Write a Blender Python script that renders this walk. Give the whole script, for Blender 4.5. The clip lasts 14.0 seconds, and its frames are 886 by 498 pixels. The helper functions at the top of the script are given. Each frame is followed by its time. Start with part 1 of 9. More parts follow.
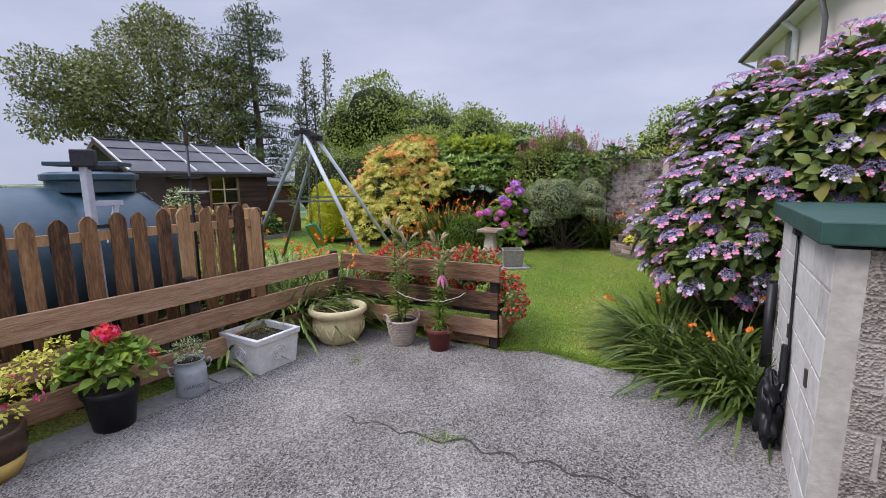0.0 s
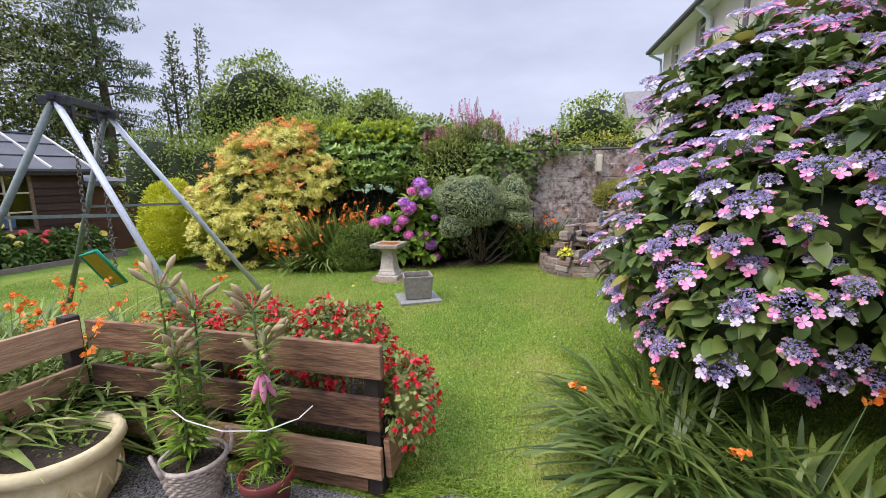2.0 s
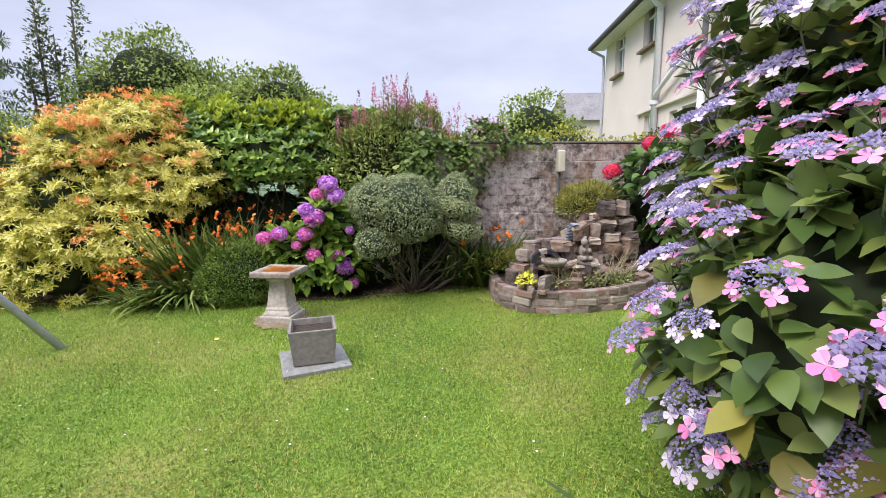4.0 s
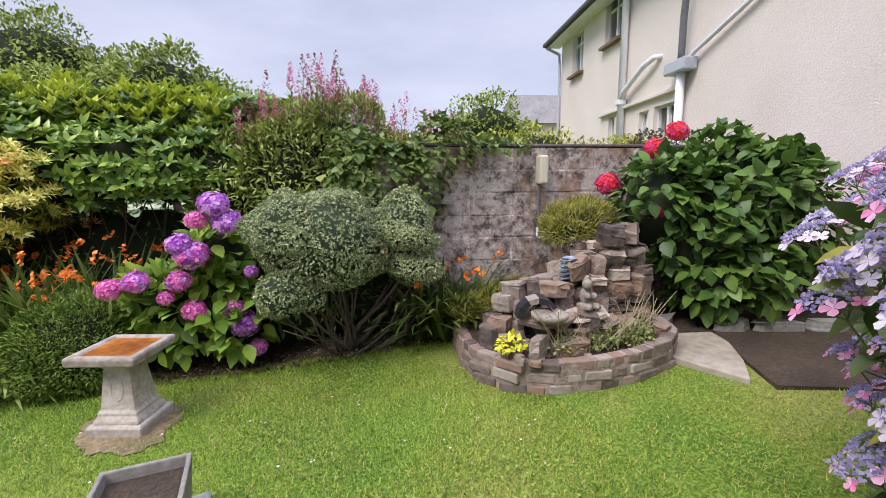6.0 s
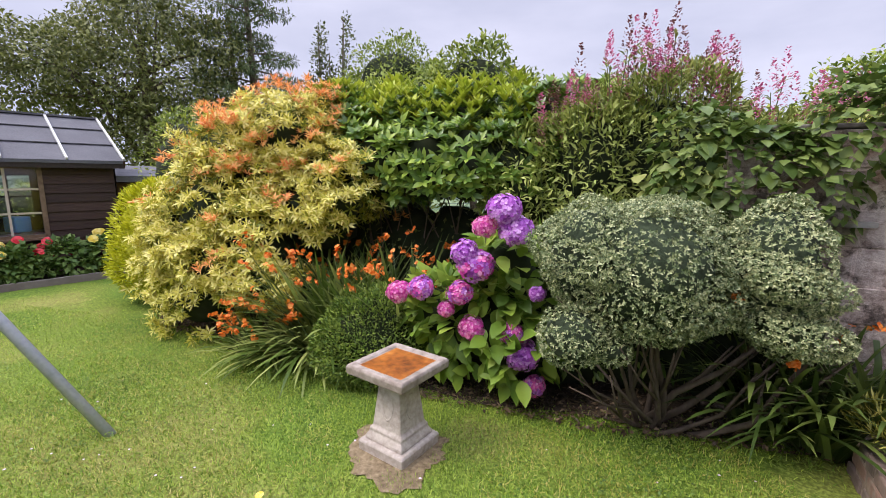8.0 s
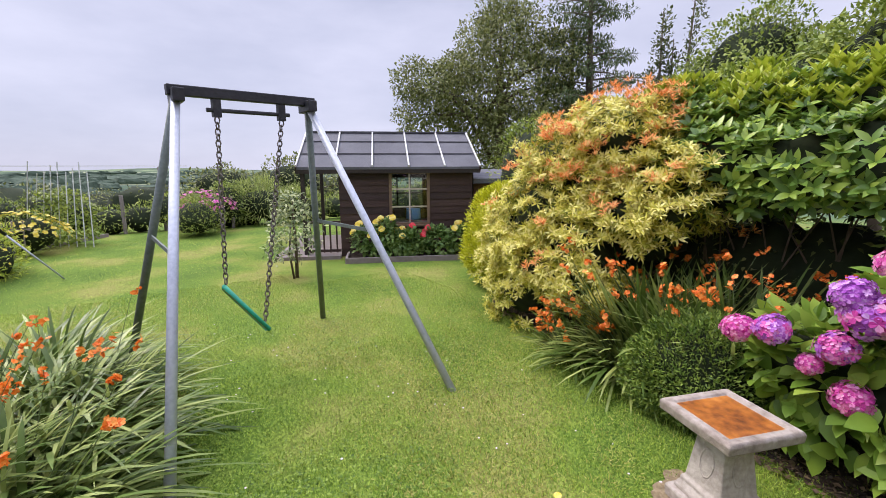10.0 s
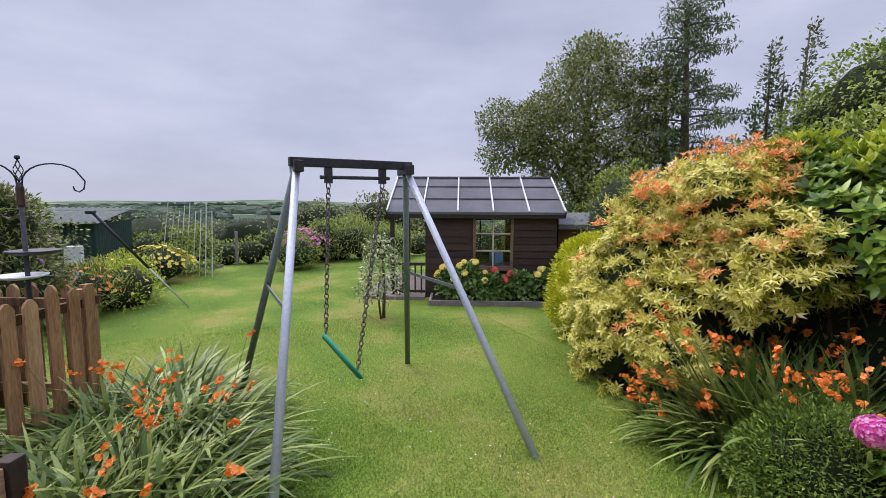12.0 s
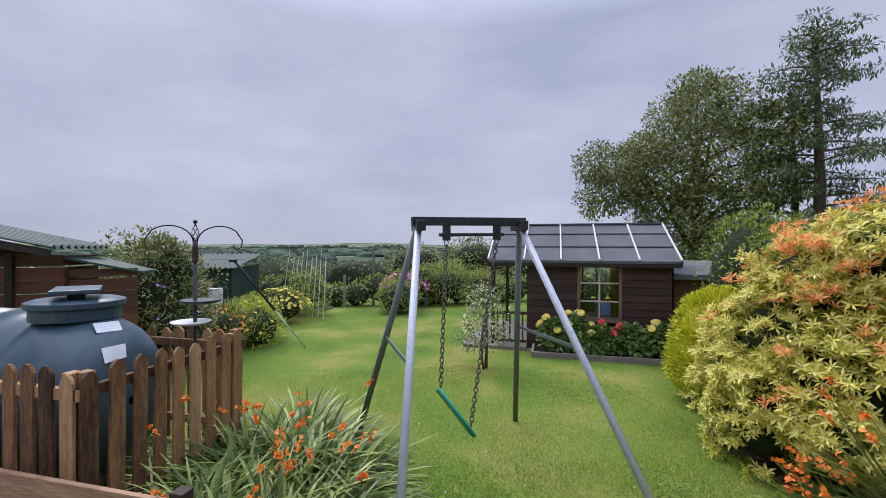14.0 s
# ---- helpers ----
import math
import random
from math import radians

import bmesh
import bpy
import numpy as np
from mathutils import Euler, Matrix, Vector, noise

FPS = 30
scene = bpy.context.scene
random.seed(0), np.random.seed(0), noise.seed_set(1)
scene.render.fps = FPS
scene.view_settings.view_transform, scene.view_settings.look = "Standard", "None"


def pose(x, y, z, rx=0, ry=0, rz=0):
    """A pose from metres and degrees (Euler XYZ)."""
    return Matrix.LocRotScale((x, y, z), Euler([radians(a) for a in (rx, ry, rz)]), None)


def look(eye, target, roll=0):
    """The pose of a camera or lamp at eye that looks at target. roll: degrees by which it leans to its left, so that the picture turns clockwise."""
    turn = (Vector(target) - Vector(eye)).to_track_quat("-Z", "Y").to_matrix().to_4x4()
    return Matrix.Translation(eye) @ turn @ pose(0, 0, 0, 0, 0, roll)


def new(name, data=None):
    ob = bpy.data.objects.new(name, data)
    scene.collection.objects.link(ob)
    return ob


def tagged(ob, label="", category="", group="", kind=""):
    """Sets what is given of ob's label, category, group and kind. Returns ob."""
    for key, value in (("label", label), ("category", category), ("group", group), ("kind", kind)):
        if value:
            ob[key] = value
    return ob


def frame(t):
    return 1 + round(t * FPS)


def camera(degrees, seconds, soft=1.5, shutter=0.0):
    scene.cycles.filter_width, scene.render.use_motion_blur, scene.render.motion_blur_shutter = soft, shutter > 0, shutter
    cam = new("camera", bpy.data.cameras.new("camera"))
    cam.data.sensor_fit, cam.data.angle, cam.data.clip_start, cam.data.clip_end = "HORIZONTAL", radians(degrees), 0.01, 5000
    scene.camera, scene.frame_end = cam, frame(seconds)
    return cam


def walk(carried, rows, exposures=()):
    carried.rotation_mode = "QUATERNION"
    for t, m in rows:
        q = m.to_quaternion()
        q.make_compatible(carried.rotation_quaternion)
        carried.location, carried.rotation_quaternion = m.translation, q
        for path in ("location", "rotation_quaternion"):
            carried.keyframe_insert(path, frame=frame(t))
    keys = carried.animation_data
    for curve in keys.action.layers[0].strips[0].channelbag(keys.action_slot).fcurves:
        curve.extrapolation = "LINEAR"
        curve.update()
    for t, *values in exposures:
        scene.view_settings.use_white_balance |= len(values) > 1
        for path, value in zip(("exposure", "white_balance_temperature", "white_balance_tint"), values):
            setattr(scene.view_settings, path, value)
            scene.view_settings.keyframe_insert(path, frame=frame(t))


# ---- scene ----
cam = camera(91.4, 14.0, 0.85)
PATH = [
    (0, (0.236, -0.943, 1.746), (0.09, 1.029, 1.441), -0.8),
    (0.5, (0.352, -0.361, 1.744), (0.3, 1.616, 1.441), -1.0),
    (1, (0.416, 0.192, 1.764), (0.467, 2.166, 1.448), -0.3),
    (1.5, (0.464, 0.71, 1.792), (0.667, 2.673, 1.465), -1.0),
    (2, (0.56, 1.245, 1.763), (0.806, 3.203, 1.437), -1.2),
    (2.5, (0.641, 1.663, 1.734), (0.988, 3.606, 1.409), -0.3),
    (3, (0.704, 2.141, 1.723), (1.175, 4.058, 1.399), -0.7),
    (3.5, (0.87, 2.573, 1.732), (1.371, 4.481, 1.4), -0.7),
    (4, (0.996, 2.991, 1.731), (1.53, 4.891, 1.408), -0.4),
    (4.2, (1.038, 3.168, 1.749), (1.61, 5.059, 1.438), -0.6),
    (6.3, (1.515, 4.647, 1.841), (2.277, 6.469, 1.529), -0.5),
    (6.5, (1.562, 4.779, 1.84), (2.177, 6.657, 1.532), -0.8),
    (7, (1.589, 5.022, 1.848), (1.751, 6.991, 1.541), 0.0),
    (7.5, (1.519, 5.241, 1.862), (1.371, 7.214, 1.564), -0.2),
    (8, (1.352, 5.422, 1.891), (0.897, 7.341, 1.555), 0.4),
    (8.5, (1.32, 5.513, 1.896), (0.463, 7.287, 1.55), 0.2),
    (9, (1.303, 5.526, 1.909), (0.103, 7.084, 1.545), -0.4),
    (9.2, (1.304, 5.506, 1.918), (-0.005, 6.973, 1.552), -0.3),
    (11.3, (1.294, 5.351, 2.148), (-0.466, 6.26, 1.872), -0.5),
    (11.5, (1.318, 5.345, 2.167), (-0.452, 6.241, 1.914), -0.2),
    (12, (1.313, 5.32, 2.224), (-0.482, 6.178, 2.023), 0.3),
    (12.5, (1.316, 5.297, 2.292), (-0.504, 6.111, 2.136), 0.2),
    (13, (1.325, 5.264, 2.327), (-0.511, 6.05, 2.236), 0.1),
    (13.5, (1.31, 5.213, 2.345), (-0.566, 5.907, 2.32), 0.2),
    (14, (1.265, 5.112, 2.345), (-0.68, 5.58, 2.337), 0.2),
]
walk(cam, [(t, look(eye, target, roll)) for t, eye, target, roll in PATH], exposures=[(0, 0.0, 6450, 14), (1.5, 0.12, 6500, 13), (2.5, 0.42, 6550, 12), (4, 0.44, 6600, 12), (6.5, 0.28, 6650, 14), (9, 0.4, 6850, 18), (11.5, 0.1, 6600, 14), (12.5, -0.02, 6600, 15), (14, -0.1, 6450, 13)])

# ---------------------------------------------------------------- light
world = bpy.data.worlds.new("overcast_sky")
scene.world = world
world.use_nodes = True
wn, wl = world.node_tree.nodes, world.node_tree.links
wn.clear()
SUN_ELEVATION, SUN_TURN = radians(50), radians(248)
sky = wn.new("ShaderNodeTexSky")
sky.sky_type, sky.sun_disc = "NISHITA", False
sky.sun_elevation, sky.sun_rotation = SUN_ELEVATION, SUN_TURN
coord = wn.new("ShaderNodeTexCoord")
stretch = wn.new("ShaderNodeMapping")
stretch.inputs["Scale"].default_value = (1.0, 1.0, 3.2)
cloud = wn.new("ShaderNodeTexNoise")
cloud.inputs["Scale"].default_value, cloud.inputs["Detail"].default_value = 1.7, 6.0
cloud.inputs["Roughness"].default_value = 0.55
shade = wn.new("ShaderNodeValToRGB")
shade.color_ramp.elements[0].position, shade.color_ramp.elements[1].position = 0.34, 0.72
shade.color_ramp.elements[0].color = (0.46, 0.515, 0.69, 1)
shade.color_ramp.elements[1].color = (0.68, 0.73, 0.92, 1)
split = wn.new("ShaderNodeSeparateXYZ")
rise = wn.new("ShaderNodeMapRange")
rise.inputs["From Min"].default_value, rise.inputs["From Max"].default_value = 0.45, 0.95
rise.inputs["To Min"].default_value, rise.inputs["To Max"].default_value = 0.95, 4.2
gain = wn.new("ShaderNodeVectorMath")
gain.operation = "SCALE"
dim = wn.new("ShaderNodeVectorMath")
dim.operation = "SCALE"
dim.inputs["Scale"].default_value = 0.08
mixer = wn.new("ShaderNodeMix")
mixer.data_type = "RGBA"
mixer.inputs["Factor"].default_value = 0.9
back = wn.new("ShaderNodeBackground")
back.inputs["Strength"].default_value = 1.0
outw = wn.new("ShaderNodeOutputWorld")
wl.new(coord.outputs["Generated"], stretch.inputs["Vector"])
wl.new(stretch.outputs["Vector"], cloud.inputs["Vector"])
wl.new(cloud.outputs["Fac"], shade.inputs["Fac"])
wl.new(coord.outputs["Generated"], split.inputs["Vector"])
wl.new(split.outputs["Z"], rise.inputs["Value"])
wl.new(shade.outputs["Color"], gain.inputs[0])
wl.new(rise.outputs["Result"], gain.inputs["Scale"])
wl.new(sky.outputs["Color"], dim.inputs[0])
wl.new(dim.outputs["Vector"], mixer.inputs["A"])
wl.new(gain.outputs["Vector"], mixer.inputs["B"])
wl.new(mixer.outputs["Result"], back.inputs["Color"])
wl.new(back.outputs["Background"], outw.inputs["Surface"])

sun_data = bpy.data.lights.new("sun", "SUN")
sun_data.energy, sun_data.angle, sun_data.color = 2.3, radians(24), (1.0, 0.95, 0.87)
sun = new("sun", sun_data)
sun.matrix_basis = look((0, 0, 30), Vector((0, 0, 30)) - Vector((math.sin(SUN_TURN) * math.cos(SUN_ELEVATION),
                        math.cos(SUN_TURN) * math.cos(SUN_ELEVATION), math.sin(SUN_ELEVATION))))

rng = np.random.default_rng(7)

# ---------------------------------------------------------------- materials


def ramp_mat(name, stops, scale=20.0, detail=6.0, rough=0.8, bump=0.3, metal=0.0, big=1.2, kind="noise", island=0.0, obj=0.0, thin=0.0, stretch=None, spec=0.4, dist=0.01):
    """A surface with grain at two scales. stops: (position, colour). island, obj: how much single pieces differ. thin: light let through."""
    m = bpy.data.materials.new(name)
    m.use_nodes = True
    nt, lk = m.node_tree.nodes, m.node_tree.links
    bsdf, out = nt["Principled BSDF"], nt["Material Output"]
    tc = nt.new("ShaderNodeTexCoord")
    vec = tc.outputs["Object"]
    if stretch:
        mp = nt.new("ShaderNodeMapping")
        mp.inputs["Scale"].default_value = stretch
        lk.new(vec, mp.inputs["Vector"])
        vec = mp.outputs["Vector"]
    cells = kind in ("voronoi", "cells")
    fine = nt.new("ShaderNodeTexVoronoi" if cells else "ShaderNodeTexNoise")
    fine.inputs["Scale"].default_value = scale
    if not cells:
        fine.inputs["Detail"].default_value = detail
    lk.new(vec, fine.inputs["Vector"])
    fine_out = fine.outputs["Distance"] if cells else fine.outputs["Fac"]
    tone_out = fine.outputs["Color"] if kind == "cells" else fine_out
    large = nt.new("ShaderNodeTexNoise")
    large.inputs["Scale"].default_value, large.inputs["Detail"].default_value = big, 3.0
    lk.new(vec, large.inputs["Vector"])

    def add(a, b, k):
        n = nt.new("ShaderNodeMath")
        n.operation = "MULTIPLY_ADD"
        lk.new(b, n.inputs[0])
        n.inputs[1].default_value = k
        if isinstance(a, float):
            n.inputs[2].default_value = a
        else:
            lk.new(a, n.inputs[2])
        return n.outputs["Value"]

    fac = add(add(0.0, tone_out, 0.55 if not (island or obj) else 0.3), large.outputs["Fac"], 0.45 if not (island or obj) else 0.3)
    if island:
        geo = nt.new("ShaderNodeNewGeometry")
        fac = add(fac, geo.outputs["Random Per Island"], island)
    if obj:
        info = nt.new("ShaderNodeObjectInfo")
        fac = add(fac, info.outputs["Random"], obj)
    ramp = nt.new("ShaderNodeValToRGB")
    els = ramp.color_ramp.elements
    while len(els) < len(stops):
        els.new(0.5)
    for e, (p, c) in zip(els, stops):
        e.position, e.color = p, (*c, 1)
    lk.new(fac, ramp.inputs["Fac"])
    lk.new(ramp.outputs["Color"], bsdf.inputs["Base Color"])
    bsdf.inputs["Roughness"].default_value, bsdf.inputs["Metallic"].default_value = rough, metal
    bsdf.inputs["Specular IOR Level"].default_value = spec
    if bump:
        bp = nt.new("ShaderNodeBump")
        bp.inputs["Strength"].default_value, bp.inputs["Distance"].default_value = bump, dist
        lk.new(fine_out, bp.inputs["Height"])
        lk.new(bp.outputs["Normal"], bsdf.inputs["Normal"])
    if thin:
        tr = nt.new("ShaderNodeBsdfTranslucent")
        lk.new(ramp.outputs["Color"], tr.inputs["Color"])
        mx = nt.new("ShaderNodeMixShader")
        mx.inputs["Fac"].default_value = thin
        lk.new(bsdf.outputs["BSDF"], mx.inputs[1])
        lk.new(tr.outputs["BSDF"], mx.inputs[2])
        lk.new(mx.outputs["Shader"], out.inputs["Surface"])
    return m


def leaf_mat(name, dark, mid, light, rough=0.5, thin=0.25, scale=9.0, spec=0.35):
    dark, mid, light = [(r * 1.25, g * 1.08, b * 0.8) if g > max(r, b) else (r, g, b) for r, g, b in (dark, mid, light)]
    return ramp_mat(name, [(0.2, dark), (0.5, mid), (0.85, light)], scale=scale, big=0.8, rough=rough, bump=0.0, island=0.55, thin=thin, spec=spec)


def glass_mat(name, tint=(0.9, 0.95, 0.95)):
    m = bpy.data.materials.new(name)
    m.use_nodes = True
    b = m.node_tree.nodes["Principled BSDF"]
    b.inputs["Base Color"].default_value = (*tint, 1)
    b.inputs["Roughness"].default_value, b.inputs["Transmission Weight"].default_value = 0.02, 1.0
    b.inputs["IOR"].default_value = 1.45
    return m


M_AGG = ramp_mat("exposed_aggregate", [(0.26, (0.035, 0.031, 0.028)), (0.40, (0.125, 0.114, 0.104)), (0.54, (0.22, 0.203, 0.185)), (0.74, (0.40, 0.372, 0.335))], scale=105, kind="cells", rough=0.9, bump=0.8, big=1.1, dist=0.012)
M_CONC = ramp_mat("concrete", [(0.25, (0.13, 0.125, 0.115)), (0.5, (0.24, 0.235, 0.215)), (0.75, (0.36, 0.35, 0.32))], scale=26, rough=0.92, bump=0.35, big=2.5)
M_DARKGAP = ramp_mat("dark_crack", [(0.3, (0.03, 0.03, 0.025)), (0.7, (0.07, 0.065, 0.05))], scale=30, rough=1.0)
M_PLANK = ramp_mat("stained_plank", [(0.28, (0.05, 0.024, 0.013)), (0.38, (0.165, 0.086, 0.046)), (0.49, (0.295, 0.17, 0.098)), (0.64, (0.48, 0.31, 0.19))], scale=11, detail=10, rough=0.75, bump=0.5, big=2.2, obj=0.28, stretch=(1.0, 1.0, 9.0))
M_PICKET = ramp_mat("weathered_picket", [(0.28, (0.04, 0.018, 0.008)), (0.40, (0.15, 0.075, 0.032)), (0.51, (0.29, 0.16, 0.07)), (0.66, (0.46, 0.29, 0.15))], scale=16, detail=9, rough=0.8, bump=0.4, big=3, obj=0.3, stretch=(6.0, 6.0, 0.8))
M_POSTDARK = ramp_mat("dark_post", [(0.3, (0.012, 0.009, 0.008)), (0.7, (0.045, 0.03, 0.022))], scale=20, rough=0.7, bump=0.3)
M_SHED = ramp_mat("dark_brown_cladding", [(0.2, (0.018, 0.009, 0.007)), (0.5, (0.05, 0.025, 0.018)), (0.8, (0.10, 0.055, 0.04))], scale=10, detail=8, rough=0.6, bump=0.3, big=1.5, obj=0.25, stretch=(1, 1, 7))
M_FELT = ramp_mat("roofing_felt", [(0.2, (0.055, 0.055, 0.062)), (0.5, (0.105, 0.105, 0.115)), (0.8, (0.17, 0.17, 0.18))], scale=60, rough=0.9, bump=0.4, big=2.0)
M_BATTEN = ramp_mat("grey_batten", [(0.3, (0.45, 0.45, 0.44)), (0.7, (0.70, 0.70, 0.68))], scale=30, rough=0.8)
M_FRAME = ramp_mat("brown_window_frame", [(0.3, (0.10, 0.06, 0.035)), (0.7, (0.24, 0.16, 0.10))], scale=20, rough=0.6)
M_CREAMFRAME = ramp_mat("worn_cream_frame", [(0.3, (0.35, 0.28, 0.2)), (0.7, (0.62, 0.55, 0.45))], scale=20, rough=0.6)
M_SOIL = ramp_mat("garden_soil", [(0.25, (0.018, 0.012, 0.008)), (0.55, (0.06, 0.042, 0.028)), (0.85, (0.14, 0.10, 0.07))], scale=38, rough=1.0, bump=0.9, big=3, dist=0.03)
M_STEEL = ramp_mat("galvanised_tube", [(0.25, (0.32, 0.35, 0.42)), (0.5, (0.45, 0.48, 0.54)), (0.8, (0.58, 0.60, 0.66))], scale=40, rough=0.5, metal=0.15, bump=0.15)
M_OLDTUBE = ramp_mat("weathered_dark_tube", [(0.25, (0.07, 0.09, 0.085)), (0.6, (0.15, 0.18, 0.17)), (0.85, (0.26, 0.29, 0.28))], scale=30, rough=0.6, metal=0.2, bump=0.2)
M_BLACKMETAL = ramp_mat("black_metal", [(0.3, (0.012, 0.012, 0.016)), (0.7, (0.045, 0.045, 0.055))], scale=40, rough=0.5, metal=0.2, bump=0.15)
M_CHAIN = ramp_mat("rusty_chain", [(0.3, (0.06, 0.05, 0.05)), (0.7, (0.20, 0.17, 0.15))], scale=60, rough=0.6, metal=0.5)
M_GREENPL = ramp_mat("green_plastic", [(0.3, (0.0, 0.20, 0.13)), (0.7, (0.01, 0.32, 0.20))], scale=30, rough=0.4, bump=0.05)
M_YELLOWPL = ramp_mat("yellow_plastic", [(0.3, (0.45, 0.27, 0.03)), (0.7, (0.62, 0.40, 0.05))], scale=30, rough=0.4, bump=0.05)
M_TANK = ramp_mat("blue_green_tank", [(0.25, (0.022, 0.05, 0.072)), (0.55, (0.04, 0.078, 0.105)), (0.8, (0.065, 0.11, 0.14))], scale=12, rough=0.36, bump=0.06, big=1.5, spec=0.5)
M_LABEL = ramp_mat("white_label", [(0.3, (0.62, 0.64, 0.68)), (0.7, (0.78, 0.80, 0.82))], scale=8, rough=0.5, bump=0)
M_STONEWARE = ramp_mat("cast_stone", [(0.2, (0.17, 0.14, 0.115)), (0.42, (0.36, 0.31, 0.265)), (0.6, (0.5, 0.445, 0.39)), (0.85, (0.6, 0.55, 0.49))], scale=32, detail=9, rough=0.92, bump=0.6, big=5)
M_TUB = ramp_mat("brown_grey_stone", [(0.2, (0.10, 0.09, 0.078)), (0.45, (0.20, 0.18, 0.155)), (0.75, (0.31, 0.285, 0.25))], scale=30, rough=0.95, bump=0.5, big=6)
M_RUSTWATER = ramp_mat("rusty_basin", [(0.28, (0.07, 0.02, 0.006)), (0.44, (0.26, 0.08, 0.012)), (0.6, (0.42, 0.15, 0.025)), (0.8, (0.55, 0.27, 0.07))], scale=22, rough=0.35, bump=0.2, big=4)
M_CREAMPOT = ramp_mat("cream_glazed_pot", [(0.2, (0.36, 0.28, 0.13)), (0.5, (0.58, 0.48, 0.27)), (0.8, (0.70, 0.62, 0.42))], scale=22, rough=0.55, bump=0.5, big=5)
M_TROUGH = ramp_mat("white_trough", [(0.25, (0.50, 0.49, 0.46)), (0.6, (0.68, 0.67, 0.65)), (0.85, (0.76, 0.75, 0.73))], scale=25, rough=0.8, bump=0.3, big=5)
M_WICKER = ramp_mat("whitewashed_wicker", [(0.25, (0.18, 0.13, 0.10)), (0.55, (0.42, 0.35, 0.30)), (0.85, (0.62, 0.56, 0.50))], scale=40, rough=0.8, bump=0.3, big=6)
M_REDPOT = ramp_mat("dark_red_plastic", [(0.3, (0.10, 0.018, 0.016)), (0.7, (0.19, 0.04, 0.034))], scale=20, rough=0.45, bump=0.1)
M_BLACKPOT = ramp_mat("black_plastic", [(0.3, (0.006, 0.006, 0.008)), (0.7, (0.02, 0.02, 0.024))], scale=20, rough=0.45, bump=0.1)
M_ZINC = ramp_mat("grey_painted_tin", [(0.3, (0.28, 0.31, 0.34)), (0.7, (0.45, 0.48, 0.50))], scale=20, rough=0.5, metal=0.1, bump=0.1)
M_YPOT = ramp_mat("ochre_glazed_pot", [(0.3, (0.40, 0.26, 0.05)), (0.7, (0.60, 0.43, 0.12))], scale=16, rough=0.35, bump=0.1)
M_BROWNGLAZE = ramp_mat("brown_glaze", [(0.3, (0.03, 0.018, 0.012)), (0.7, (0.09, 0.05, 0.03))], scale=16, rough=0.3, bump=0.1)
def wall_mat(name, pale):
    """Old concrete blocks: mottled purple-grey and brown, limy smears and dark weathered blotches."""
    m = bpy.data.materials.new(name)
    m.use_nodes = True
    nt, lk = m.node_tree.nodes, m.node_tree.links
    b, tc = nt["Principled BSDF"], nt.new("ShaderNodeTexCoord")

    def tex(scale, detail, rough, stops):
        n, r = nt.new("ShaderNodeTexNoise"), nt.new("ShaderNodeValToRGB")
        n.inputs["Scale"].default_value, n.inputs["Detail"].default_value, n.inputs["Roughness"].default_value = scale, detail, rough
        lk.new(tc.outputs["Object"], n.inputs["Vector"])
        while len(r.color_ramp.elements) < len(stops):
            r.color_ramp.elements.new(0.5)
        for e, (p, c) in zip(r.color_ramp.elements, stops):
            e.position, e.color = p, (*c, 1)
        lk.new(n.outputs["Fac"], r.inputs["Fac"])
        return n.outputs["Fac"], r.outputs["Color"]

    def mix(f, a, c):
        n = nt.new("ShaderNodeMix")
        n.data_type = "RGBA"
        lk.new(f, n.inputs["Factor"]), lk.new(a, n.inputs["A"]), lk.new(c, n.inputs["B"])
        return n.outputs["Result"]

    k = 1.75 if pale else 1.32
    fine, base = tex(11, 9, 0.68, [(0.37, (0.07 * k, 0.055 * k, 0.048 * k)), (0.46, (0.22 * k, 0.175 * k, 0.155 * k)), (0.55, (0.33 * k, 0.275 * k, 0.248 * k)), (0.68, (0.50 * k, 0.44 * k, 0.40 * k))])
    _, lime = tex(31, 5, 0.6, [(0.3, (0.40, 0.345, 0.31)), (0.7, (0.62, 0.56, 0.51))])
    _, where = tex(3.3, 6, 0.62, [(0.51, (0, 0, 0)), (0.58, (0.8, 0.8, 0.8))])
    _, soot = tex(44, 4, 0.6, [(0.3, (0.035, 0.03, 0.026)), (0.7, (0.11, 0.09, 0.078))])
    _, spots = tex(5.6, 8, 0.72, [(0.535, (0, 0, 0)), (0.60, (0.8, 0.8, 0.8))])
    _, rust = tex(2.1, 5, 0.6, [(0.53, (0, 0, 0)), (0.62, (0.6, 0.6, 0.6))])
    tan = nt.new("ShaderNodeRGB")
    tan.outputs[0].default_value = (0.27, 0.16, 0.10, 1)
    col = mix(spots, mix(where, mix(rust, base, tan.outputs[0]), lime), soot)
    lk.new(col, b.inputs["Base Color"])
    b.inputs["Roughness"].default_value, b.inputs["Specular IOR Level"].default_value = 0.95, 0.25
    bp = nt.new("ShaderNodeBump")
    bp.inputs["Strength"].default_value, bp.inputs["Distance"].default_value = 0.9, 0.03
    lk.new(fine, bp.inputs["Height"]), lk.new(bp.outputs["Normal"], b.inputs["Normal"])
    return m


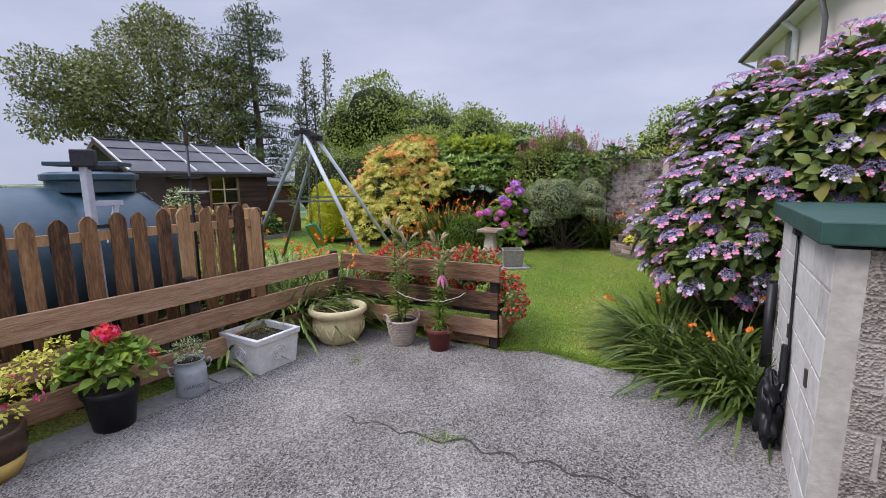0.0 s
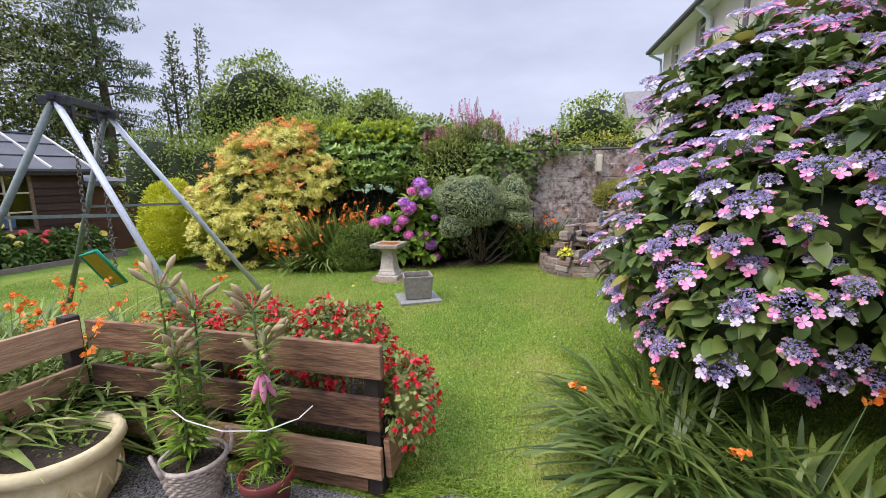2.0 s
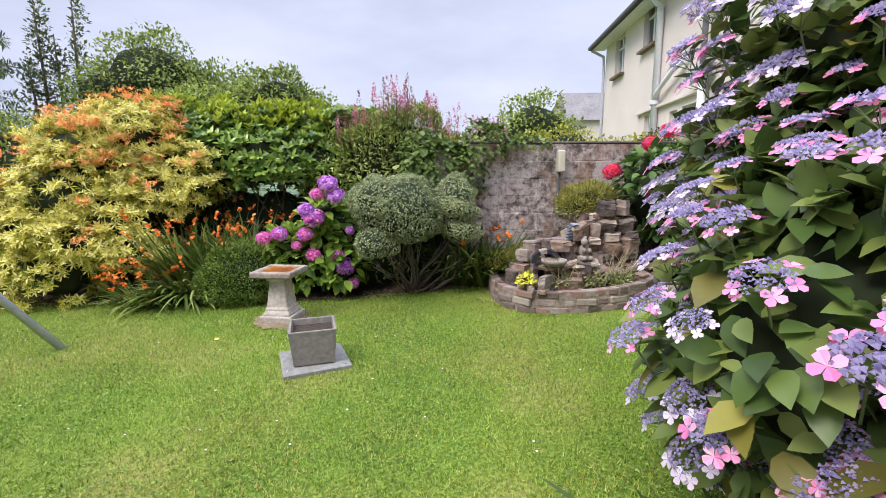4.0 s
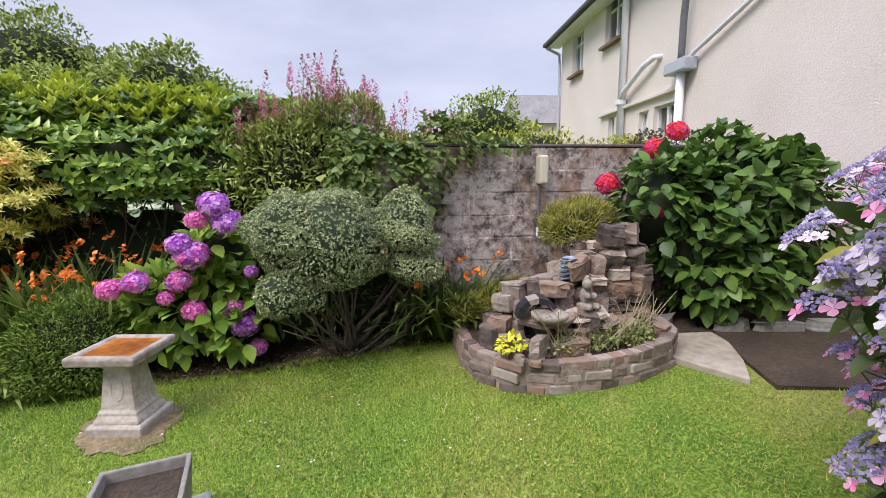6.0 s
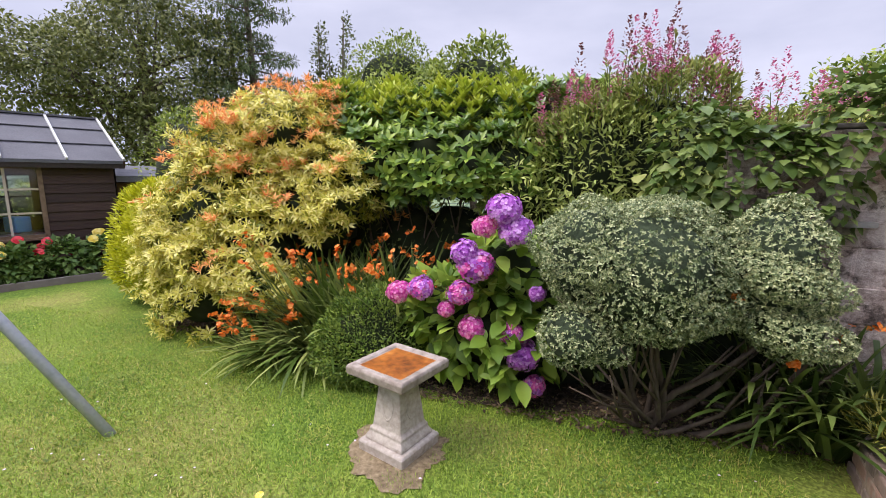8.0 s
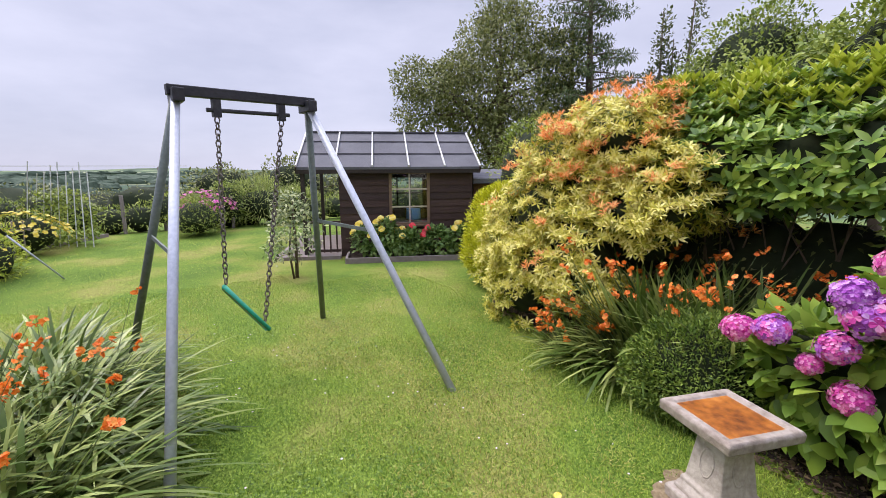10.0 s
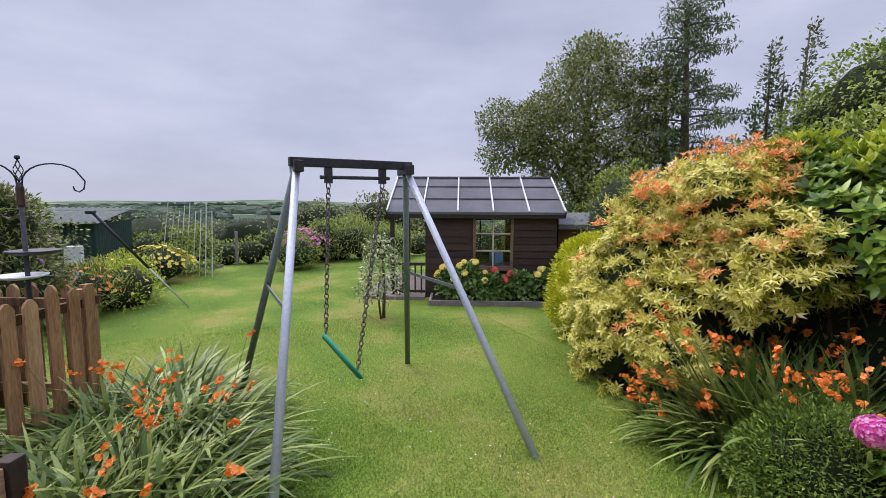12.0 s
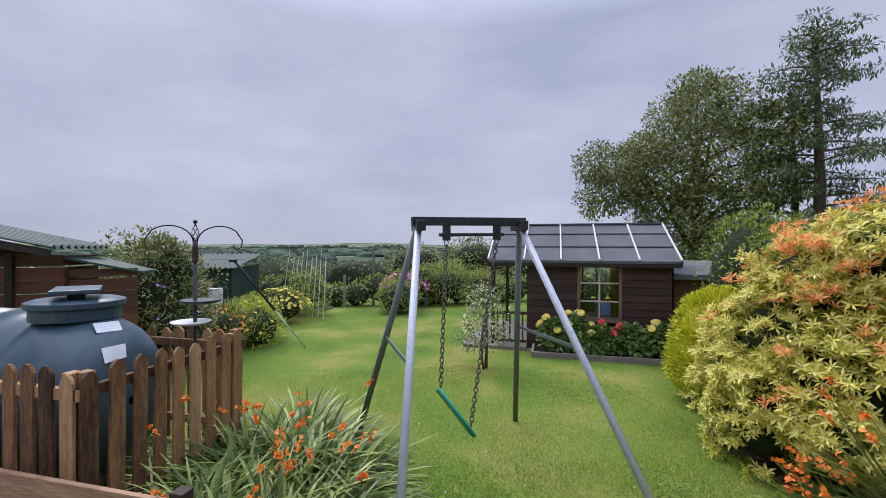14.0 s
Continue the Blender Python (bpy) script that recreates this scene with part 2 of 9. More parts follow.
M_BLOCK, M_WALLJOINT = wall_mat("weathered_block", False), wall_mat("limy_wall_joint", True)
M_MOSSTOP = ramp_mat("mossy_coping", [(0.2, (0.035, 0.035, 0.028)), (0.5, (0.12, 0.105, 0.095)), (0.8, (0.28, 0.26, 0.24))], scale=16, rough=1.0, bump=0.6, big=2)
M_BRICK = ramp_mat("old_brick", [(0.2, (0.08, 0.06, 0.05)), (0.42, (0.2, 0.15, 0.125)), (0.6, (0.27, 0.165, 0.125)), (0.72, (0.3, 0.25, 0.21)), (0.88, (0.42, 0.37, 0.32))], scale=22, rough=0.95, bump=0.6, big=4, obj=0.5, dist=0.015)
M_ROCK = ramp_mat("slate_rock", [(0.25, (0.035, 0.027, 0.024)), (0.38, (0.13, 0.10, 0.085)), (0.5, (0.27, 0.175, 0.12)), (0.6, (0.24, 0.20, 0.175)), (0.72, (0.42, 0.34, 0.27)), (0.86, (0.60, 0.55, 0.49))], scale=16, detail=10, rough=0.9, bump=1.0, big=5, obj=0.42, dist=0.03)
M_STATUE = ramp_mat("worn_statue_stone", [(0.25, (0.13, 0.105, 0.085)), (0.5, (0.27, 0.23, 0.19)), (0.8, (0.42, 0.37, 0.31))], scale=40, rough=0.95, bump=0.5)
M_BLUEGLAZE = ramp_mat("blue_glaze", [(0.3, (0.035, 0.045, 0.06)), (0.5, (0.12, 0.15, 0.19)), (0.62, (0.3, 0.34, 0.4)), (0.8, (0.66, 0.68, 0.7))], scale=14, rough=0.35, bump=0.2)
M_RENDER = ramp_mat("cream_roughcast", [(0.25, (0.60, 0.53, 0.475)), (0.55, (0.73, 0.655, 0.605)), (0.8, (0.81, 0.75, 0.71))], scale=45, detail=5, rough=0.92, bump=0.5, big=0.7, dist=0.02)
M_WHITEPAINT = ramp_mat("white_paint", [(0.3, (0.62, 0.64, 0.68)), (0.7, (0.78, 0.79, 0.82))], scale=12, rough=0.5, bump=0.05)
M_PIPEGREY = ramp_mat("grey_painted_pipe", [(0.3, (0.36, 0.38, 0.44)), (0.7, (0.52, 0.54, 0.60))], scale=18, rough=0.55, bump=0.1)
M_DARKPIPE = ramp_mat("dark_grey_pipe", [(0.3, (0.10, 0.10, 0.11)), (0.7, (0.18, 0.18, 0.20))], scale=18, rough=0.55, bump=0.1)
M_GUTTER = ramp_mat("dark_gutter", [(0.3, (0.05, 0.05, 0.055)), (0.7, (0.10, 0.10, 0.11))], scale=18, rough=0.6)
M_SLATE = ramp_mat("slate_roof", [(0.3, (0.16, 0.15, 0.15)), (0.7, (0.30, 0.28, 0.27))], scale=8, rough=0.8)
M_BUNKER = ramp_mat("white_painted_block", [(0.2, (0.36, 0.34, 0.315)), (0.4, (0.58, 0.56, 0.53)), (0.8, (0.74, 0.73, 0.70))], scale=14, detail=9, rough=0.9, bump=0.5, big=2.5, obj=0.12)
M_BUNKERJOINT = ramp_mat("stained_bunker_joint", [(0.2, (0.30, 0.27, 0.235)), (0.5, (0.46, 0.425, 0.38)), (0.8, (0.62, 0.60, 0.57))], scale=20, rough=0.95, bump=0.5, big=3)
M_PEBBLE = ramp_mat("rough_block_face", [(0.2, (0.11, 0.095, 0.08)), (0.36, (0.30, 0.265, 0.23)), (0.7, (0.50, 0.455, 0.41))], scale=75, kind="cells", rough=0.95, bump=0.7, big=3, obj=0.15, dist=0.015)
M_GREENLID = ramp_mat("green_painted_lid", [(0.25, (0.012, 0.045, 0.035)), (0.6, (0.03, 0.085, 0.068)), (0.85, (0.07, 0.14, 0.12))], scale=10, rough=0.55, bump=0.2, big=3)
M_GREENTIN = ramp_mat("green_corrugated", [(0.3, (0.012, 0.035, 0.028)), (0.7, (0.035, 0.075, 0.06))], scale=14, rough=0.6)
M_GREYTIN = ramp_mat("grey_corrugated", [(0.25, (0.09, 0.105, 0.095)), (0.6, (0.16, 0.18, 0.165)), (0.85, (0.25, 0.27, 0.25))], scale=8, rough=0.75, big=1.5)
M_BROWNBOARD = ramp_mat("red_brown_boards", [(0.25, (0.06, 0.025, 0.014)), (0.55, (0.15, 0.062, 0.03)), (0.85, (0.24, 0.11, 0.06))], scale=8, rough=0.75, bump=0.3, obj=0.3, stretch=(1, 1, 7))
M_BARK = ramp_mat("bark", [(0.25, (0.045, 0.032, 0.024)), (0.55, (0.12, 0.09, 0.065)), (0.85, (0.22, 0.18, 0.14))], scale=30, rough=0.95, bump=0.7, stretch=(1, 1, 0.3))
M_STEM = ramp_mat("green_stem", [(0.3, (0.06, 0.10, 0.03)), (0.7, (0.16, 0.20, 0.08))], scale=20, rough=0.7, bump=0)
M_DECK = ramp_mat("grey_deck_board", [(0.25, (0.16, 0.13, 0.12)), (0.6, (0.30, 0.26, 0.24)), (0.85, (0.42, 0.38, 0.35))], scale=12, rough=0.85, bump=0.3, obj=0.2)
M_CREAMBOX = ramp_mat("cream_plastic_box", [(0.3, (0.50, 0.46, 0.34)), (0.7, (0.62, 0.58, 0.46))], scale=14, rough=0.5, bump=0.05)
M_GLASS = glass_mat("window_glass")
M_STRING = ramp_mat("white_string", [(0.3, (0.55, 0.53, 0.5)), (0.7, (0.72, 0.7, 0.68))], scale=30, rough=0.8, bump=0)

# Near-black filler colour: shade inside shrubs and hedges painted on solid lumps.
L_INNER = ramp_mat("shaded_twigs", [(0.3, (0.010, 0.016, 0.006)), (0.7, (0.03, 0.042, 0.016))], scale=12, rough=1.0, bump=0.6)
L_LAUREL = leaf_mat("laurel_leaf", (0.032, 0.085, 0.018), (0.10, 0.215, 0.042), (0.28, 0.44, 0.09), rough=0.33, spec=0.5)
L_LIME = leaf_mat("young_laurel_leaf", (0.16, 0.26, 0.03), (0.28, 0.40, 0.05), (0.42, 0.52, 0.09))
L_HYD = leaf_mat("hydrangea_leaf", (0.022, 0.050, 0.015), (0.072, 0.138, 0.040), (0.19, 0.27, 0.09), rough=0.38)
L_HYDLIGHT = leaf_mat("bright_hydrangea_leaf", (0.06, 0.13, 0.025), (0.13, 0.26, 0.04), (0.26, 0.40, 0.08), rough=0.45)
L_HYDBIG = leaf_mat("broad_dark_hydrangea_leaf", (0.025, 0.065, 0.02), (0.055, 0.13, 0.035), (0.12, 0.23, 0.06), rough=0.42)
L_PIERIS = leaf_mat("variegated_cream_green_leaf", (0.15, 0.19, 0.018), (0.66, 0.60, 0.085), (0.90, 0.83, 0.33))
# Darker copy for deep-set leaves; their shade is put into this green.
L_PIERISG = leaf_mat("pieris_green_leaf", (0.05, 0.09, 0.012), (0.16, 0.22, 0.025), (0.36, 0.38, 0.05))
L_PIERISO = leaf_mat("orange_young_leaf", (0.70, 0.17, 0.05), (0.86, 0.34, 0.10), (0.90, 0.56, 0.2))
L_CONIFER = leaf_mat("golden_conifer_scale", (0.20, 0.26, 0.01), (0.36, 0.44, 0.02), (0.52, 0.58, 0.06))
L_BOX = leaf_mat("box_leaf", (0.024, 0.062, 0.013), (0.092, 0.185, 0.034), (0.25, 0.38, 0.09))
L_HEBE = leaf_mat("grey_green_hebe_leaf", (0.045, 0.085, 0.045), (0.14, 0.215, 0.125), (0.48, 0.58, 0.42))
L_STRAP = leaf_mat("strap_leaf", (0.022, 0.050, 0.013), (0.088, 0.165, 0.040), (0.30, 0.40, 0.16), rough=0.40)
# Dark strap green, darkened further to put patio-edge shade into the colour.
L_STRAPDARK = leaf_mat("dark_strap_leaf", (0.018, 0.040, 0.011), (0.055, 0.105, 0.028), (0.15, 0.225, 0.075), rough=0.38)
# Tones raised to put distance haze into the leaf colour.
L_TREE = leaf_mat("tree_leaf", (0.045, 0.065, 0.028), (0.11, 0.15, 0.055), (0.24, 0.29, 0.13))
L_CYPRESS = leaf_mat("cypress_leaf", (0.025, 0.052, 0.03), (0.062, 0.11, 0.056), (0.14, 0.2, 0.105))
L_POPLAR = leaf_mat("poplar_leaf", (0.03, 0.05, 0.025), (0.075, 0.11, 0.06), (0.17, 0.21, 0.13))
L_HEDGE = leaf_mat("hedge_leaf", (0.06, 0.11, 0.022), (0.15, 0.24, 0.045), (0.31, 0.41, 0.10))
L_ROUNDTREE = leaf_mat("round_tree_leaf", (0.055, 0.10, 0.025), (0.14, 0.225, 0.05), (0.29, 0.39, 0.10))
L_SPIREA = leaf_mat("spirea_leaf", (0.08, 0.13, 0.035), (0.19, 0.28, 0.08), (0.36, 0.46, 0.18))
L_IVY = leaf_mat("ivy_leaf", (0.03, 0.07, 0.018), (0.07, 0.14, 0.035), (0.18, 0.27, 0.09))
L_HEATHER = leaf_mat("heather_leaf", (0.09, 0.11, 0.02), (0.19, 0.22, 0.05), (0.32, 0.34, 0.10))
L_GRASS = leaf_mat("lawn_grass", (0.026, 0.078, 0.011), (0.142, 0.285, 0.036), (0.34, 0.49, 0.10), thin=0.3, scale=3.0)
L_DAHLIA = leaf_mat("dahlia_leaf", (0.03, 0.08, 0.022), (0.075, 0.16, 0.045), (0.16, 0.27, 0.09))
L_FUCHSIA = leaf_mat("fuchsia_leaf", (0.05, 0.09, 0.025), (0.14, 0.2, 0.07), (0.28, 0.34, 0.14))
L_YFUCHSIA = leaf_mat("yellow_fuchsia_leaf", (0.36, 0.36, 0.03), (0.56, 0.54, 0.07), (0.70, 0.66, 0.16))
F_PINK = leaf_mat("pink_petal", (0.72, 0.11, 0.32), (0.86, 0.27, 0.50), (0.90, 0.58, 0.72), thin=0.3)
F_WHITE = leaf_mat("pale_petal", (0.60, 0.46, 0.60), (0.72, 0.60, 0.72), (0.80, 0.76, 0.80), thin=0.3)
F_BLUE = leaf_mat("lilac_blue_floret", (0.17, 0.14, 0.29), (0.34, 0.29, 0.50), (0.55, 0.48, 0.68), thin=0.2)
F_PURPLE = leaf_mat("purple_petal", (0.26, 0.03, 0.34), (0.5, 0.13, 0.58), (0.76, 0.46, 0.8), thin=0.3)
F_MAGENTA = leaf_mat("magenta_petal", (0.44, 0.02, 0.24), (0.7, 0.09, 0.4), (0.82, 0.4, 0.62), thin=0.3)
F_CERISE = leaf_mat("cerise_petal", (0.58, 0.01, 0.10), (0.78, 0.04, 0.20), (0.85, 0.18, 0.34), thin=0.3)
F_ORANGE = leaf_mat("orange_petal", (0.72, 0.10, 0.012), (0.86, 0.21, 0.025), (0.90, 0.38, 0.08), thin=0.3)
F_RED = leaf_mat("red_petal", (0.50, 0.006, 0.016), (0.74, 0.02, 0.035), (0.86, 0.09, 0.11), thin=0.35)
F_YELLOW = leaf_mat("yellow_petal", (0.66, 0.46, 0.02), (0.80, 0.62, 0.06), (0.85, 0.74, 0.25), thin=0.3)
F_SPIKE = leaf_mat("rose_pink_spike", (0.42, 0.04, 0.17), (0.64, 0.12, 0.3), (0.78, 0.34, 0.5), thin=0.2)
F_SPIKEBROWN = leaf_mat("faded_brown_spike", (0.14, 0.04, 0.05), (0.25, 0.09, 0.10), (0.38, 0.18, 0.18), thin=0.1)
F_BUD = leaf_mat("lily_bud", (0.17, 0.18, 0.06), (0.36, 0.30, 0.15), (0.55, 0.39, 0.26), thin=0.2)

# ---------------------------------------------------------------- building helpers


class Mesh:
    """Collects vertices and faces in world metres."""

    def __init__(self):
        self.v, self.f, self.s = [], [], []

    def add(self, verts, faces, slot=0):
        o = len(self.v)
        self.v += [tuple(p) for p in verts]
        self.f += [tuple(i + o for i in f) for f in faces]
        self.s += [slot] * len(faces)
        return self

    def box(self, m, sx, sy, sz, slot=0):
        """A box of that size, centred in x and y, standing on the pose m's origin."""
        pts = [m @ Vector((x * sx / 2, y * sy / 2, z * sz)) for z in (0, 1) for x, y in ((-1, -1), (1, -1), (1, 1), (-1, 1))]
        return self.add(pts, [(3, 2, 1, 0), (4, 5, 6, 7), (0, 1, 5, 4), (1, 2, 6, 5), (2, 3, 7, 6), (3, 0, 4, 7)], slot)

    def beam(self, a, b, w, h, slot=0, up=(0, 0, 1)):
        """A straight bar of section w x h from a to b, about its middle line."""
        a, b = Vector(a), Vector(b)
        d = (b - a).normalized()
        side = d.cross(Vector(up))
        if side.length < 1e-4:
            side = d.cross(Vector((1, 0, 0)))
        side.normalize()
        top = side.cross(d)
        pts = [p + side * (x * w / 2) + top * (z * h / 2) for p in (a, b) for x, z in ((-1, -1), (1, -1), (1, 1), (-1, 1))]
        return self.add(pts, [(0, 1, 2, 3), (7, 6, 5, 4), (1, 0, 4, 5), (2, 1, 5, 6), (3, 2, 6, 7), (0, 3, 7, 4)], slot)

    def tube(self, pts, radii, seg=8, slot=0, caps=True):
        pts = [Vector(p) for p in pts]
        if not hasattr(radii, "__len__"):
            radii = [radii] * len(pts)
        verts, faces = [], []
        ref = Vector((0.31, 0.17, 0.93))
        for i, p in enumerate(pts):
            d = (pts[min(i + 1, len(pts) - 1)] - pts[max(i - 1, 0)]).normalized()
            s = d.cross(ref)
            if s.length < 0.05:
                s = d.cross(Vector((1, 0, 0)))
            s.normalize()
            t = s.cross(d)
            for k in range(seg):
                a = 2 * math.pi * k / seg
                verts.append(p + (s * math.cos(a) + t * math.sin(a)) * radii[i])
        for i in range(len(pts) - 1):
            for k in range(seg):
                j = (k + 1) % seg
                faces.append((i * seg + k, i * seg + j, (i + 1) * seg + j, (i + 1) * seg + k))
        if caps:
            faces.append(tuple(range(seg - 1, -1, -1)))
            faces.append(tuple((len(pts) - 1) * seg + k for k in range(seg)))
        return self.add(verts, faces, slot)

    def lathe(self, c, profile, seg=28, slot=0, turn=0.0):
        """profile: (radius, height) from the bottom up; seg 4 gives a square section."""
        verts, faces = [], []
        for r, z in profile:
            for k in range(seg):
                a = 2 * math.pi * k / seg + turn
                verts.append((c[0] + r * math.cos(a), c[1] + r * math.sin(a), c[2] + z))
        n = len(profile)
        for i in range(n - 1):
            for k in range(seg):
                j = (k + 1) % seg
                faces.append((i * seg + k, i * seg + j, (i + 1) * seg + j, (i + 1) * seg + k))
        faces.append(tuple(range(seg - 1, -1, -1)))
        faces.append(tuple((n - 1) * seg + k for k in range(seg)))
        return self.add(verts, faces, slot)

    def prism(self, poly, z0, z1, slot=0):
        n = len(poly)
        pts = [(x, y, z0) for x, y in poly] + [(x, y, z1) for x, y in poly]
        faces = [tuple(range(n - 1, -1, -1)), tuple(range(n, 2 * n))]
        faces += [(i, (i + 1) % n, (i + 1) % n + n, i + n) for i in range(n)]
        return self.add(pts, faces, slot)

    def lump(self, c, r, wob=0.12, rows=9, cols=14, slot=0, seed=0.0):
        """A noisy rounded mass."""
        c, r = Vector(c), Vector(r)
        verts, faces = [], []
        for i in range(rows + 1):
            th = math.pi * i / rows
            for k in range(cols):
                ph = 2 * math.pi * k / cols
                d = Vector((math.sin(th) * math.cos(ph), math.sin(th) * math.sin(ph), math.cos(th)))
                q = 1 + wob * 2 * noise.noise(d * 2.3 + Vector((seed, c.x, c.y)))
                verts.append(c + Vector((d.x * r.x, d.y * r.y, d.z * r.z)) * q)
        for i in range(rows):
            for k in range(cols):
                j = (k + 1) % cols
                faces.append((i * cols + k, (i + 1) * cols + k, (i + 1) * cols + j, i * cols + j))
        return self.add(verts, faces, slot)

    def data(self, name, mats, smooth=False):
        me = bpy.data.meshes.new(name)
        me.from_pydata(self.v, [], self.f)
        for m in mats if isinstance(mats, (list, tuple)) else [mats]:
            me.materials.append(m)
        if len(me.materials) > 1:
            me.polygons.foreach_set("material_index", self.s)
        if smooth:
            me.polygons.foreach_set("use_smooth", [True] * len(me.polygons))
        me.update()
        return me


def hang(ob, parent):
    """Makes ob a part of parent, with its own numbers kept in world metres."""
    ob.parent = parent
    if parent.type == "EMPTY":
        ob.matrix_parent_inverse = parent.matrix_basis.inverted()
    return ob


def part(name, mesh, material, parent=None, label="", smooth=False, bevel=0.0):
    """Links a mesh as ONE object, under a thing or a part."""
    data = mesh if isinstance(mesh, bpy.types.Mesh) else mesh.data(name, material, smooth)
    ob = new(name, data)
    if parent is not None:
        hang(ob, parent)
    if bevel:
        md = ob.modifiers.new("edge", "BEVEL")
        md.width, md.segments, md.limit_method = bevel, 2, "ANGLE"
    return tagged(ob, label=label) if label else ob


def thing(name, label, category, at=(0, 0, 0), group="", kind=""):
    ob = new(name)
    ob.empty_display_size = 0.1
    ob.matrix_basis = pose(*at)
    return tagged(ob, label=label, category=category, group=group, kind=kind)


def structure(ob, label, category=""):
    return tagged(ob, label=label, category=category or ob.name.split("_")[0], kind="structure")


def raw_mesh(name, verts, faces, mats, smooth=False):
    """A mesh from numpy arrays, faces all of one size."""
    me = bpy.data.meshes.new(name)
    n, k = faces.shape
    me.vertices.add(len(verts))
    me.vertices.foreach_set("co", np.ascontiguousarray(verts, dtype=np.float32).ravel())
    me.loops.add(n * k)
    me.loops.foreach_set("vertex_index", np.ascontiguousarray(faces, dtype=np.int32).ravel())
    me.polygons.add(n)
    me.polygons.foreach_set("loop_start", np.arange(0, n * k, k, dtype=np.int32))
    for m in mats if isinstance(mats, (list, tuple)) else [mats]:
        me.materials.append(m)
    if smooth:
        me.polygons.foreach_set("use_smooth", np.ones(n, dtype=bool))
    me.update()
    me.validate()
    return me


def unit(a):
    return a / np.maximum(np.linalg.norm(a, axis=1, keepdims=True), 1e-6)


def leaf_mesh(name, base, way, up, length, width, mat, fine=False, curl=0.15):
    """Many pointed leaves, each folded along its rib. base, way, up: (n, 3); length, width: (n,) or one number."""
    n = len(base)
    way = unit(way)
    side = unit(np.cross(way, up))
    nrm = np.cross(side, way)
    L = np.broadcast_to(length, (n,))[:, None]
    W = np.broadcast_to(width, (n,))[:, None] / 2
    if fine:
        rows, lift = [base], nrm * W * 0.2
        for t, w in ((0.16, 0.66), (0.42, 1.0), (0.70, 0.74)):
            c = base + way * L * t - nrm * L * curl * t * t
            rows += [c - side * W * w + lift * w, c, c + side * W * w + lift * w]
        rows.append(base + way * L - nrm * L * curl)
        v = np.stack(rows, 1)
        f = [[0, 2, 1], [0, 3, 2], [7, 8, 10], [8, 9, 10]]
        for q in (1, 4):
            f += [[q, q + 1, q + 4], [q, q + 4, q + 3], [q + 1, q + 2, q + 5], [q + 1, q + 5, q + 4]]
        f = np.array(f)
    else:
        mid = base + way * L * 0.5
        tip = base + way * L - nrm * L * curl
        lift = nrm * W * 0.18
        v = np.stack([base, mid, tip, mid - side * W + lift, mid + side * W + lift], 1)
        f = np.array([[0, 1, 3], [0, 4, 1], [3, 1, 2], [1, 4, 2]])
    k = v.shape[1]
    faces = (f[None] + (np.arange(n) * k)[:, None, None]).reshape(-1, 3)
    return raw_mesh(name, v.reshape(-1, 3), faces, mat, fine)


def blade_mesh(name, base, way, length, width, droop, mat, steps=4):
    """Strap leaves or grass that rise along way and arch over."""
    n = len(base)
    way = unit(way)
    flat = way * np.array([1, 1, 0.0])
    flat = unit(flat + 1e-5)
    side = np.stack([-flat[:, 1], flat[:, 0], np.zeros(n)], 1)
    L = np.broadcast_to(length, (n,))[:, None]
    W = np.broadcast_to(width, (n,))[:, None] / 2
    D = np.broadcast_to(droop, (n,))[:, None]
    rows = []
    for i in range(steps):
        t = i / steps
        c = base + way * L * t + (flat * 0.35 - np.array([0, 0, 1.0])) * D * L * t * t
        w = W * (1 - t * t * 0.6)
        rows += [c - side * w, c + side * w]
    rows.append(base + way * L + (flat * 0.35 - np.array([0, 0, 1.0])) * D * L)
    v = np.stack(rows, 1)
    f = []
    for i in range(steps - 1):
        f += [[2 * i, 2 * i + 1, 2 * i + 3], [2 * i, 2 * i + 3, 2 * i + 2]]
    f.append([2 * steps - 2, 2 * steps - 1, 2 * steps])
    k = v.shape[1]
    faces = (np.array(f)[None] + (np.arange(n) * k)[:, None, None]).reshape(-1, 3)
    return raw_mesh(name, v.reshape(-1, 3), faces, mat)


def lump_points(lumps, n, depth=0.16, low=-0.7, rough=0.10):
    """Points near the outside of a union of rounded masses, and the way out from each."""
    lumps = np.array(lumps, dtype=float)
    area = (lumps[:, 3] * lumps[:, 4] + lumps[:, 3] * lumps[:, 5] + lumps[:, 4] * lumps[:, 5])
    pick = rng.choice(len(lumps), size=int(n * 1.5), p=area / area.sum())
    d = unit(rng.normal(size=(len(pick), 3)))
    d[:, 2] = np.where(d[:, 2] < low, -d[:, 2], d[:, 2])
    wob = 1 + rough * (np.sin(d[:, 0] * 7 + pick * 2.1) + np.sin(d[:, 1] * 8 + pick) + np.sin(d[:, 2] * 9 + pick * 3.3)) * 0.6
    r = wob * (1 - np.abs(rng.normal(size=len(pick))) * depth)
    c, s = lumps[pick, :3], lumps[pick, 3:]
    p = c + d * s * r[:, None]
    out = unit(d / s)
    keep = np.ones(len(p), dtype=bool)
    for k, l in enumerate(lumps):
        q = np.linalg.norm((p - l[:3]) / l[3:], axis=1)
        keep &= (q > 0.74) | (pick == k)
    return p[keep][:n], out[keep][:n]


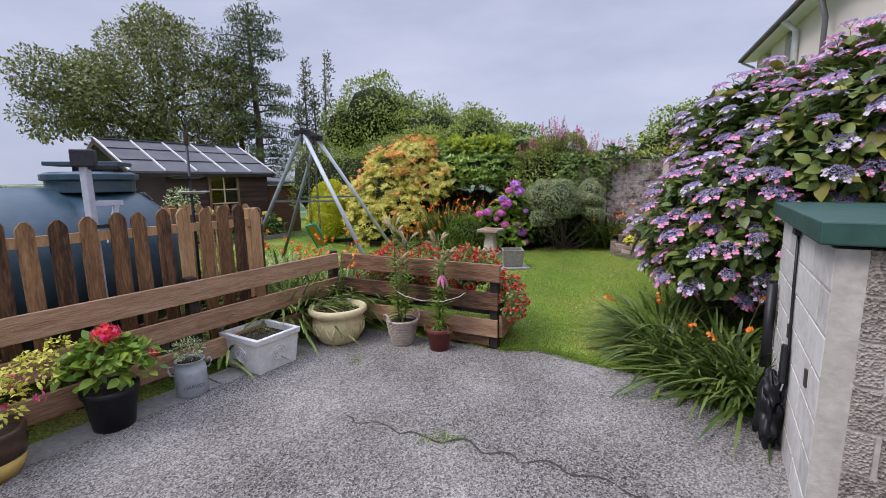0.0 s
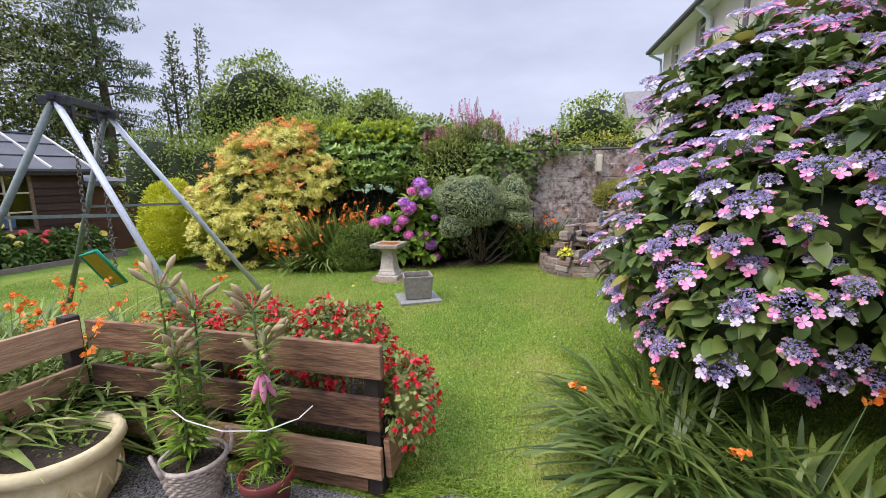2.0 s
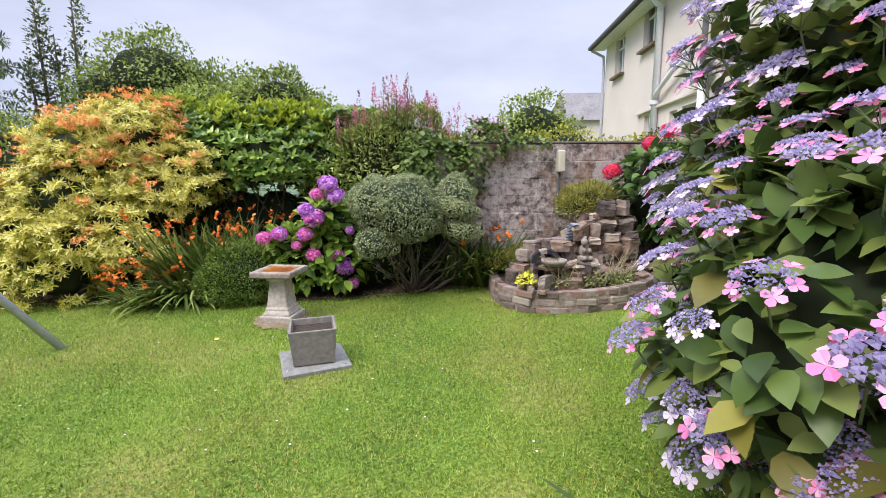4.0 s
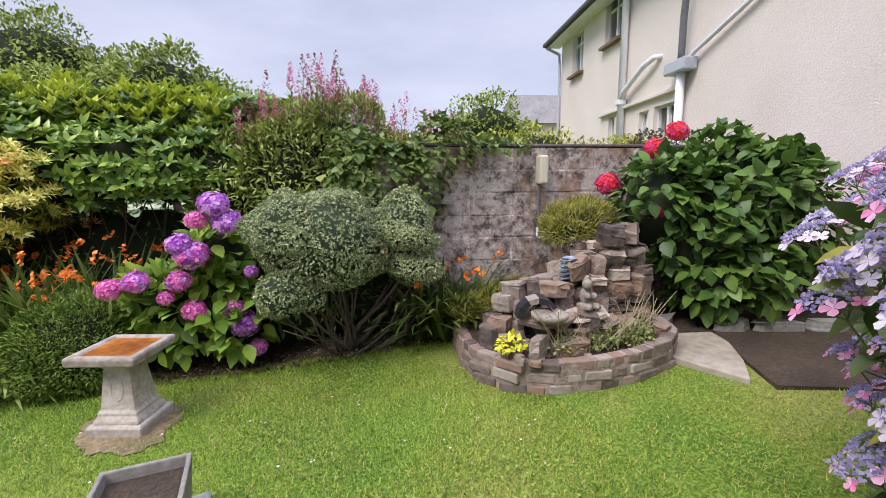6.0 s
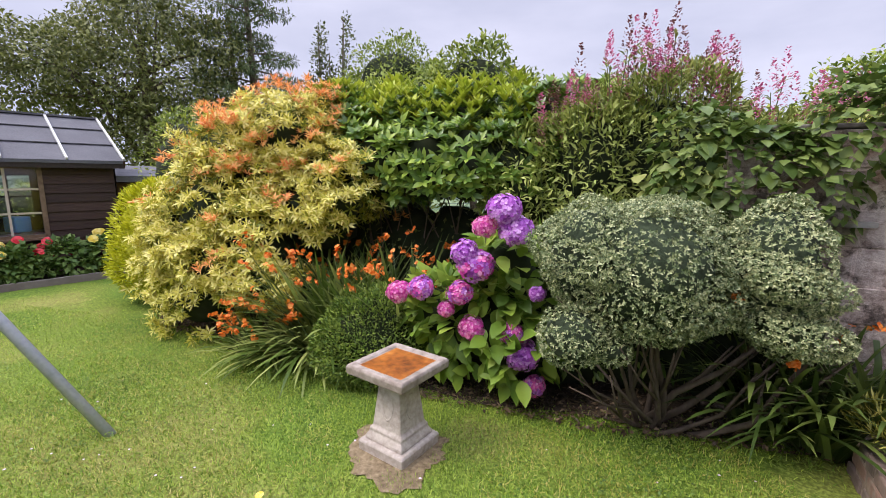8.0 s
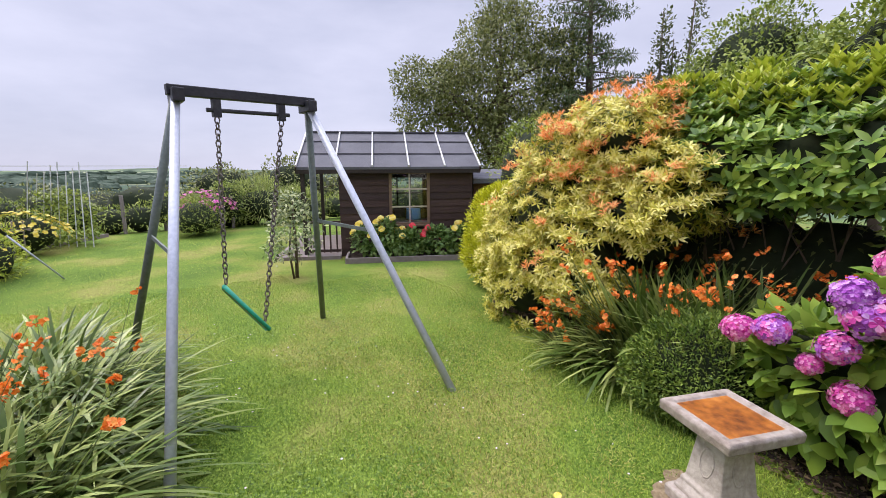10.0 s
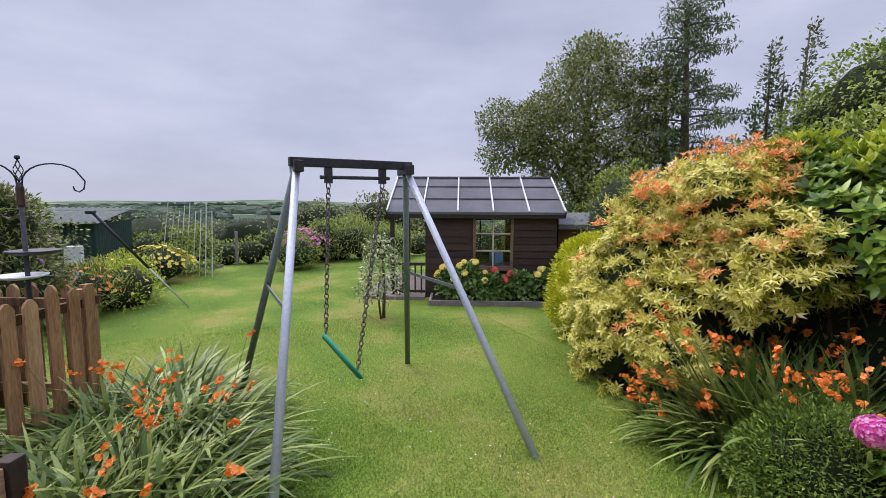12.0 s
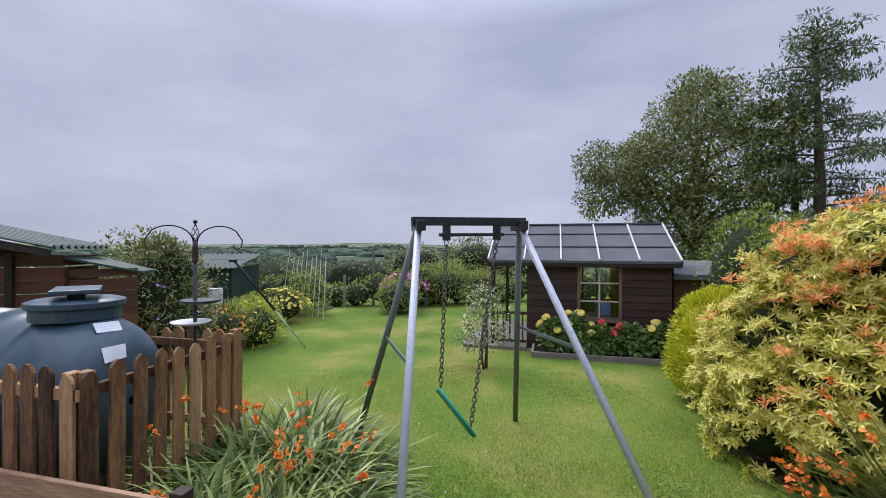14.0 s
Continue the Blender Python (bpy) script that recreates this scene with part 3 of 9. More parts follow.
def leaves_on(name, lumps, n, length, width, mat, parent, droop=0.25, spread=0.7, depth=0.16, fine=False, low=-0.7, label="", rough=0.10, curl=0.15, ground=None):
    p, out = lump_points(lumps, n, depth, low, rough)
    if ground is not None:
        keep = p[:, 2] > ground
        p, out = p[keep], out[keep]
    way = out + rng.normal(size=p.shape) * spread + np.array([0, 0, -droop])
    up = out * 0.8 + np.array([0, 0, 0.9]) + rng.normal(size=p.shape) * 0.3
    size = rng.uniform(0.65, 1.25, len(p))
    return tagged(part(name, leaf_mesh(name, p, way, up, length * size, width * size, mat, fine, curl), None, parent, label), kind="stuff")


def whorls(name, p, out, per, length, width, mat, parent, label="", lift=0.5, fine=False, loose=0.25):
    """Rosettes of per leaves round each point."""
    n = len(p)
    out = unit(out)
    a = unit(np.cross(out, rng.normal(size=(n, 3))))
    b = np.cross(out, a)
    ways, bases, ups = [], [], []
    for k in range(per):
        t = 2 * math.pi * k / per + rng.uniform(-0.3, 0.3, n)
        w = a * np.cos(t)[:, None] + b * np.sin(t)[:, None] + out * (lift + rng.uniform(-loose, loose, n))[:, None]
        ways.append(w), bases.append(p), ups.append(out)
    base, way, up = np.concatenate(bases), np.concatenate(ways), np.concatenate(ups)
    size = rng.uniform(0.7, 1.2, len(base))
    return tagged(part(name, leaf_mesh(name, base, way, up, length * size, width * size, mat, fine), None, parent, label), kind="stuff")


# Solid filler under the leaves; the default colour paints the shade between them.
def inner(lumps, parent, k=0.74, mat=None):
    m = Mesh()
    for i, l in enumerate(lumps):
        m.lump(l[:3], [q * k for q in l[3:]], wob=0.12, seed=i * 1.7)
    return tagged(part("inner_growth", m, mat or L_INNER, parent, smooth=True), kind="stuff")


def stems(parent, foot, tips, r0=0.02, r1=0.008, mat=None, bend=0.12, name="stems"):
    m = Mesh()
    foot = Vector(foot)
    for tip in tips:
        tip = Vector(tip)
        a = foot + Vector((random.uniform(-1, 1), random.uniform(-1, 1), 0)) * 0.08
        mid = a.lerp(tip, 0.5) + Vector((random.uniform(-1, 1), random.uniform(-1, 1), random.uniform(-0.3, 0.6))) * bend
        m.tube([a, a.lerp(mid, 0.5) + Vector((0, 0, 0.02)), mid, tip], [r0, r0 * 0.85, (r0 + r1) / 2, r1], 6)
    return part(name, m, mat or M_BARK, parent, smooth=True)


def floret(m, c, out, size, slot=0, petals=4):
    """A small open flower of flat petals."""
    out = Vector(out).normalized()
    a = out.cross(Vector((0.3, 0.5, 0.81)))
    a.normalize()
    b = out.cross(a)
    c = Vector(c)
    t0 = random.uniform(0, 6.28)
    for k in range(petals):
        t = t0 + 2 * math.pi * k / petals
        w, s = a * math.cos(t) + b * math.sin(t), -a * math.sin(t) + b * math.cos(t)
        m.add([c, c + (w * 0.42 - s * 0.36 + out * 0.08) * size, c + (w * 0.80 - s * 0.40 + out * 0.14) * size, c + (w + out * 0.06) * size, c + (w * 0.80 + s * 0.40 + out * 0.14) * size, c + (w * 0.42 + s * 0.36 + out * 0.08) * size],
              [(0, 1, 2, 3), (0, 3, 4, 5)], slot)


def lacecap(r, mat_rim, buds=170, grow=1.0):
    m = Mesh()
    for _ in range(buds):
        q, t = r * 0.82 * math.sqrt(random.random()), random.uniform(0, 6.28)
        c = Vector((q * math.cos(t), q * math.sin(t), 0.014 + 0.16 * (r * 0.82 - q) + random.uniform(-0.006, 0.014)))
        s = random.uniform(0.005, 0.0105) * grow
        m.add([c + Vector(d) * s for d in ((1, 0, 0), (-0.5, 0.87, 0), (-0.5, -0.87, 0), (0, 0, 1.1))], [(0, 1, 3), (1, 2, 3), (2, 0, 3)], 0)
    for k in range(random.choice((5, 6, 7))):
        t = k * 1.0 + random.uniform(-0.3, 0.3)
        floret(m, (r * 0.86 * math.cos(t), r * 0.86 * math.sin(t), random.uniform(-0.01, 0.02)), (math.cos(t) * 0.5, math.sin(t) * 0.5, 1), random.uniform(0.022, 0.038), 1)
    for k in range(7):
        t = 2 * math.pi * k / 7
        m.tube([(0, 0, -0.07), (r * 0.6 * math.cos(t), r * 0.6 * math.sin(t), 0.005)], 0.0018, 3, 2, False)
    m.tube([(0, 0, -0.2), (0, 0, -0.07)], 0.004, 4, 2, False)
    return m.data("flower_head", [F_BLUE, mat_rim, M_STEM])


def mophead(r, mat_a, mat_b, n=85):
    m = Mesh()
    for k in range(n):
        z = 1 - 1.55 * (k + 0.5) / n
        t = k * 2.399963
        q = math.sqrt(1 - z * z)
        d = Vector((q * math.cos(t), q * math.sin(t), z))
        floret(m, Vector((d.x * 1.08, d.y * 1.08, d.z * 0.78)) * r * random.uniform(0.80, 1.05), d + Vector((random.uniform(-0.3, 0.3), random.uniform(-0.3, 0.3), 0.1)), r * random.uniform(0.22, 0.33), 0 if random.random() < 0.6 else 1)
    m.lump((0, 0, 0), (r * 0.78, r * 0.78, r * 0.55), 0.08, 6, 8, 1)
    m.tube([(0, 0, -r * 2), (0, 0, -r * 0.5)], 0.004, 4, 2, False)
    return m.data("flower_head", [mat_a, mat_b, M_STEM])


def heads(parent, meshes, places, group_scale=(0.8, 1.2), label=""):
    """Flower heads as parts on shared meshes. places: (point, way out)."""
    for p, d in places:
        q = Vector(d).normalized().to_track_quat("Z", "Y").to_matrix().to_4x4()
        ob = new("flower_head", random.choice(meshes))
        hang(ob, parent)
        s = random.uniform(*group_scale)
        ob.matrix_basis = Matrix.Translation(p) @ q @ Matrix.Rotation(random.uniform(0, 6.28), 4, "Z") @ Matrix.Scale(s, 4)
        if label:
            tagged(ob, label=label)


def joined_heads(name, parent, meshes, places, scale):
    """Farther flower heads of a large shrub as one mesh."""
    m = Mesh()
    for p, d in places:
        src = random.choice(meshes)
        t = Matrix.Translation(p) @ Vector(d).normalized().to_track_quat("Z", "Y").to_matrix().to_4x4() @ Matrix.Rotation(random.uniform(0, 6.28), 4, "Z") @ Matrix.Scale(random.uniform(*scale), 4)
        vs = [tuple(t @ v.co) for v in src.vertices]
        by = {}
        for f in src.polygons:
            by.setdefault(f.material_index, []).append(tuple(f.vertices))
        for slot, fs in by.items():
            m.add(vs, fs, slot)
    data = m.data(name, list(meshes[0].materials))
    ob = new(name, data)
    hang(ob, parent)
    return tagged(ob, kind="stuff")


def specks(name, pts, ways, size, mat, parent, petals=4, label=""):
    """Many small flowers, joined."""
    m = Mesh()
    for p, w in zip(pts, ways):
        floret(m, p, w, size * random.uniform(0.75, 1.25), 0, petals)
    return tagged(part(name, m, mat, parent, label), kind="stuff")

# ---------------------------------------------------------------- ground
EDGE_X = [-9.0, -2.84, -1.44, 0.46, 0.86, 1.37, 1.73, 1.97, 2.2, 2.7, 9.0]
EDGE_Y = [-10.1, 1.55, 4.205, 3.40, 3.45, 3.08, 2.93, 2.45, 2.2, 1.9, 0.5]


def ground_z(x, y):
    """Height of lawn and land; the patio lies in a shallow tray."""
    x, y = np.asarray(x, float), np.asarray(y, float)
    d = y - np.interp(x, EDGE_X, EDGE_Y)
    t = np.clip(d / 3.0, 0, 1)
    near = np.where(d < 0, -0.05, 0.015 + 0.265 * t * t * (3 - 2 * t)) + 0.045 * np.clip(x - 1.5, 0, 4) * np.clip(d / 2 - 0.6, 0, 1)
    near = near + np.where(d > 0, 0.012 * np.sin(x * 1.7 + 0.4) * np.sin(y * 1.3), 0)
    out = np.maximum.reduce([-13.8 - x, x - 14, y - 13, -8 - y, 0 * x])
    r = np.maximum(out, 0)
    fall = -0.055 * np.minimum(r, 160) + 2.0 * np.sin(x * 0.011) * np.clip(r / 150, 0, 1)
    hill = np.clip((r - 900) / 2400, 0, 1)
    far = fall + hill * hill * (3 - 2 * hill) * (27 + 9 * np.sin(y * 0.0021 + 1.0) + 5 * np.sin(y * 0.0061))
    return near + np.where(r > 0, far, 0)


def axis(lo, hi, step, ends):
    mid = list(np.arange(lo, hi + 1e-6, step))
    left = [lo - (ends ** ((k + 1) / 34.0) - 1) for k in range(34)][::-1]
    right = [hi + (ends ** ((k + 1) / 34.0) - 1) for k in range(34)]
    return np.array(left + mid + right)


gx, gy = axis(-15, 8, 0.16, 4200.0), axis(-3, 12, 0.16, 4200.0)
XX, YY = np.meshgrid(gx, gy)
verts = np.stack([XX.ravel(), YY.ravel(), ground_z(XX, YY).ravel()], 1)
nx, ny = len(gx), len(gy)
ii = (np.arange(ny - 1)[:, None] * nx + np.arange(nx - 1)[None]).ravel()
faces = np.stack([ii, ii + 1, ii + nx + 1, ii + nx], 1)


def lawn_material():
    m = bpy.data.materials.new("lawn_and_fields")
    m.use_nodes = True
    nt, lk = m.node_tree.nodes, m.node_tree.links
    b = nt["Principled BSDF"]
    tc = nt.new("ShaderNodeTexCoord")

    def tex(kind, scale, detail=4.0):
        n = nt.new(kind)
        n.inputs["Scale"].default_value = scale
        if kind == "ShaderNodeTexNoise":
            n.inputs["Detail"].default_value = detail
        lk.new(tc.outputs["Object"], n.inputs["Vector"])
        return n

    def ramp(src, stops):
        r = nt.new("ShaderNodeValToRGB")
        while len(r.color_ramp.elements) < len(stops):
            r.color_ramp.elements.new(0.5)
        for e, (p, c) in zip(r.color_ramp.elements, stops):
            e.position, e.color = p, (*c, 1)
        lk.new(src, r.inputs["Fac"])
        return r.outputs["Color"]

    def mix(f, a, c):
        n = nt.new("ShaderNodeMix")
        n.data_type = "RGBA"
        if isinstance(f, float):
            n.inputs["Factor"].default_value = f
        else:
            lk.new(f, n.inputs["Factor"])
        lk.new(a, n.inputs["A"]), lk.new(c, n.inputs["B"])
        return n.outputs["Result"]

    fine = tex("ShaderNodeTexNoise", 55, 8)
    patch = tex("ShaderNodeTexNoise", 0.9, 5)
    turf = mix(0.5, ramp(fine.outputs["Fac"], [(0.36, (0.016, 0.034, 0.006)), (0.48, (0.082, 0.14, 0.02)), (0.62, (0.25, 0.33, 0.06))]),
               ramp(patch.outputs["Fac"], [(0.34, (0.05, 0.11, 0.014)), (0.46, (0.105, 0.18, 0.022)), (0.55, (0.175, 0.215, 0.036)), (0.64, (0.31, 0.265, 0.085))]))
    cells = tex("ShaderNodeTexVoronoi", 0.006)
    # Far field and wood tones are greyed and bluish: distance haze in the colour.
    field = ramp(cells.outputs["Color"], [(0.15, (0.05, 0.085, 0.05)), (0.4, (0.10, 0.16, 0.075)), (0.6, (0.19, 0.24, 0.12)), (0.85, (0.30, 0.31, 0.19))])
    woods = tex("ShaderNodeTexNoise", 0.012, 6)
    field = mix(ramp(woods.outputs["Fac"], [(0.48, (0, 0, 0)), (0.56, (1, 1, 1))]), field, ramp(fine.outputs["Fac"], [(0.3, (0.03, 0.05, 0.04)), (0.7, (0.07, 0.10, 0.07))]))
    sep = nt.new("ShaderNodeSeparateXYZ")
    lk.new(tc.outputs["Object"], sep.inputs["Vector"])
    far = nt.new("ShaderNodeMapRange")
    far.inputs["From Min"].default_value, far.inputs["From Max"].default_value = -0.6, -2.2
    lk.new(sep.outputs["Z"], far.inputs["Value"])
    west = nt.new("ShaderNodeMapRange")
    west.inputs["From Min"].default_value, west.inputs["From Max"].default_value = -60.0, -120.0
    lk.new(sep.outputs["X"], west.inputs["Value"])
    both = nt.new("ShaderNodeMath")
    both.operation = "MAXIMUM"
    lk.new(far.outputs["Result"], both.inputs[0]), lk.new(west.outputs["Result"], both.inputs[1])
    lk.new(mix(both.outputs["Value"], turf, field), b.inputs["Base Color"])
    b.inputs["Roughness"].default_value = 0.95
    b.inputs["Specular IOR Level"].default_value = 0.15
    bp = nt.new("ShaderNodeBump")
    bp.inputs["Strength"].default_value, bp.inputs["Distance"].default_value = 0.6, 0.02
    lk.new(fine.outputs["Fac"], bp.inputs["Height"])
    lk.new(bp.outputs["Normal"], b.inputs["Normal"])
    return m


ground = new("ground", raw_mesh("ground", verts, faces, lawn_material(), smooth=True))
structure(ground, "mown green lawn running on to far fields and hills", "lawn")

# patio slab of exposed aggregate
patio_poly = [(-2.84, 1.55), (-4.9, -2.35), (-6.0, -6.0), (7.0, -6.0), (7.0, 0.85), (2.7, 1.9), (2.2, 2.2), (1.97, 2.45), (1.85, 2.75), (1.73, 2.93), (1.55, 3.0), (1.37, 3.08), (1.1, 3.3), (0.86, 3.45), (0.6, 3.45), (0.46, 3.42), (-1.44, 4.205)]
patio = part("patio", Mesh().prism(patio_poly, -0.14, 0.0), M_AGG)
structure(patio, "worn grey exposed-aggregate concrete patio with cracks", "patio")

PU = Vector((0.4664, 0.8846, 0))      # along the left run of planks
PN = Vector((-0.8846, 0.4664, 0))     # away from the patio
PC = Vector((-1.44, 4.205, 0))        # inner corner of the planks
FU = (Vector((0.46, 3.40, 0)) - PC).normalized()   # along the front run
FN = Vector((-FU.y, FU.x, 0))


def strip(line, w, z, jitter):
    m = Mesh()
    pts = [Vector((x, y, z)) for x, y in line]
    rows = []
    for i, p in enumerate(pts):
        d = (pts[min(i + 1, len(pts) - 1)] - pts[max(i - 1, 0)]).normalized()
        n = Vector((-d.y, d.x, 0)) * w * random.uniform(1 - jitter, 1 + jitter)
        rows += [p - n, p + n]
    m.add(rows, [(2 * i, 2 * i + 1, 2 * i + 3, 2 * i + 2) for i in range(len(pts) - 1)])
    return m


def wander(a, b, n, amp):
    a, b = Vector((*a, 0)), Vector((*b, 0))
    side = Vector((-(b - a).y, (b - a).x, 0)).normalized()
    return [tuple((a.lerp(b, i / n) + side * amp * noise.noise(Vector((i * 0.37, a.x * 3, 1.3))))[:2]) for i in range(n + 1)]


crack = strip(wander((-0.75, 2.02), (0.5, 1.62), 24, 0.12) + wander((0.52, 1.6), (1.65, 1.05), 22, 0.14), 0.006, 0.0035, 0.7)
part("crack", crack, M_DARKGAP, patio, "dark ragged crack")
part("crack", strip(wander((1.62, 1.07), (2.0, 0.2), 14, 0.1), 0.005, 0.0035, 0.7), M_DARKGAP, patio)
weed_p = np.array([[0.02 + 0.1 * a, 1.80 + 0.05 * b, 0.0] for a, b in rng.normal(size=(160, 2))])
part("weed", blade_mesh("weed", weed_p, np.array([0, 0, 1.0]) + rng.normal(size=(160, 3)) * 0.6, rng.uniform(0.03, 0.08, 160), 0.004, 0.4, L_STRAP), None, patio, "small tuft of grass")
weed_p = np.array([[-0.95 + 0.04 * a, 3.12 + 0.09 * b, 0.0] for a, b in rng.normal(size=(120, 2))])
part("weed", blade_mesh("weed", weed_p, np.array([0, 0, 1.0]) + rng.normal(size=(120, 3)) * 0.7, rng.uniform(0.02, 0.07, 120), 0.004, 0.4, L_STRAP), None, patio)
# smooth concrete edging under the planks
for i in range(6):
    a = PC - PU * (0.05 + 0.86 * i)
    kerb = part("kerb_slab", Mesh().add([a - PN * 0.02 + Vector((0, 0, z)) for z in (0.0,)] + [a - PN * 0.30, a - PU * 0.84 - PN * (0.30 + random.uniform(-0.02, 0.03)), a - PU * 0.84 - PN * 0.02], [(0, 1, 2, 3)]).data("kerb_slab", M_CONC), None, patio)
    kerb.location.z = 0.006

# ---------------------------------------------------------------- timber planks round the patio
BOARDS = [(0.13, 0.185), (0.42, 0.185), (0.72, 0.185)]


def plank_run(owner, a, d, n, length, start=0.0):
    for z, h in BOARDS:
        m = Mesh()
        m.beam(a + d * start + n * 0.02 + Vector((0, 0, z + h / 2)), a + d * length + n * 0.02 + Vector((0, 0, z + h / 2 + random.uniform(-0.008, 0.008))), 0.036, h)
        part("plank", m, M_PLANK, owner, bevel=0.005)


fence_l = thing("plank_fence", "low brown-stained fence of three horizontal planks", "fence", PC, kind="structure")
plank_run(fence_l, PC, -PU, PN, 5.2)
for k in (0.02, 1.75, 3.4, 5.0):
    p = PC - PU * k + PN * 0.085
    part("post", Mesh().box(Matrix.Translation(p) @ Matrix.Rotation(math.atan2(PU.y, PU.x), 4, "Z"), 0.09, 0.09, 0.93), M_POSTDARK, fence_l, bevel=0.006)
planter = thing("raised_planter", "raised timber planter of stained boards filled with soil", "planter", PC + FU)
flen = (Vector((0.46, 3.40, 0)) - PC).length
for z, h in BOARDS:
    e = flen + (0.03 if z > 0.5 else random.uniform(-0.03, 0.03))
    part("plank", Mesh().beam(PC + FU * 0.03 + FN * 0.02 + Vector((0, 0, z + h / 2)), PC + FU * e + FN * 0.02 + Vector((0, 0, z + h / 2)), 0.036, h), M_PLANK, planter, bevel=0.005)
part("plank", Mesh().beam(PC + FU * (flen - 0.75) + FN * 0.06 + Vector((0, 0, 0.075)), PC + FU * (flen - 0.1) + FN * 0.06 + Vector((0, 0, 0.075)), 0.03, 0.12), M_PLANK, planter)
for k in (flen - 0.05, flen * 0.45):
    part("post", Mesh().box(Matrix.Translation(PC + FU * k + FN * 0.085 + Vector((0, 0, 0.0))) @ Matrix.Rotation(math.atan2(FU.y, FU.x), 4, "Z"), 0.085, 0.085, 0.84), M_POSTDARK, planter, bevel=0.006)
pe = PC + FU * (flen + 0.03)
part("end_board", Mesh().beam(pe + FN * 0.04 + Vector((0, 0, 0.24)), pe + FN * 0.66 + Vector((0, 0, 0.29)), 0.036, 0.24), M_PLANK, planter, bevel=0.005)
part("back_board", Mesh().beam(PC + FN * 0.66 + FU * 0.1 + Vector((0, 0, 0.30)), pe + FN * 0.66 + Vector((0, 0, 0.30)), 0.036, 0.24), M_PLANK, planter, bevel=0.005)
part("soil", Mesh().add([PC + FU * 0.1 + FN * 0.05 + Vector((0, 0, 0.36)), pe + FN * 0.05 - FU * 0.02 + Vector((0, 0, 0.36)), pe + FN * 0.64 - FU * 0.02 + Vector((0, 0, 0.38)), PC + FU * 0.1 + FN * 0.64 + Vector((0, 0, 0.38))], [(0, 1, 2, 3)]), M_SOIL, planter)

# ---------------------------------------------------------------- picket fence
CF = Vector((-1.98, 3.46, 0))
SF = Vector((-0.89, 0.45, 0)).normalized()


def picket_fence(label, a, d, n, length, top):
    """Rails on the n side; pointed pickets on the other."""
    owner = thing("picket_fence", label, "fence", a, kind="structure")
    count = int(length / 0.178)
    turn = Matrix.Rotation(math.atan2(d.y, d.x), 4, "Z")
    for k in range(count):
        p = a + d * (0.08 + 0.178 * k)
        w, h = 0.108 + random.uniform(-0.008, 0.008), top + random.uniform(-0.03, 0.025)
        z0 = max(float(ground_z(p.x, p.y)), 0.0) + 0.03
        m = Mesh()
        prof = [(-w / 2, z0), (w / 2, z0), (w / 2, h - 0.055), (w * 0.38, h - 0.03), (w * 0.12, h), (-w * 0.12, h), (-w * 0.38, h - 0.03), (-w / 2, h - 0.055)]
        lean = random.uniform(-0.012, 0.012)
        front = [turn @ Vector((x + lean * z, -0.012, z)) + Vector((p.x, p.y, 0)) for x, z in prof]
        backv = [v + n * 0.024 for v in front]
        c = len(prof)
        m.add(front + backv, [tuple(range(c)), tuple(range(2 * c - 1, c - 1, -1))] + [((i + 1) % c, i, i + c, (i + 1) % c + c) for i in range(c)])
        part("picket", m, M_PICKET, owner)
    for z in (0.55, top - 0.16):
        part("rail", Mesh().beam(a + n * 0.045 + Vector((0, 0, z)), a + d * length + n * 0.045 + Vector((0, 0, z)), 0.045, 0.075), M_PICKET, owner)
    for k in (0.05, length - 0.05):
        part("post", Mesh().box(Matrix.Translation(a + d * k + n * 0.11) @ turn, 0.08, 0.08, top - 0.02), M_PICKET, owner, bevel=0.005)
    return owner


picket_fence("brown pointed picket fence behind the planks, weathered", CF, -PU, PN, 4.2, 1.53)
picket_fence("short brown picket fence beside the lawn, weathered", CF + SF * 0.02, SF, PU * -1, 1.65, 1.53)
picket_fence("weathered picket fence on the far side of the tank", CF + SF * 1.67 - PU * 0.06, -PU, -PN, 1.4, 1.50)

# ---------------------------------------------------------------- oil tank
TA, TB = Vector((-2.98, 3.38, 0)), Vector((-4.55, 0.4, 0))
tank = thing("oil_tank", "blue-green plastic heating oil tank with ribbed body", "tank", (-3.6, 2.2, 0))
TD = (TB - TA).normalized()
TS = Vector((-TD.y, TD.x, 0))
m = Mesh()
seg, rows = 28, []
length = (TB - TA).length
stations = [(0.0, 0.05), (0.02, 0.40), (0.07, 0.62), (0.16, 0.80), (0.30, 0.93), (0.46, 0.99), (0.60, 1.0)]
k = 0.75
while k < length - 0.75:
    stations += [(k, 1.0), (k + 0.03, 0.955), (k + 0.15, 0.955), (k + 0.18, 1.0)]
    k += 0.62
stations += [(length - q, r) for q, r in stations[6::-1]]
vv = []
for q, r in stations:
    c = TA + TD * q + Vector((0, 0, 1.02))
    for i in range(seg):
        a = 2 * math.pi * i / seg
        vv.append(c + TS * (math.cos(a) * 0.62 * r) + Vector((0, 0, math.sin(a) * 0.73 * r)))
m.add(vv, [(i * seg + k, i * seg + (k + 1) % seg, (i + 1) * seg + (k + 1) % seg, (i + 1) * seg + k) for i in range(len(stations) - 1) for k in range(seg)])
part("tank_body", m, M_TANK, tank, smooth=True)
hc = TA + TD * 0.62 + Vector((0, 0, 1.70))
hatch = part("hatch", Mesh().lathe(hc, [(0.33, 0), (0.33, 0.10), (0.36, 0.11), (0.36, 0.16), (0.30, 0.18)], 28), M_TANK, tank, bevel=0.006)
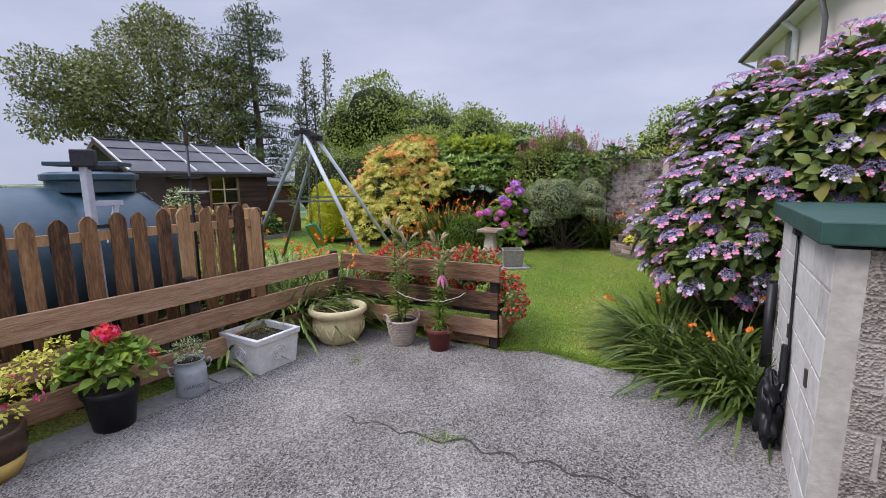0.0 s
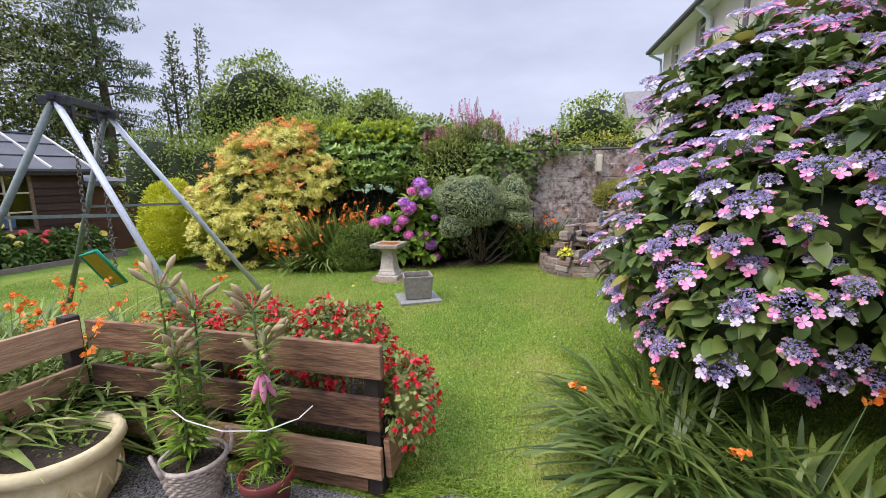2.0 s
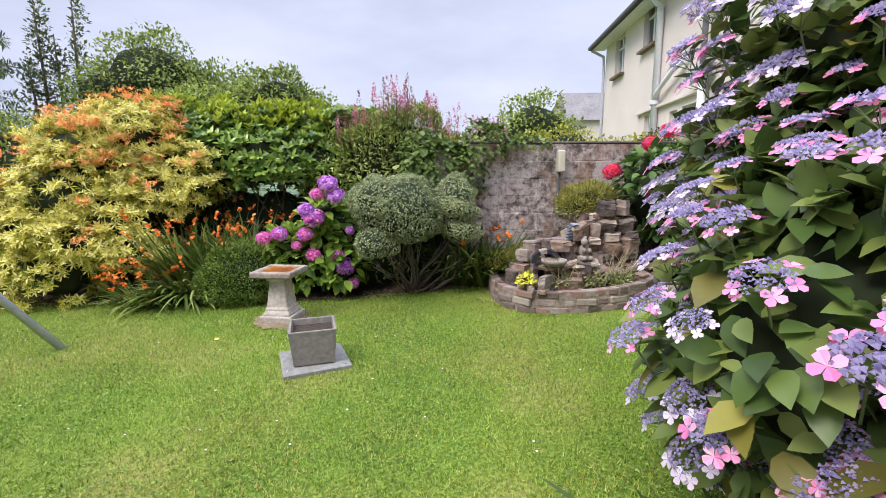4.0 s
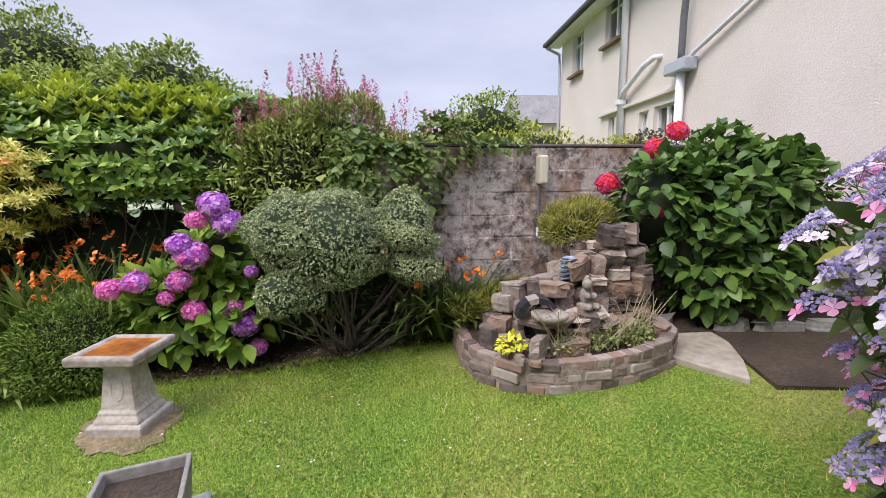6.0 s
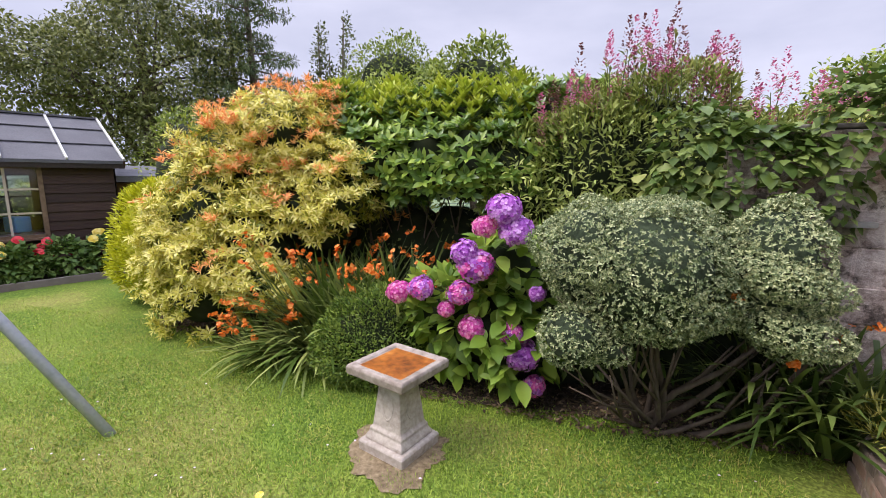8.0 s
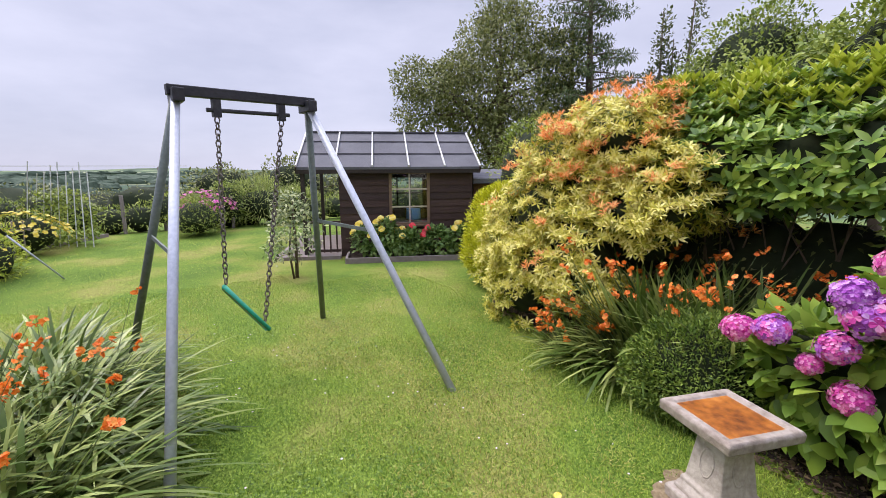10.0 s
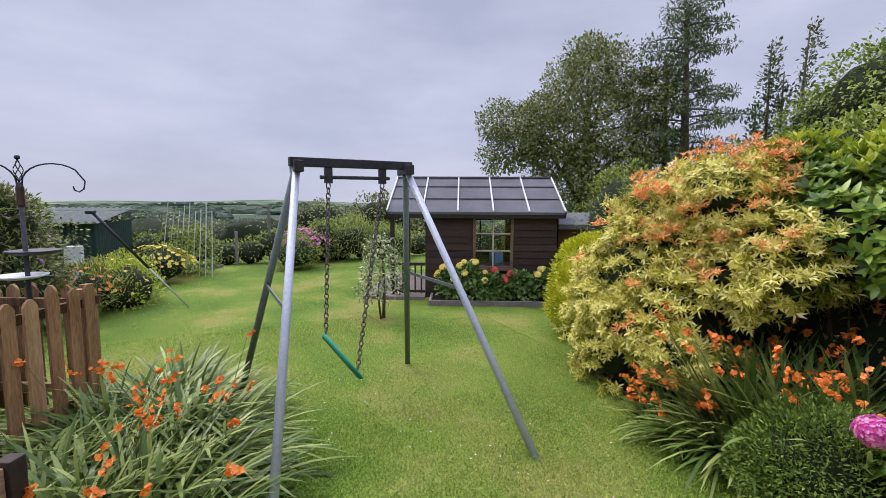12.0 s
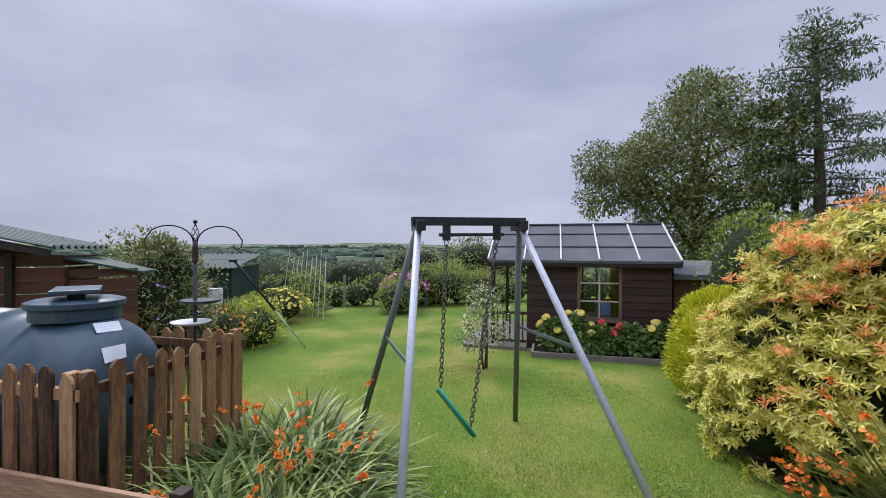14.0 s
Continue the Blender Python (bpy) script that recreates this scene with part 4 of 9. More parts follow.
part("lid", Mesh().box(Matrix.Translation(hc + Vector((0, 0, 0.235))) @ Matrix.Rotation(0.4, 4, "Z"), 0.56, 0.34, 0.035), M_TANK, hatch, "flat grey hinged lid", bevel=0.006)
part("lid_hinge", Mesh().box(Matrix.Translation(hc + Vector((0, 0, 0.18))) @ Matrix.Rotation(0.4, 4, "Z"), 0.22, 0.12, 0.055), M_BLACKMETAL, hatch)
for quad, nrm in (([(-2.942, 3.131, 1.604), (-3.095, 3.255, 1.598), (-3.135, 3.205, 1.675), (-2.982, 3.081, 1.681)], Vector((0.42, 0.55, 0.66))),
                  ([(-2.837, 3.236, 1.374), (-2.981, 3.33, 1.388), (-3.023, 3.304, 1.497), (-2.873, 3.192, 1.493)], Vector((0.5, 0.76, 0.42)))):
    pts = [Vector(p) + nrm * 0.016 for p in quad]
    part("label_sheet", Mesh().add(pts + [p - nrm * 0.003 for p in pts], [(0, 1, 2, 3), (7, 6, 5, 4), (1, 0, 4, 5), (2, 1, 5, 6), (3, 2, 6, 7), (0, 3, 7, 4)]), M_LABEL, tank, "white paper label")
for q in (0.5, length - 0.5):
    part("cradle", Mesh().beam(TA + TD * q - TS * 0.5 + Vector((0, 0, 0.16)), TA + TD * q + TS * 0.5 + Vector((0, 0, 0.16)), 0.3, 0.32), M_CONC, tank)

# grey square post with a black floodlight, by the pickets
lamp = thing("floodlight_post", "grey metal post carrying a black floodlight", "light post", (-2.5, 2.35, 0))
lp = CF - PU * 1.45 + PN * 0.1
part("post", Mesh().box(Matrix.Translation(lp), 0.055, 0.055, 1.95), M_PIPEGREY, lamp, bevel=0.004)
part("bracket", Mesh().beam(lp + Vector((0, 0, 1.62)), lp + PU * 0.22 + Vector((0, 0, 1.62)), 0.04, 0.04).beam(lp + PU * 0.18 + Vector((0, 0, 1.62)), lp + PU * 0.10 + Vector((0, 0, 1.3)), 0.035, 0.035), M_PIPEGREY, lamp)
part("lamp_housing", Mesh().box(Matrix.Translation(lp + Vector((0, 0, 1.90))) @ Matrix.Rotation(0.5, 4, "Z"), 0.15, 0.10, 0.13), M_BLACKMETAL, lamp, "black floodlight box", bevel=0.01)
part("visor", Mesh().box(Matrix.Translation(lp + PU * 0.1 + Vector((0, 0, 1.88))) @ Matrix.Rotation(1.0, 4, "Z"), 0.22, 0.07, 0.04), M_BLACKMETAL, lamp, bevel=0.008)
part("strap", Mesh().beam(lp - PU * 0.1 - PN * 0.06 + Vector((0, 0, 1.44)), lp + PU * 0.16 - PN * 0.06 + Vector((0, 0, 1.44)), 0.012, 0.03), M_BLACKMETAL, lamp)

# ---------------------------------------------------------------- bunker of blocks with a green lid
BN, BF = Vector((1.84, 1.08, 0)), Vector((2.69, 2.67, 0))
BU = (BF - BN).normalized()
BV = Vector((BU.y, -BU.x, 0))
bunker = thing("block_bunker", "white-painted concrete block bunker with dark green lid", "bunker", BN + BU * 0.7 + BV * 0.6)
blen, btop = (BF - BN).length, 1.44
part("mortar_core", Mesh().prism([tuple((BN + BU * a + BV * b)[:2]) for a, b in ((0.003, 0.004), (blen - 0.01, 0.004), (blen - 0.01, 1.3), (0.003, 1.3))], -0.05, btop - 0.01), M_BUNKERJOINT, bunker)
bturn = Matrix.Rotation(math.atan2(BU.y, BU.x), 4, "Z")
fturn = Matrix.Rotation(math.atan2(BV.y, BV.x), 4, "Z")
for row in range(7):
    z = -0.03 + row * 0.21
    x = -0.22 if row % 2 else 0.0
    while x < blen - 0.02:
        a, b = max(x, 0.0), min(x + 0.44, blen)
        if b - a > 0.05:
            c = BN + BU * ((a + b) / 2) + BV * 0.05
            part("block", Mesh().box(Matrix.Translation(c + Vector((0, 0, z + 0.006))) @ bturn, b - a - 0.016, 0.10, 0.192), M_BUNKER, bunker, bevel=0.003)
        x += 0.45
    x = 0.0 if row % 2 else -0.22
    while x < 1.3:
        a, b = max(x, 0.11), min(x + 0.44, 1.3)
        if b - a > 0.05:
            c = BN + BV * ((a + b) / 2) + BU * 0.045
            part("block", Mesh().box(Matrix.Translation(c + Vector((0, 0, z + 0.006))) @ fturn, b - a - 0.014, 0.10, 0.196), M_PEBBLE, bunker, bevel=0.004)
        x += 0.45
lid_poly = [tuple((BN + BU * a + BV * b)[:2]) for a, b in ((-0.07, -0.07), (blen + 0.06, -0.07), (blen + 0.06, 1.38), (-0.07, 1.38))]
part("lid", Mesh().prism(lid_poly, btop + 0.012, btop + 0.115), M_GREENLID, bunker, "dark green painted flat lid", bevel=0.008)
sp = BN + BU * 0.86 - BV * 0.08
sack = thing("black_sack", "crumpled black plastic sack against the bunker", "sack", sp)
sack_m = Mesh().lump((0, 0, 0.20), (0.15, 0.065, 0.22), 0.3, 22, 30).lump((-0.03, 0, 0.36), (0.11, 0.05, 0.13), 0.4, 14, 18, seed=3.1)
sack_m.v = [tuple(Matrix.Translation(sp) @ Matrix.Rotation(math.atan2(BU.y, BU.x), 4, "Z") @ Vector(v)) for v in sack_m.v]
part("sack_body", sack_m, M_BLACKPOT, sack, smooth=True)
cable = thing("black_strap", "black rubber strap hanging down the bunker wall", "strap", BN + BU * 0.9)
q0 = BN + BU * 0.95 - BV * 0.012
part("strap_band", Mesh().tube([q0 + Vector((0, 0, 1.40)), q0 - BU * 0.03 + Vector((0, 0, 1.1)), q0 - BU * 0.10 + Vector((0, 0, 0.75)), q0 - BU * 0.16 + Vector((0, 0, 0.45)), q0 - BU * 0.18 - BV * 0.03 + Vector((0, 0, 0.3))], [0.009, 0.009, 0.009, 0.010, 0.012], 7), M_BLACKPOT, cable, smooth=True)
part("hook", Mesh().beam(q0 - BU * 0.06 - BV * 0.01 + Vector((0, 0, 1.405)), q0 + BU * 0.07 - BV * 0.01 + Vector((0, 0, 1.405)), 0.03, 0.035), M_BLACKPOT, cable, "black hook", bevel=0.006)
part("grip", Mesh().beam(q0 - BU * 0.12 - BV * 0.02 + Vector((0, 0, 0.70)), q0 - BU * 0.18 - BV * 0.03 + Vector((0, 0, 0.46)), 0.03, 0.075, up=BU), M_BLACKPOT, cable, "flat black grip", bevel=0.01)
# Dark slips on the wall face paint the shade inside the vent holes.
for a, z in ((0.27, 0.66), (0.98, 0.70), (1.62, 0.62)):
    c = BN + BU * a - BV * 0.004
    part("vent_hole", Mesh().beam(c + Vector((0, 0, z)), c + BU * 0.012 + Vector((0, 0, z + 0.09)), 0.045, 0.012, up=BV), M_DARKGAP, bunker, "small dark slip standing in for a vent hole")
pipe = thing("black_waste_pipe", "short black plastic pipe standing by the bunker", "pipe", BF)
part("pipe_tube", Mesh().tube([BF - BU * 0.14 - BV * 0.045 + Vector((0, 0, 0)), BF - BU * 0.14 - BV * 0.045 + Vector((0, 0, 0.92))], 0.036, 12), M_BLACKPOT, pipe, smooth=True)

# ---------------------------------------------------------------- garden wall of blocks
WU = Vector((0.978, -0.208, 0))
WN = Vector((-0.208, -0.978, 0))
W0 = Vector((4.03, 8.165, 0))
wall = thing("garden_wall", "old grey concrete block garden wall, stained and mossy", "wall", W0, kind="structure")
S0, S1, WTOP = -1.62, 3.4, 2.18
wturn = Matrix.Rotation(math.atan2(WU.y, WU.x), 4, "Z")
core = W0 - WN * 0.11
part("mortar", Mesh().beam(core + WU * S0 + Vector((0, 0, 1.05)), core + WU * S1 + Vector((0, 0, 1.05)), 0.217, 2.2), M_WALLJOINT, wall)
for row in range(9):
    z = WTOP - 0.235 - row * 0.225
    if z < 0.05:
        break
    x = -1.62 + (0.225 if row % 2 else 0.0)
    while x < S1:
        w = 0.436 + random.uniform(-0.03, 0.008)
        c = W0 + WU * (x + 0.22) - WN * (0.052 + random.uniform(-0.004, 0.005))
        part("block", Mesh().box(Matrix.Translation(c + Vector((0, 0, z + random.uniform(0.0, 0.006)))) @ wturn, w, 0.11, 0.212), M_BLOCK, wall, bevel=0.004)
        x += 0.45
part("coping", Mesh().beam(core + WU * S0 + Vector((0, 0, WTOP + 0.002)), core + WU * S1 + Vector((0, 0, WTOP + 0.002)), 0.235, 0.03), M_MOSSTOP, wall, bevel=0.01)
part("ledge_stone", Mesh().beam(W0 + WU * -1.19 + WN * 0.03 + Vector((0, 0, 1.63)), W0 + WU * -0.90 + WN * 0.03 + Vector((0, 0, 1.635)), 0.10, 0.03), M_CONC, wall, "pale stone ledge")
socket = thing("wall_socket_box", "cream weatherproof electric box on the block wall", "electric box", W0 + WN * 0.02 + Vector((0, 0, 1.8)))
part("box_case", Mesh().beam(W0 + WU * 0.02 + WN * 0.045 + Vector((0, 0, 1.80)), W0 + WU * 0.02 + WN * 0.045 + Vector((0, 0, 2.08)), 0.09, 0.15, up=WN), M_CREAMBOX, socket, bevel=0.018)
conduit = thing("wall_conduit", "dark conduit ending in a white pipe on the wall", "conduit", W0 + WN * 0.02 + Vector((0, 0, 1.3)))
part("upright", Mesh().tube([W0 + WN * 0.02 + WU * 0.01 + Vector((0, 0, 1.80)), W0 + WN * 0.02 + WU * 0.005 + Vector((0, 0, 1.30))], 0.012, 8), M_DARKPIPE, conduit)
part("run", Mesh().tube([W0 + WN * 0.02 + Vector((0, 0, 1.36)), W0 + WN * 0.02 + Vector((0, 0, 1.27)), W0 + WN * 0.02 + WU * 0.03 + Vector((0, 0, 1.25)), W0 + WN * 0.02 + WU * 0.36 + Vector((0, 0, 1.25))], 0.014, 8), M_WHITEPAINT, conduit, "white plastic pipe")

# ---------------------------------------------------------------- house
GU, GV, GD = Vector((0.3156, 0.9489, 0)), Vector((0.9489, -0.3156, 0)), 4.66


def H(s, z, out=0.0):
    """A point on the house front: s along it, out metres towards the garden."""
    p = GV * (GD - out) + GU * s
    return Vector((p.x, p.y, z))


house = thing("house", "cream roughcast two-storey house with white windows", "house", H(8, 0, -3))
GLASS = [(16.62, 17.42, 4.74, 5.84), (14.44, 15.31, 4.94, 6.0), (13.16, 13.52, 2.0, 3.18), (12.29, 12.97, 2.0, 3.2), (14.6, 14.92, 1.4, 3.27)]


def facade():
    """Wall with real openings, cut from a grid of lines."""
    ss = sorted({-6.0, 18.3, *[q for w in GLASS for q in w[:2]]})
    zs = sorted({-0.2, 6.02, *[q for w in GLASS for q in w[2:]]})
    m = Mesh()
    for i in range(len(ss) - 1):
        for j in range(len(zs) - 1):
            cs, cz = (ss[i] + ss[i + 1]) / 2, (zs[j] + zs[j + 1]) / 2
            if any(a < cs < b and c < cz < d for a, b, c, d in GLASS):
                continue
            m.add([H(ss[i], zs[j]), H(ss[i + 1], zs[j]), H(ss[i + 1], zs[j + 1]), H(ss[i], zs[j + 1])], [(0, 1, 2, 3)])
    for a, b, c, d in GLASS:
        for p, q in (((a, c), (b, c)), ((b, c), (b, d)), ((b, d), (a, d)), ((a, d), (a, c))):
            m.add([H(*p), H(*q), H(*q, -0.25), H(*p, -0.25)], [(0, 1, 2, 3)])
    m.add([H(18.3, -0.2), H(18.3, 6.02), H(18.3, 6.02, -8), H(18.3, -0.2, -8)], [(0, 1, 2, 3)])
    m.add([H(-6, -0.2), H(-6, 6.02), H(-6, 6.02, -8), H(-6, -0.2, -8)], [(3, 2, 1, 0)])
    m.add([H(-6, -0.2, -8), H(18.3, -0.2, -8), H(18.3, 6.02, -8), H(-6, 6.02, -8)], [(3, 2, 1, 0)])
    m.add([H(-6, 6.0), H(18.3, 6.0), H(18.3, 6.0, -8), H(-6, 6.0, -8)], [(0, 1, 2, 3)])
    return m


part("wall", facade(), M_RENDER, house)
part("plinth", Mesh().beam(H(-6, 0.45, 0.015), H(11.8, 0.45, 0.015), 0.03, 0.30), M_GUTTER, house, "dark painted plinth")
for a, b, c, d in GLASS:
    win = part("window", Mesh().beam(H(a, c, -0.12), H(b, c, -0.12), 0.07, 0.07, up=GV), M_WHITEPAINT, house, "white framed window")
    for p, q in (((b, c), (b, d)), ((b, d), (a, d)), ((a, d), (a, c)), (((a + b) / 2, c), ((a + b) / 2, d))):
        part("frame_bar", Mesh().beam(H(*p, -0.12), H(*q, -0.12), 0.068, 0.068, up=GV), M_WHITEPAINT, win)
    if d > 5:
        part("frame_bar", Mesh().beam(H(a, d - 0.3, -0.12), H(b, d - 0.3, -0.12), 0.05, 0.05, up=GV), M_WHITEPAINT, win)
    pane = part("pane", Mesh().beam(H(a, (c + d) / 2, -0.14), H(b, (c + d) / 2, -0.14), 0.008, d - c), M_GLASS, win)
    pane.visible_shadow = False
    # Dark sheet behind the glass stands in for the unlit room.
    part("dark_room", Mesh().beam(H(a - 0.4, (c + d) / 2, -1.2), H(b + 0.4, (c + d) / 2, -1.2), 0.02, d - c + 1.0), M_DARKPIPE, win)
    part("sill", Mesh().beam(H(a - 0.06, c - 0.03, 0.05), H(b + 0.06, c - 0.03, 0.05), 0.16, 0.06), M_FRAME if d > 5 else M_WHITEPAINT, win)
part("lintel", Mesh().beam(H(12.05, 3.40, 0.04), H(15.3, 3.36, 0.04), 0.10, 0.07), M_RENDER, house, bevel=0.01)
# roof, soffit and gutter
r = Mesh()
ea, eb, ra, rb = H(-6.3, 5.95, 0.42), H(18.62, 5.95, 0.42), H(-6.3, 8.9, -4), H(18.62, 8.9, -4)
ca, cb = H(-6.3, 5.95, -8.4), H(18.62, 5.95, -8.4)
r.add([ea, eb, rb, ra, ca, cb], [(0, 1, 2, 3), (3, 2, 5, 4), (1, 5, 2), (0, 3, 4)])
part("roof", r, M_SLATE, house)
part("soffit", Mesh().add([H(-6.3, 5.86, 0.40), H(18.6, 5.86, 0.40), H(18.6, 5.86, -0.02), H(-6.3, 5.86, -0.02)], [(0, 1, 2, 3)]), M_WHITEPAINT, house)
part("gutter", Mesh().beam(H(-6.3, 5.93, 0.46), H(18.65, 5.93, 0.46), 0.11, 0.11), M_GUTTER, house, bevel=0.03)
part("verge", Mesh().beam(H(18.62, 5.88, 0.42), H(18.62, 8.85, -4), 0.05, 0.16), M_GUTTER, house)
part("corner_pipe", Mesh().tube([H(18.55, 5.85, 0.4), H(18.32, 5.6, 0.08), H(18.28, 5.2, 0.07), H(18.28, 0.3, 0.07)], 0.045, 8), M_PIPEGREY, house)
part("downpipe", Mesh().tube([H(14.12, 5.9, 0.4), H(14.12, 5.6, 0.1), H(14.12, 0.3, 0.1)], 0.075, 12), M_WHITEPAINT, house, smooth=True)
part("collar", Mesh().lathe(H(14.12, 3.42, 0.1), [(0.10, 0), (0.11, 0.02), (0.11, 0.10), (0.09, 0.12)], 14), M_WHITEPAINT, house)
part("waste_pipe", Mesh().tube([H(12.8, 4.08, -0.05), H(12.9, 4.08, 0.1), H(13.2, 4.0, 0.14), H(13.95, 3.68, 0.14), H(14.1, 3.5, 0.12)], 0.055, 10), M_WHITEPAINT, house, smooth=True)
part("hopper", Mesh().prism([tuple(H(s, 0, o)[:2]) for s, o in ((11.72, 0.02), (12.3, 0.02), (12.3, 0.26), (11.72, 0.26))], 3.6, 3.80), M_PIPEGREY, house, "grey rainwater hopper", bevel=0.02)
part("downpipe", Mesh().tube([H(12.0, 3.62, 0.12), H(12.0, 0.4, 0.1)], 0.07, 12), M_WHITEPAINT, house, smooth=True)
part("rain_pipe", Mesh().tube([H(12.0, 3.75, 0.14), H(11.99, 4.0, 0.14), H(11.93, 4.45, 0.18), H(11.8, 5.2, 0.22), H(11.8, 5.9, 0.4)], 0.055, 10), M_DARKPIPE, house, "dark grey bent downpipe", smooth=True)
part("waste_pipe", Mesh().tube([H(11.85, 3.78, 0.1), H(11.75, 3.84, 0.1), H(10.9, 4.12, 0.08), H(9.6, 4.55, 0.06)], 0.035, 8), M_WHITEPAINT, house, smooth=True)

far_house = thing("far_house", "distant house with grey slate gable roof", "house", (15, 24.5, 0))
fh = Mesh().prism([(13.6, 23.2), (17.5, 22.0), (19.0, 27.0), (15.1, 28.2)], -0.5, 4.7)
part("wall", fh, M_RENDER, far_house)
part("roof", Mesh().add([(13.2, 23.1, 4.6), (17.8, 21.7, 4.6), (17.0, 23.6, 6.2), (13.7, 24.6, 6.2), (19.4, 27.3, 4.6), (14.8, 28.7, 4.6), (18.2, 25.5, 6.2)], [(0, 1, 2, 3), (2, 1, 4, 6), (3, 2, 6, 5), (0, 3, 5)]), M_SLATE, far_house)

# ---------------------------------------------------------------- summerhouse
SU = Vector((0.47, 0.883, 0)).normalized()     # along the front, to its further end
SB = Vector((-0.883, 0.47, 0)).normalized()    # into the depth
SE = Vector((-5.56, 11.365, 0))                # end of the eave
SG = 0.27


def S(k, back, z):
    """k metres back along the front from its further end."""
    return SE - SU * k + SB * back + Vector((0, 0, z))


shed = thing("summerhouse", "dark brown timber summerhouse with felted roof and porch", "summerhouse", S(1.8, 1.6, SG))
ROOFL, EAVEZ, RIDGEZ, HALF = 3.66, 2.09, 2.88, 1.60
WL, WF, WB = 2.87, 0.16, 3.0
wk = (1.06, 1.84, 0.92, 1.98)
rowz = SG
while rowz < EAVEZ - 0.04:
    h = min(0.145, EAVEZ - 0.02 - rowz)
    spans = [(0.13, WL)]
    if rowz + h > wk[2] and rowz < wk[3]:
        spans = [(0.13, wk[0]), (wk[1], WL)]
    for a, b in spans:
        m = Mesh()
        p = [S(a, WF - 0.016, rowz), S(b, WF - 0.016, rowz), S(b, WF, rowz + h), S(a, WF, rowz + h)]
        m.add(p + [q + SB * 0.03 for q in p], [(0, 1, 2, 3), (7, 6, 5, 4), (1, 0, 4, 5), (3, 2, 6, 7), (0, 3, 7, 4), (2, 1, 5, 6)])
        part("cladding_board", m, M_SHED, shed)
    rowz += 0.145
sides = Mesh()
for k in (0.13, WL):
    sides.add([S(k, WF + 0.02, SG), S(k, WB, SG), S(k, WB, EAVEZ), S(k, HALF, RIDGEZ - 0.06), S(k, WF + 0.02, EAVEZ)], [(0, 1, 2, 3, 4)])
    sides.add([S(k - 0.03, WF + 0.02, SG), S(k - 0.03, WB, SG), S(k - 0.03, WB, EAVEZ), S(k - 0.03, HALF, RIDGEZ - 0.06), S(k - 0.03, WF + 0.02, EAVEZ)], [(4, 3, 2, 1, 0)])
part("end_wall", sides, M_SHED, shed)
backw = Mesh()
backw.add([S(0.13, WB, SG), S(WL, WB, SG), S(WL, WB, 1.0), S(0.13, WB, 1.0)], [(0, 1, 2, 3)])
backw.add([S(0.13, WB, 1.85), S(WL, WB, 1.85), S(WL, WB, EAVEZ), S(0.13, WB, EAVEZ)], [(0, 1, 2, 3)])
backw.add([S(0.13, WB, 1.0), S(0.9, WB, 1.0), S(0.9, WB, 1.85), S(0.13, WB, 1.85)], [(0, 1, 2, 3)])
backw.add([S(2.3, WB, 1.0), S(WL, WB, 1.0), S(WL, WB, 1.85), S(2.3, WB, 1.85)], [(0, 1, 2, 3)])
part("back_wall", backw, M_SHED, shed)
bars = Mesh()
for q in range(5):
    bars.beam(S(0.9 + 1.4 * q / 4, WB, 1.0), S(0.9 + 1.4 * q / 4, WB, 1.85), 0.035, 0.035, up=SB)
for q in range(3):
    bars.beam(S(0.9, WB, 1.0 + 0.85 * q / 2), S(2.3, WB, 1.0 + 0.85 * q / 2), 0.035, 0.035, up=SB)
part("window", bars, M_SHED, shed, "dark barred window in the back wall")
part("floor", Mesh().add([S(0.13, WF, SG + 0.05), S(WL, WF, SG + 0.05), S(WL, WB, SG + 0.05), S(0.13, WB, SG + 0.05)], [(0, 1, 2, 3)]), M_DECK, shed)
fr = Mesh()
for a, b in (((wk[0], wk[2]), (wk[1], wk[2])), ((wk[1], wk[2]), (wk[1], wk[3])), ((wk[1], wk[3]), (wk[0], wk[3])), ((wk[0], wk[3]), (wk[0], wk[2]))):
    fr.beam(S(a[0], WF - 0.02, a[1]), S(b[0], WF - 0.02, b[1]), 0.06, 0.05, up=SB)
window = part("window", fr, M_FRAME, shed, "brown framed window of six panes")
gl = Mesh()
kx = wk[0] + (wk[1] - wk[0]) * 0.5
gl.beam(S(kx, WF - 0.02, wk[2]), S(kx, WF - 0.02, wk[3]), 0.03, 0.03, up=SB)
for q in (0.34, 0.68):
    gl.beam(S(wk[0], WF - 0.02, wk[2] + (wk[3] - wk[2]) * q), S(wk[1], WF - 0.02, wk[2] + (wk[3] - wk[2]) * q), 0.028, 0.028, up=SB)
part("glazing_grid", gl, M_CREAMFRAME, window)
for i in range(2):
    for j in range(3):
        a, b = wk[0] + (wk[1] - wk[0]) * i / 2, wk[0] + (wk[1] - wk[0]) * (i + 1) / 2
        c, d = wk[2] + (wk[3] - wk[2]) * j / 3, wk[2] + (wk[3] - wk[2]) * (j + 1) / 3
        pn = part("pane", Mesh().beam(S(a, WF, (c + d) / 2), S(b, WF, (c + d) / 2), 0.004, d - c), M_GLASS, window)
        pn.visible_shadow = False
part("window_sill", Mesh().beam(S(wk[0] - 0.05, WF - 0.05, wk[2] - 0.03), S(wk[1] + 0.05, WF - 0.05, wk[2] - 0.03), 0.09, 0.035), M_FRAME, window)
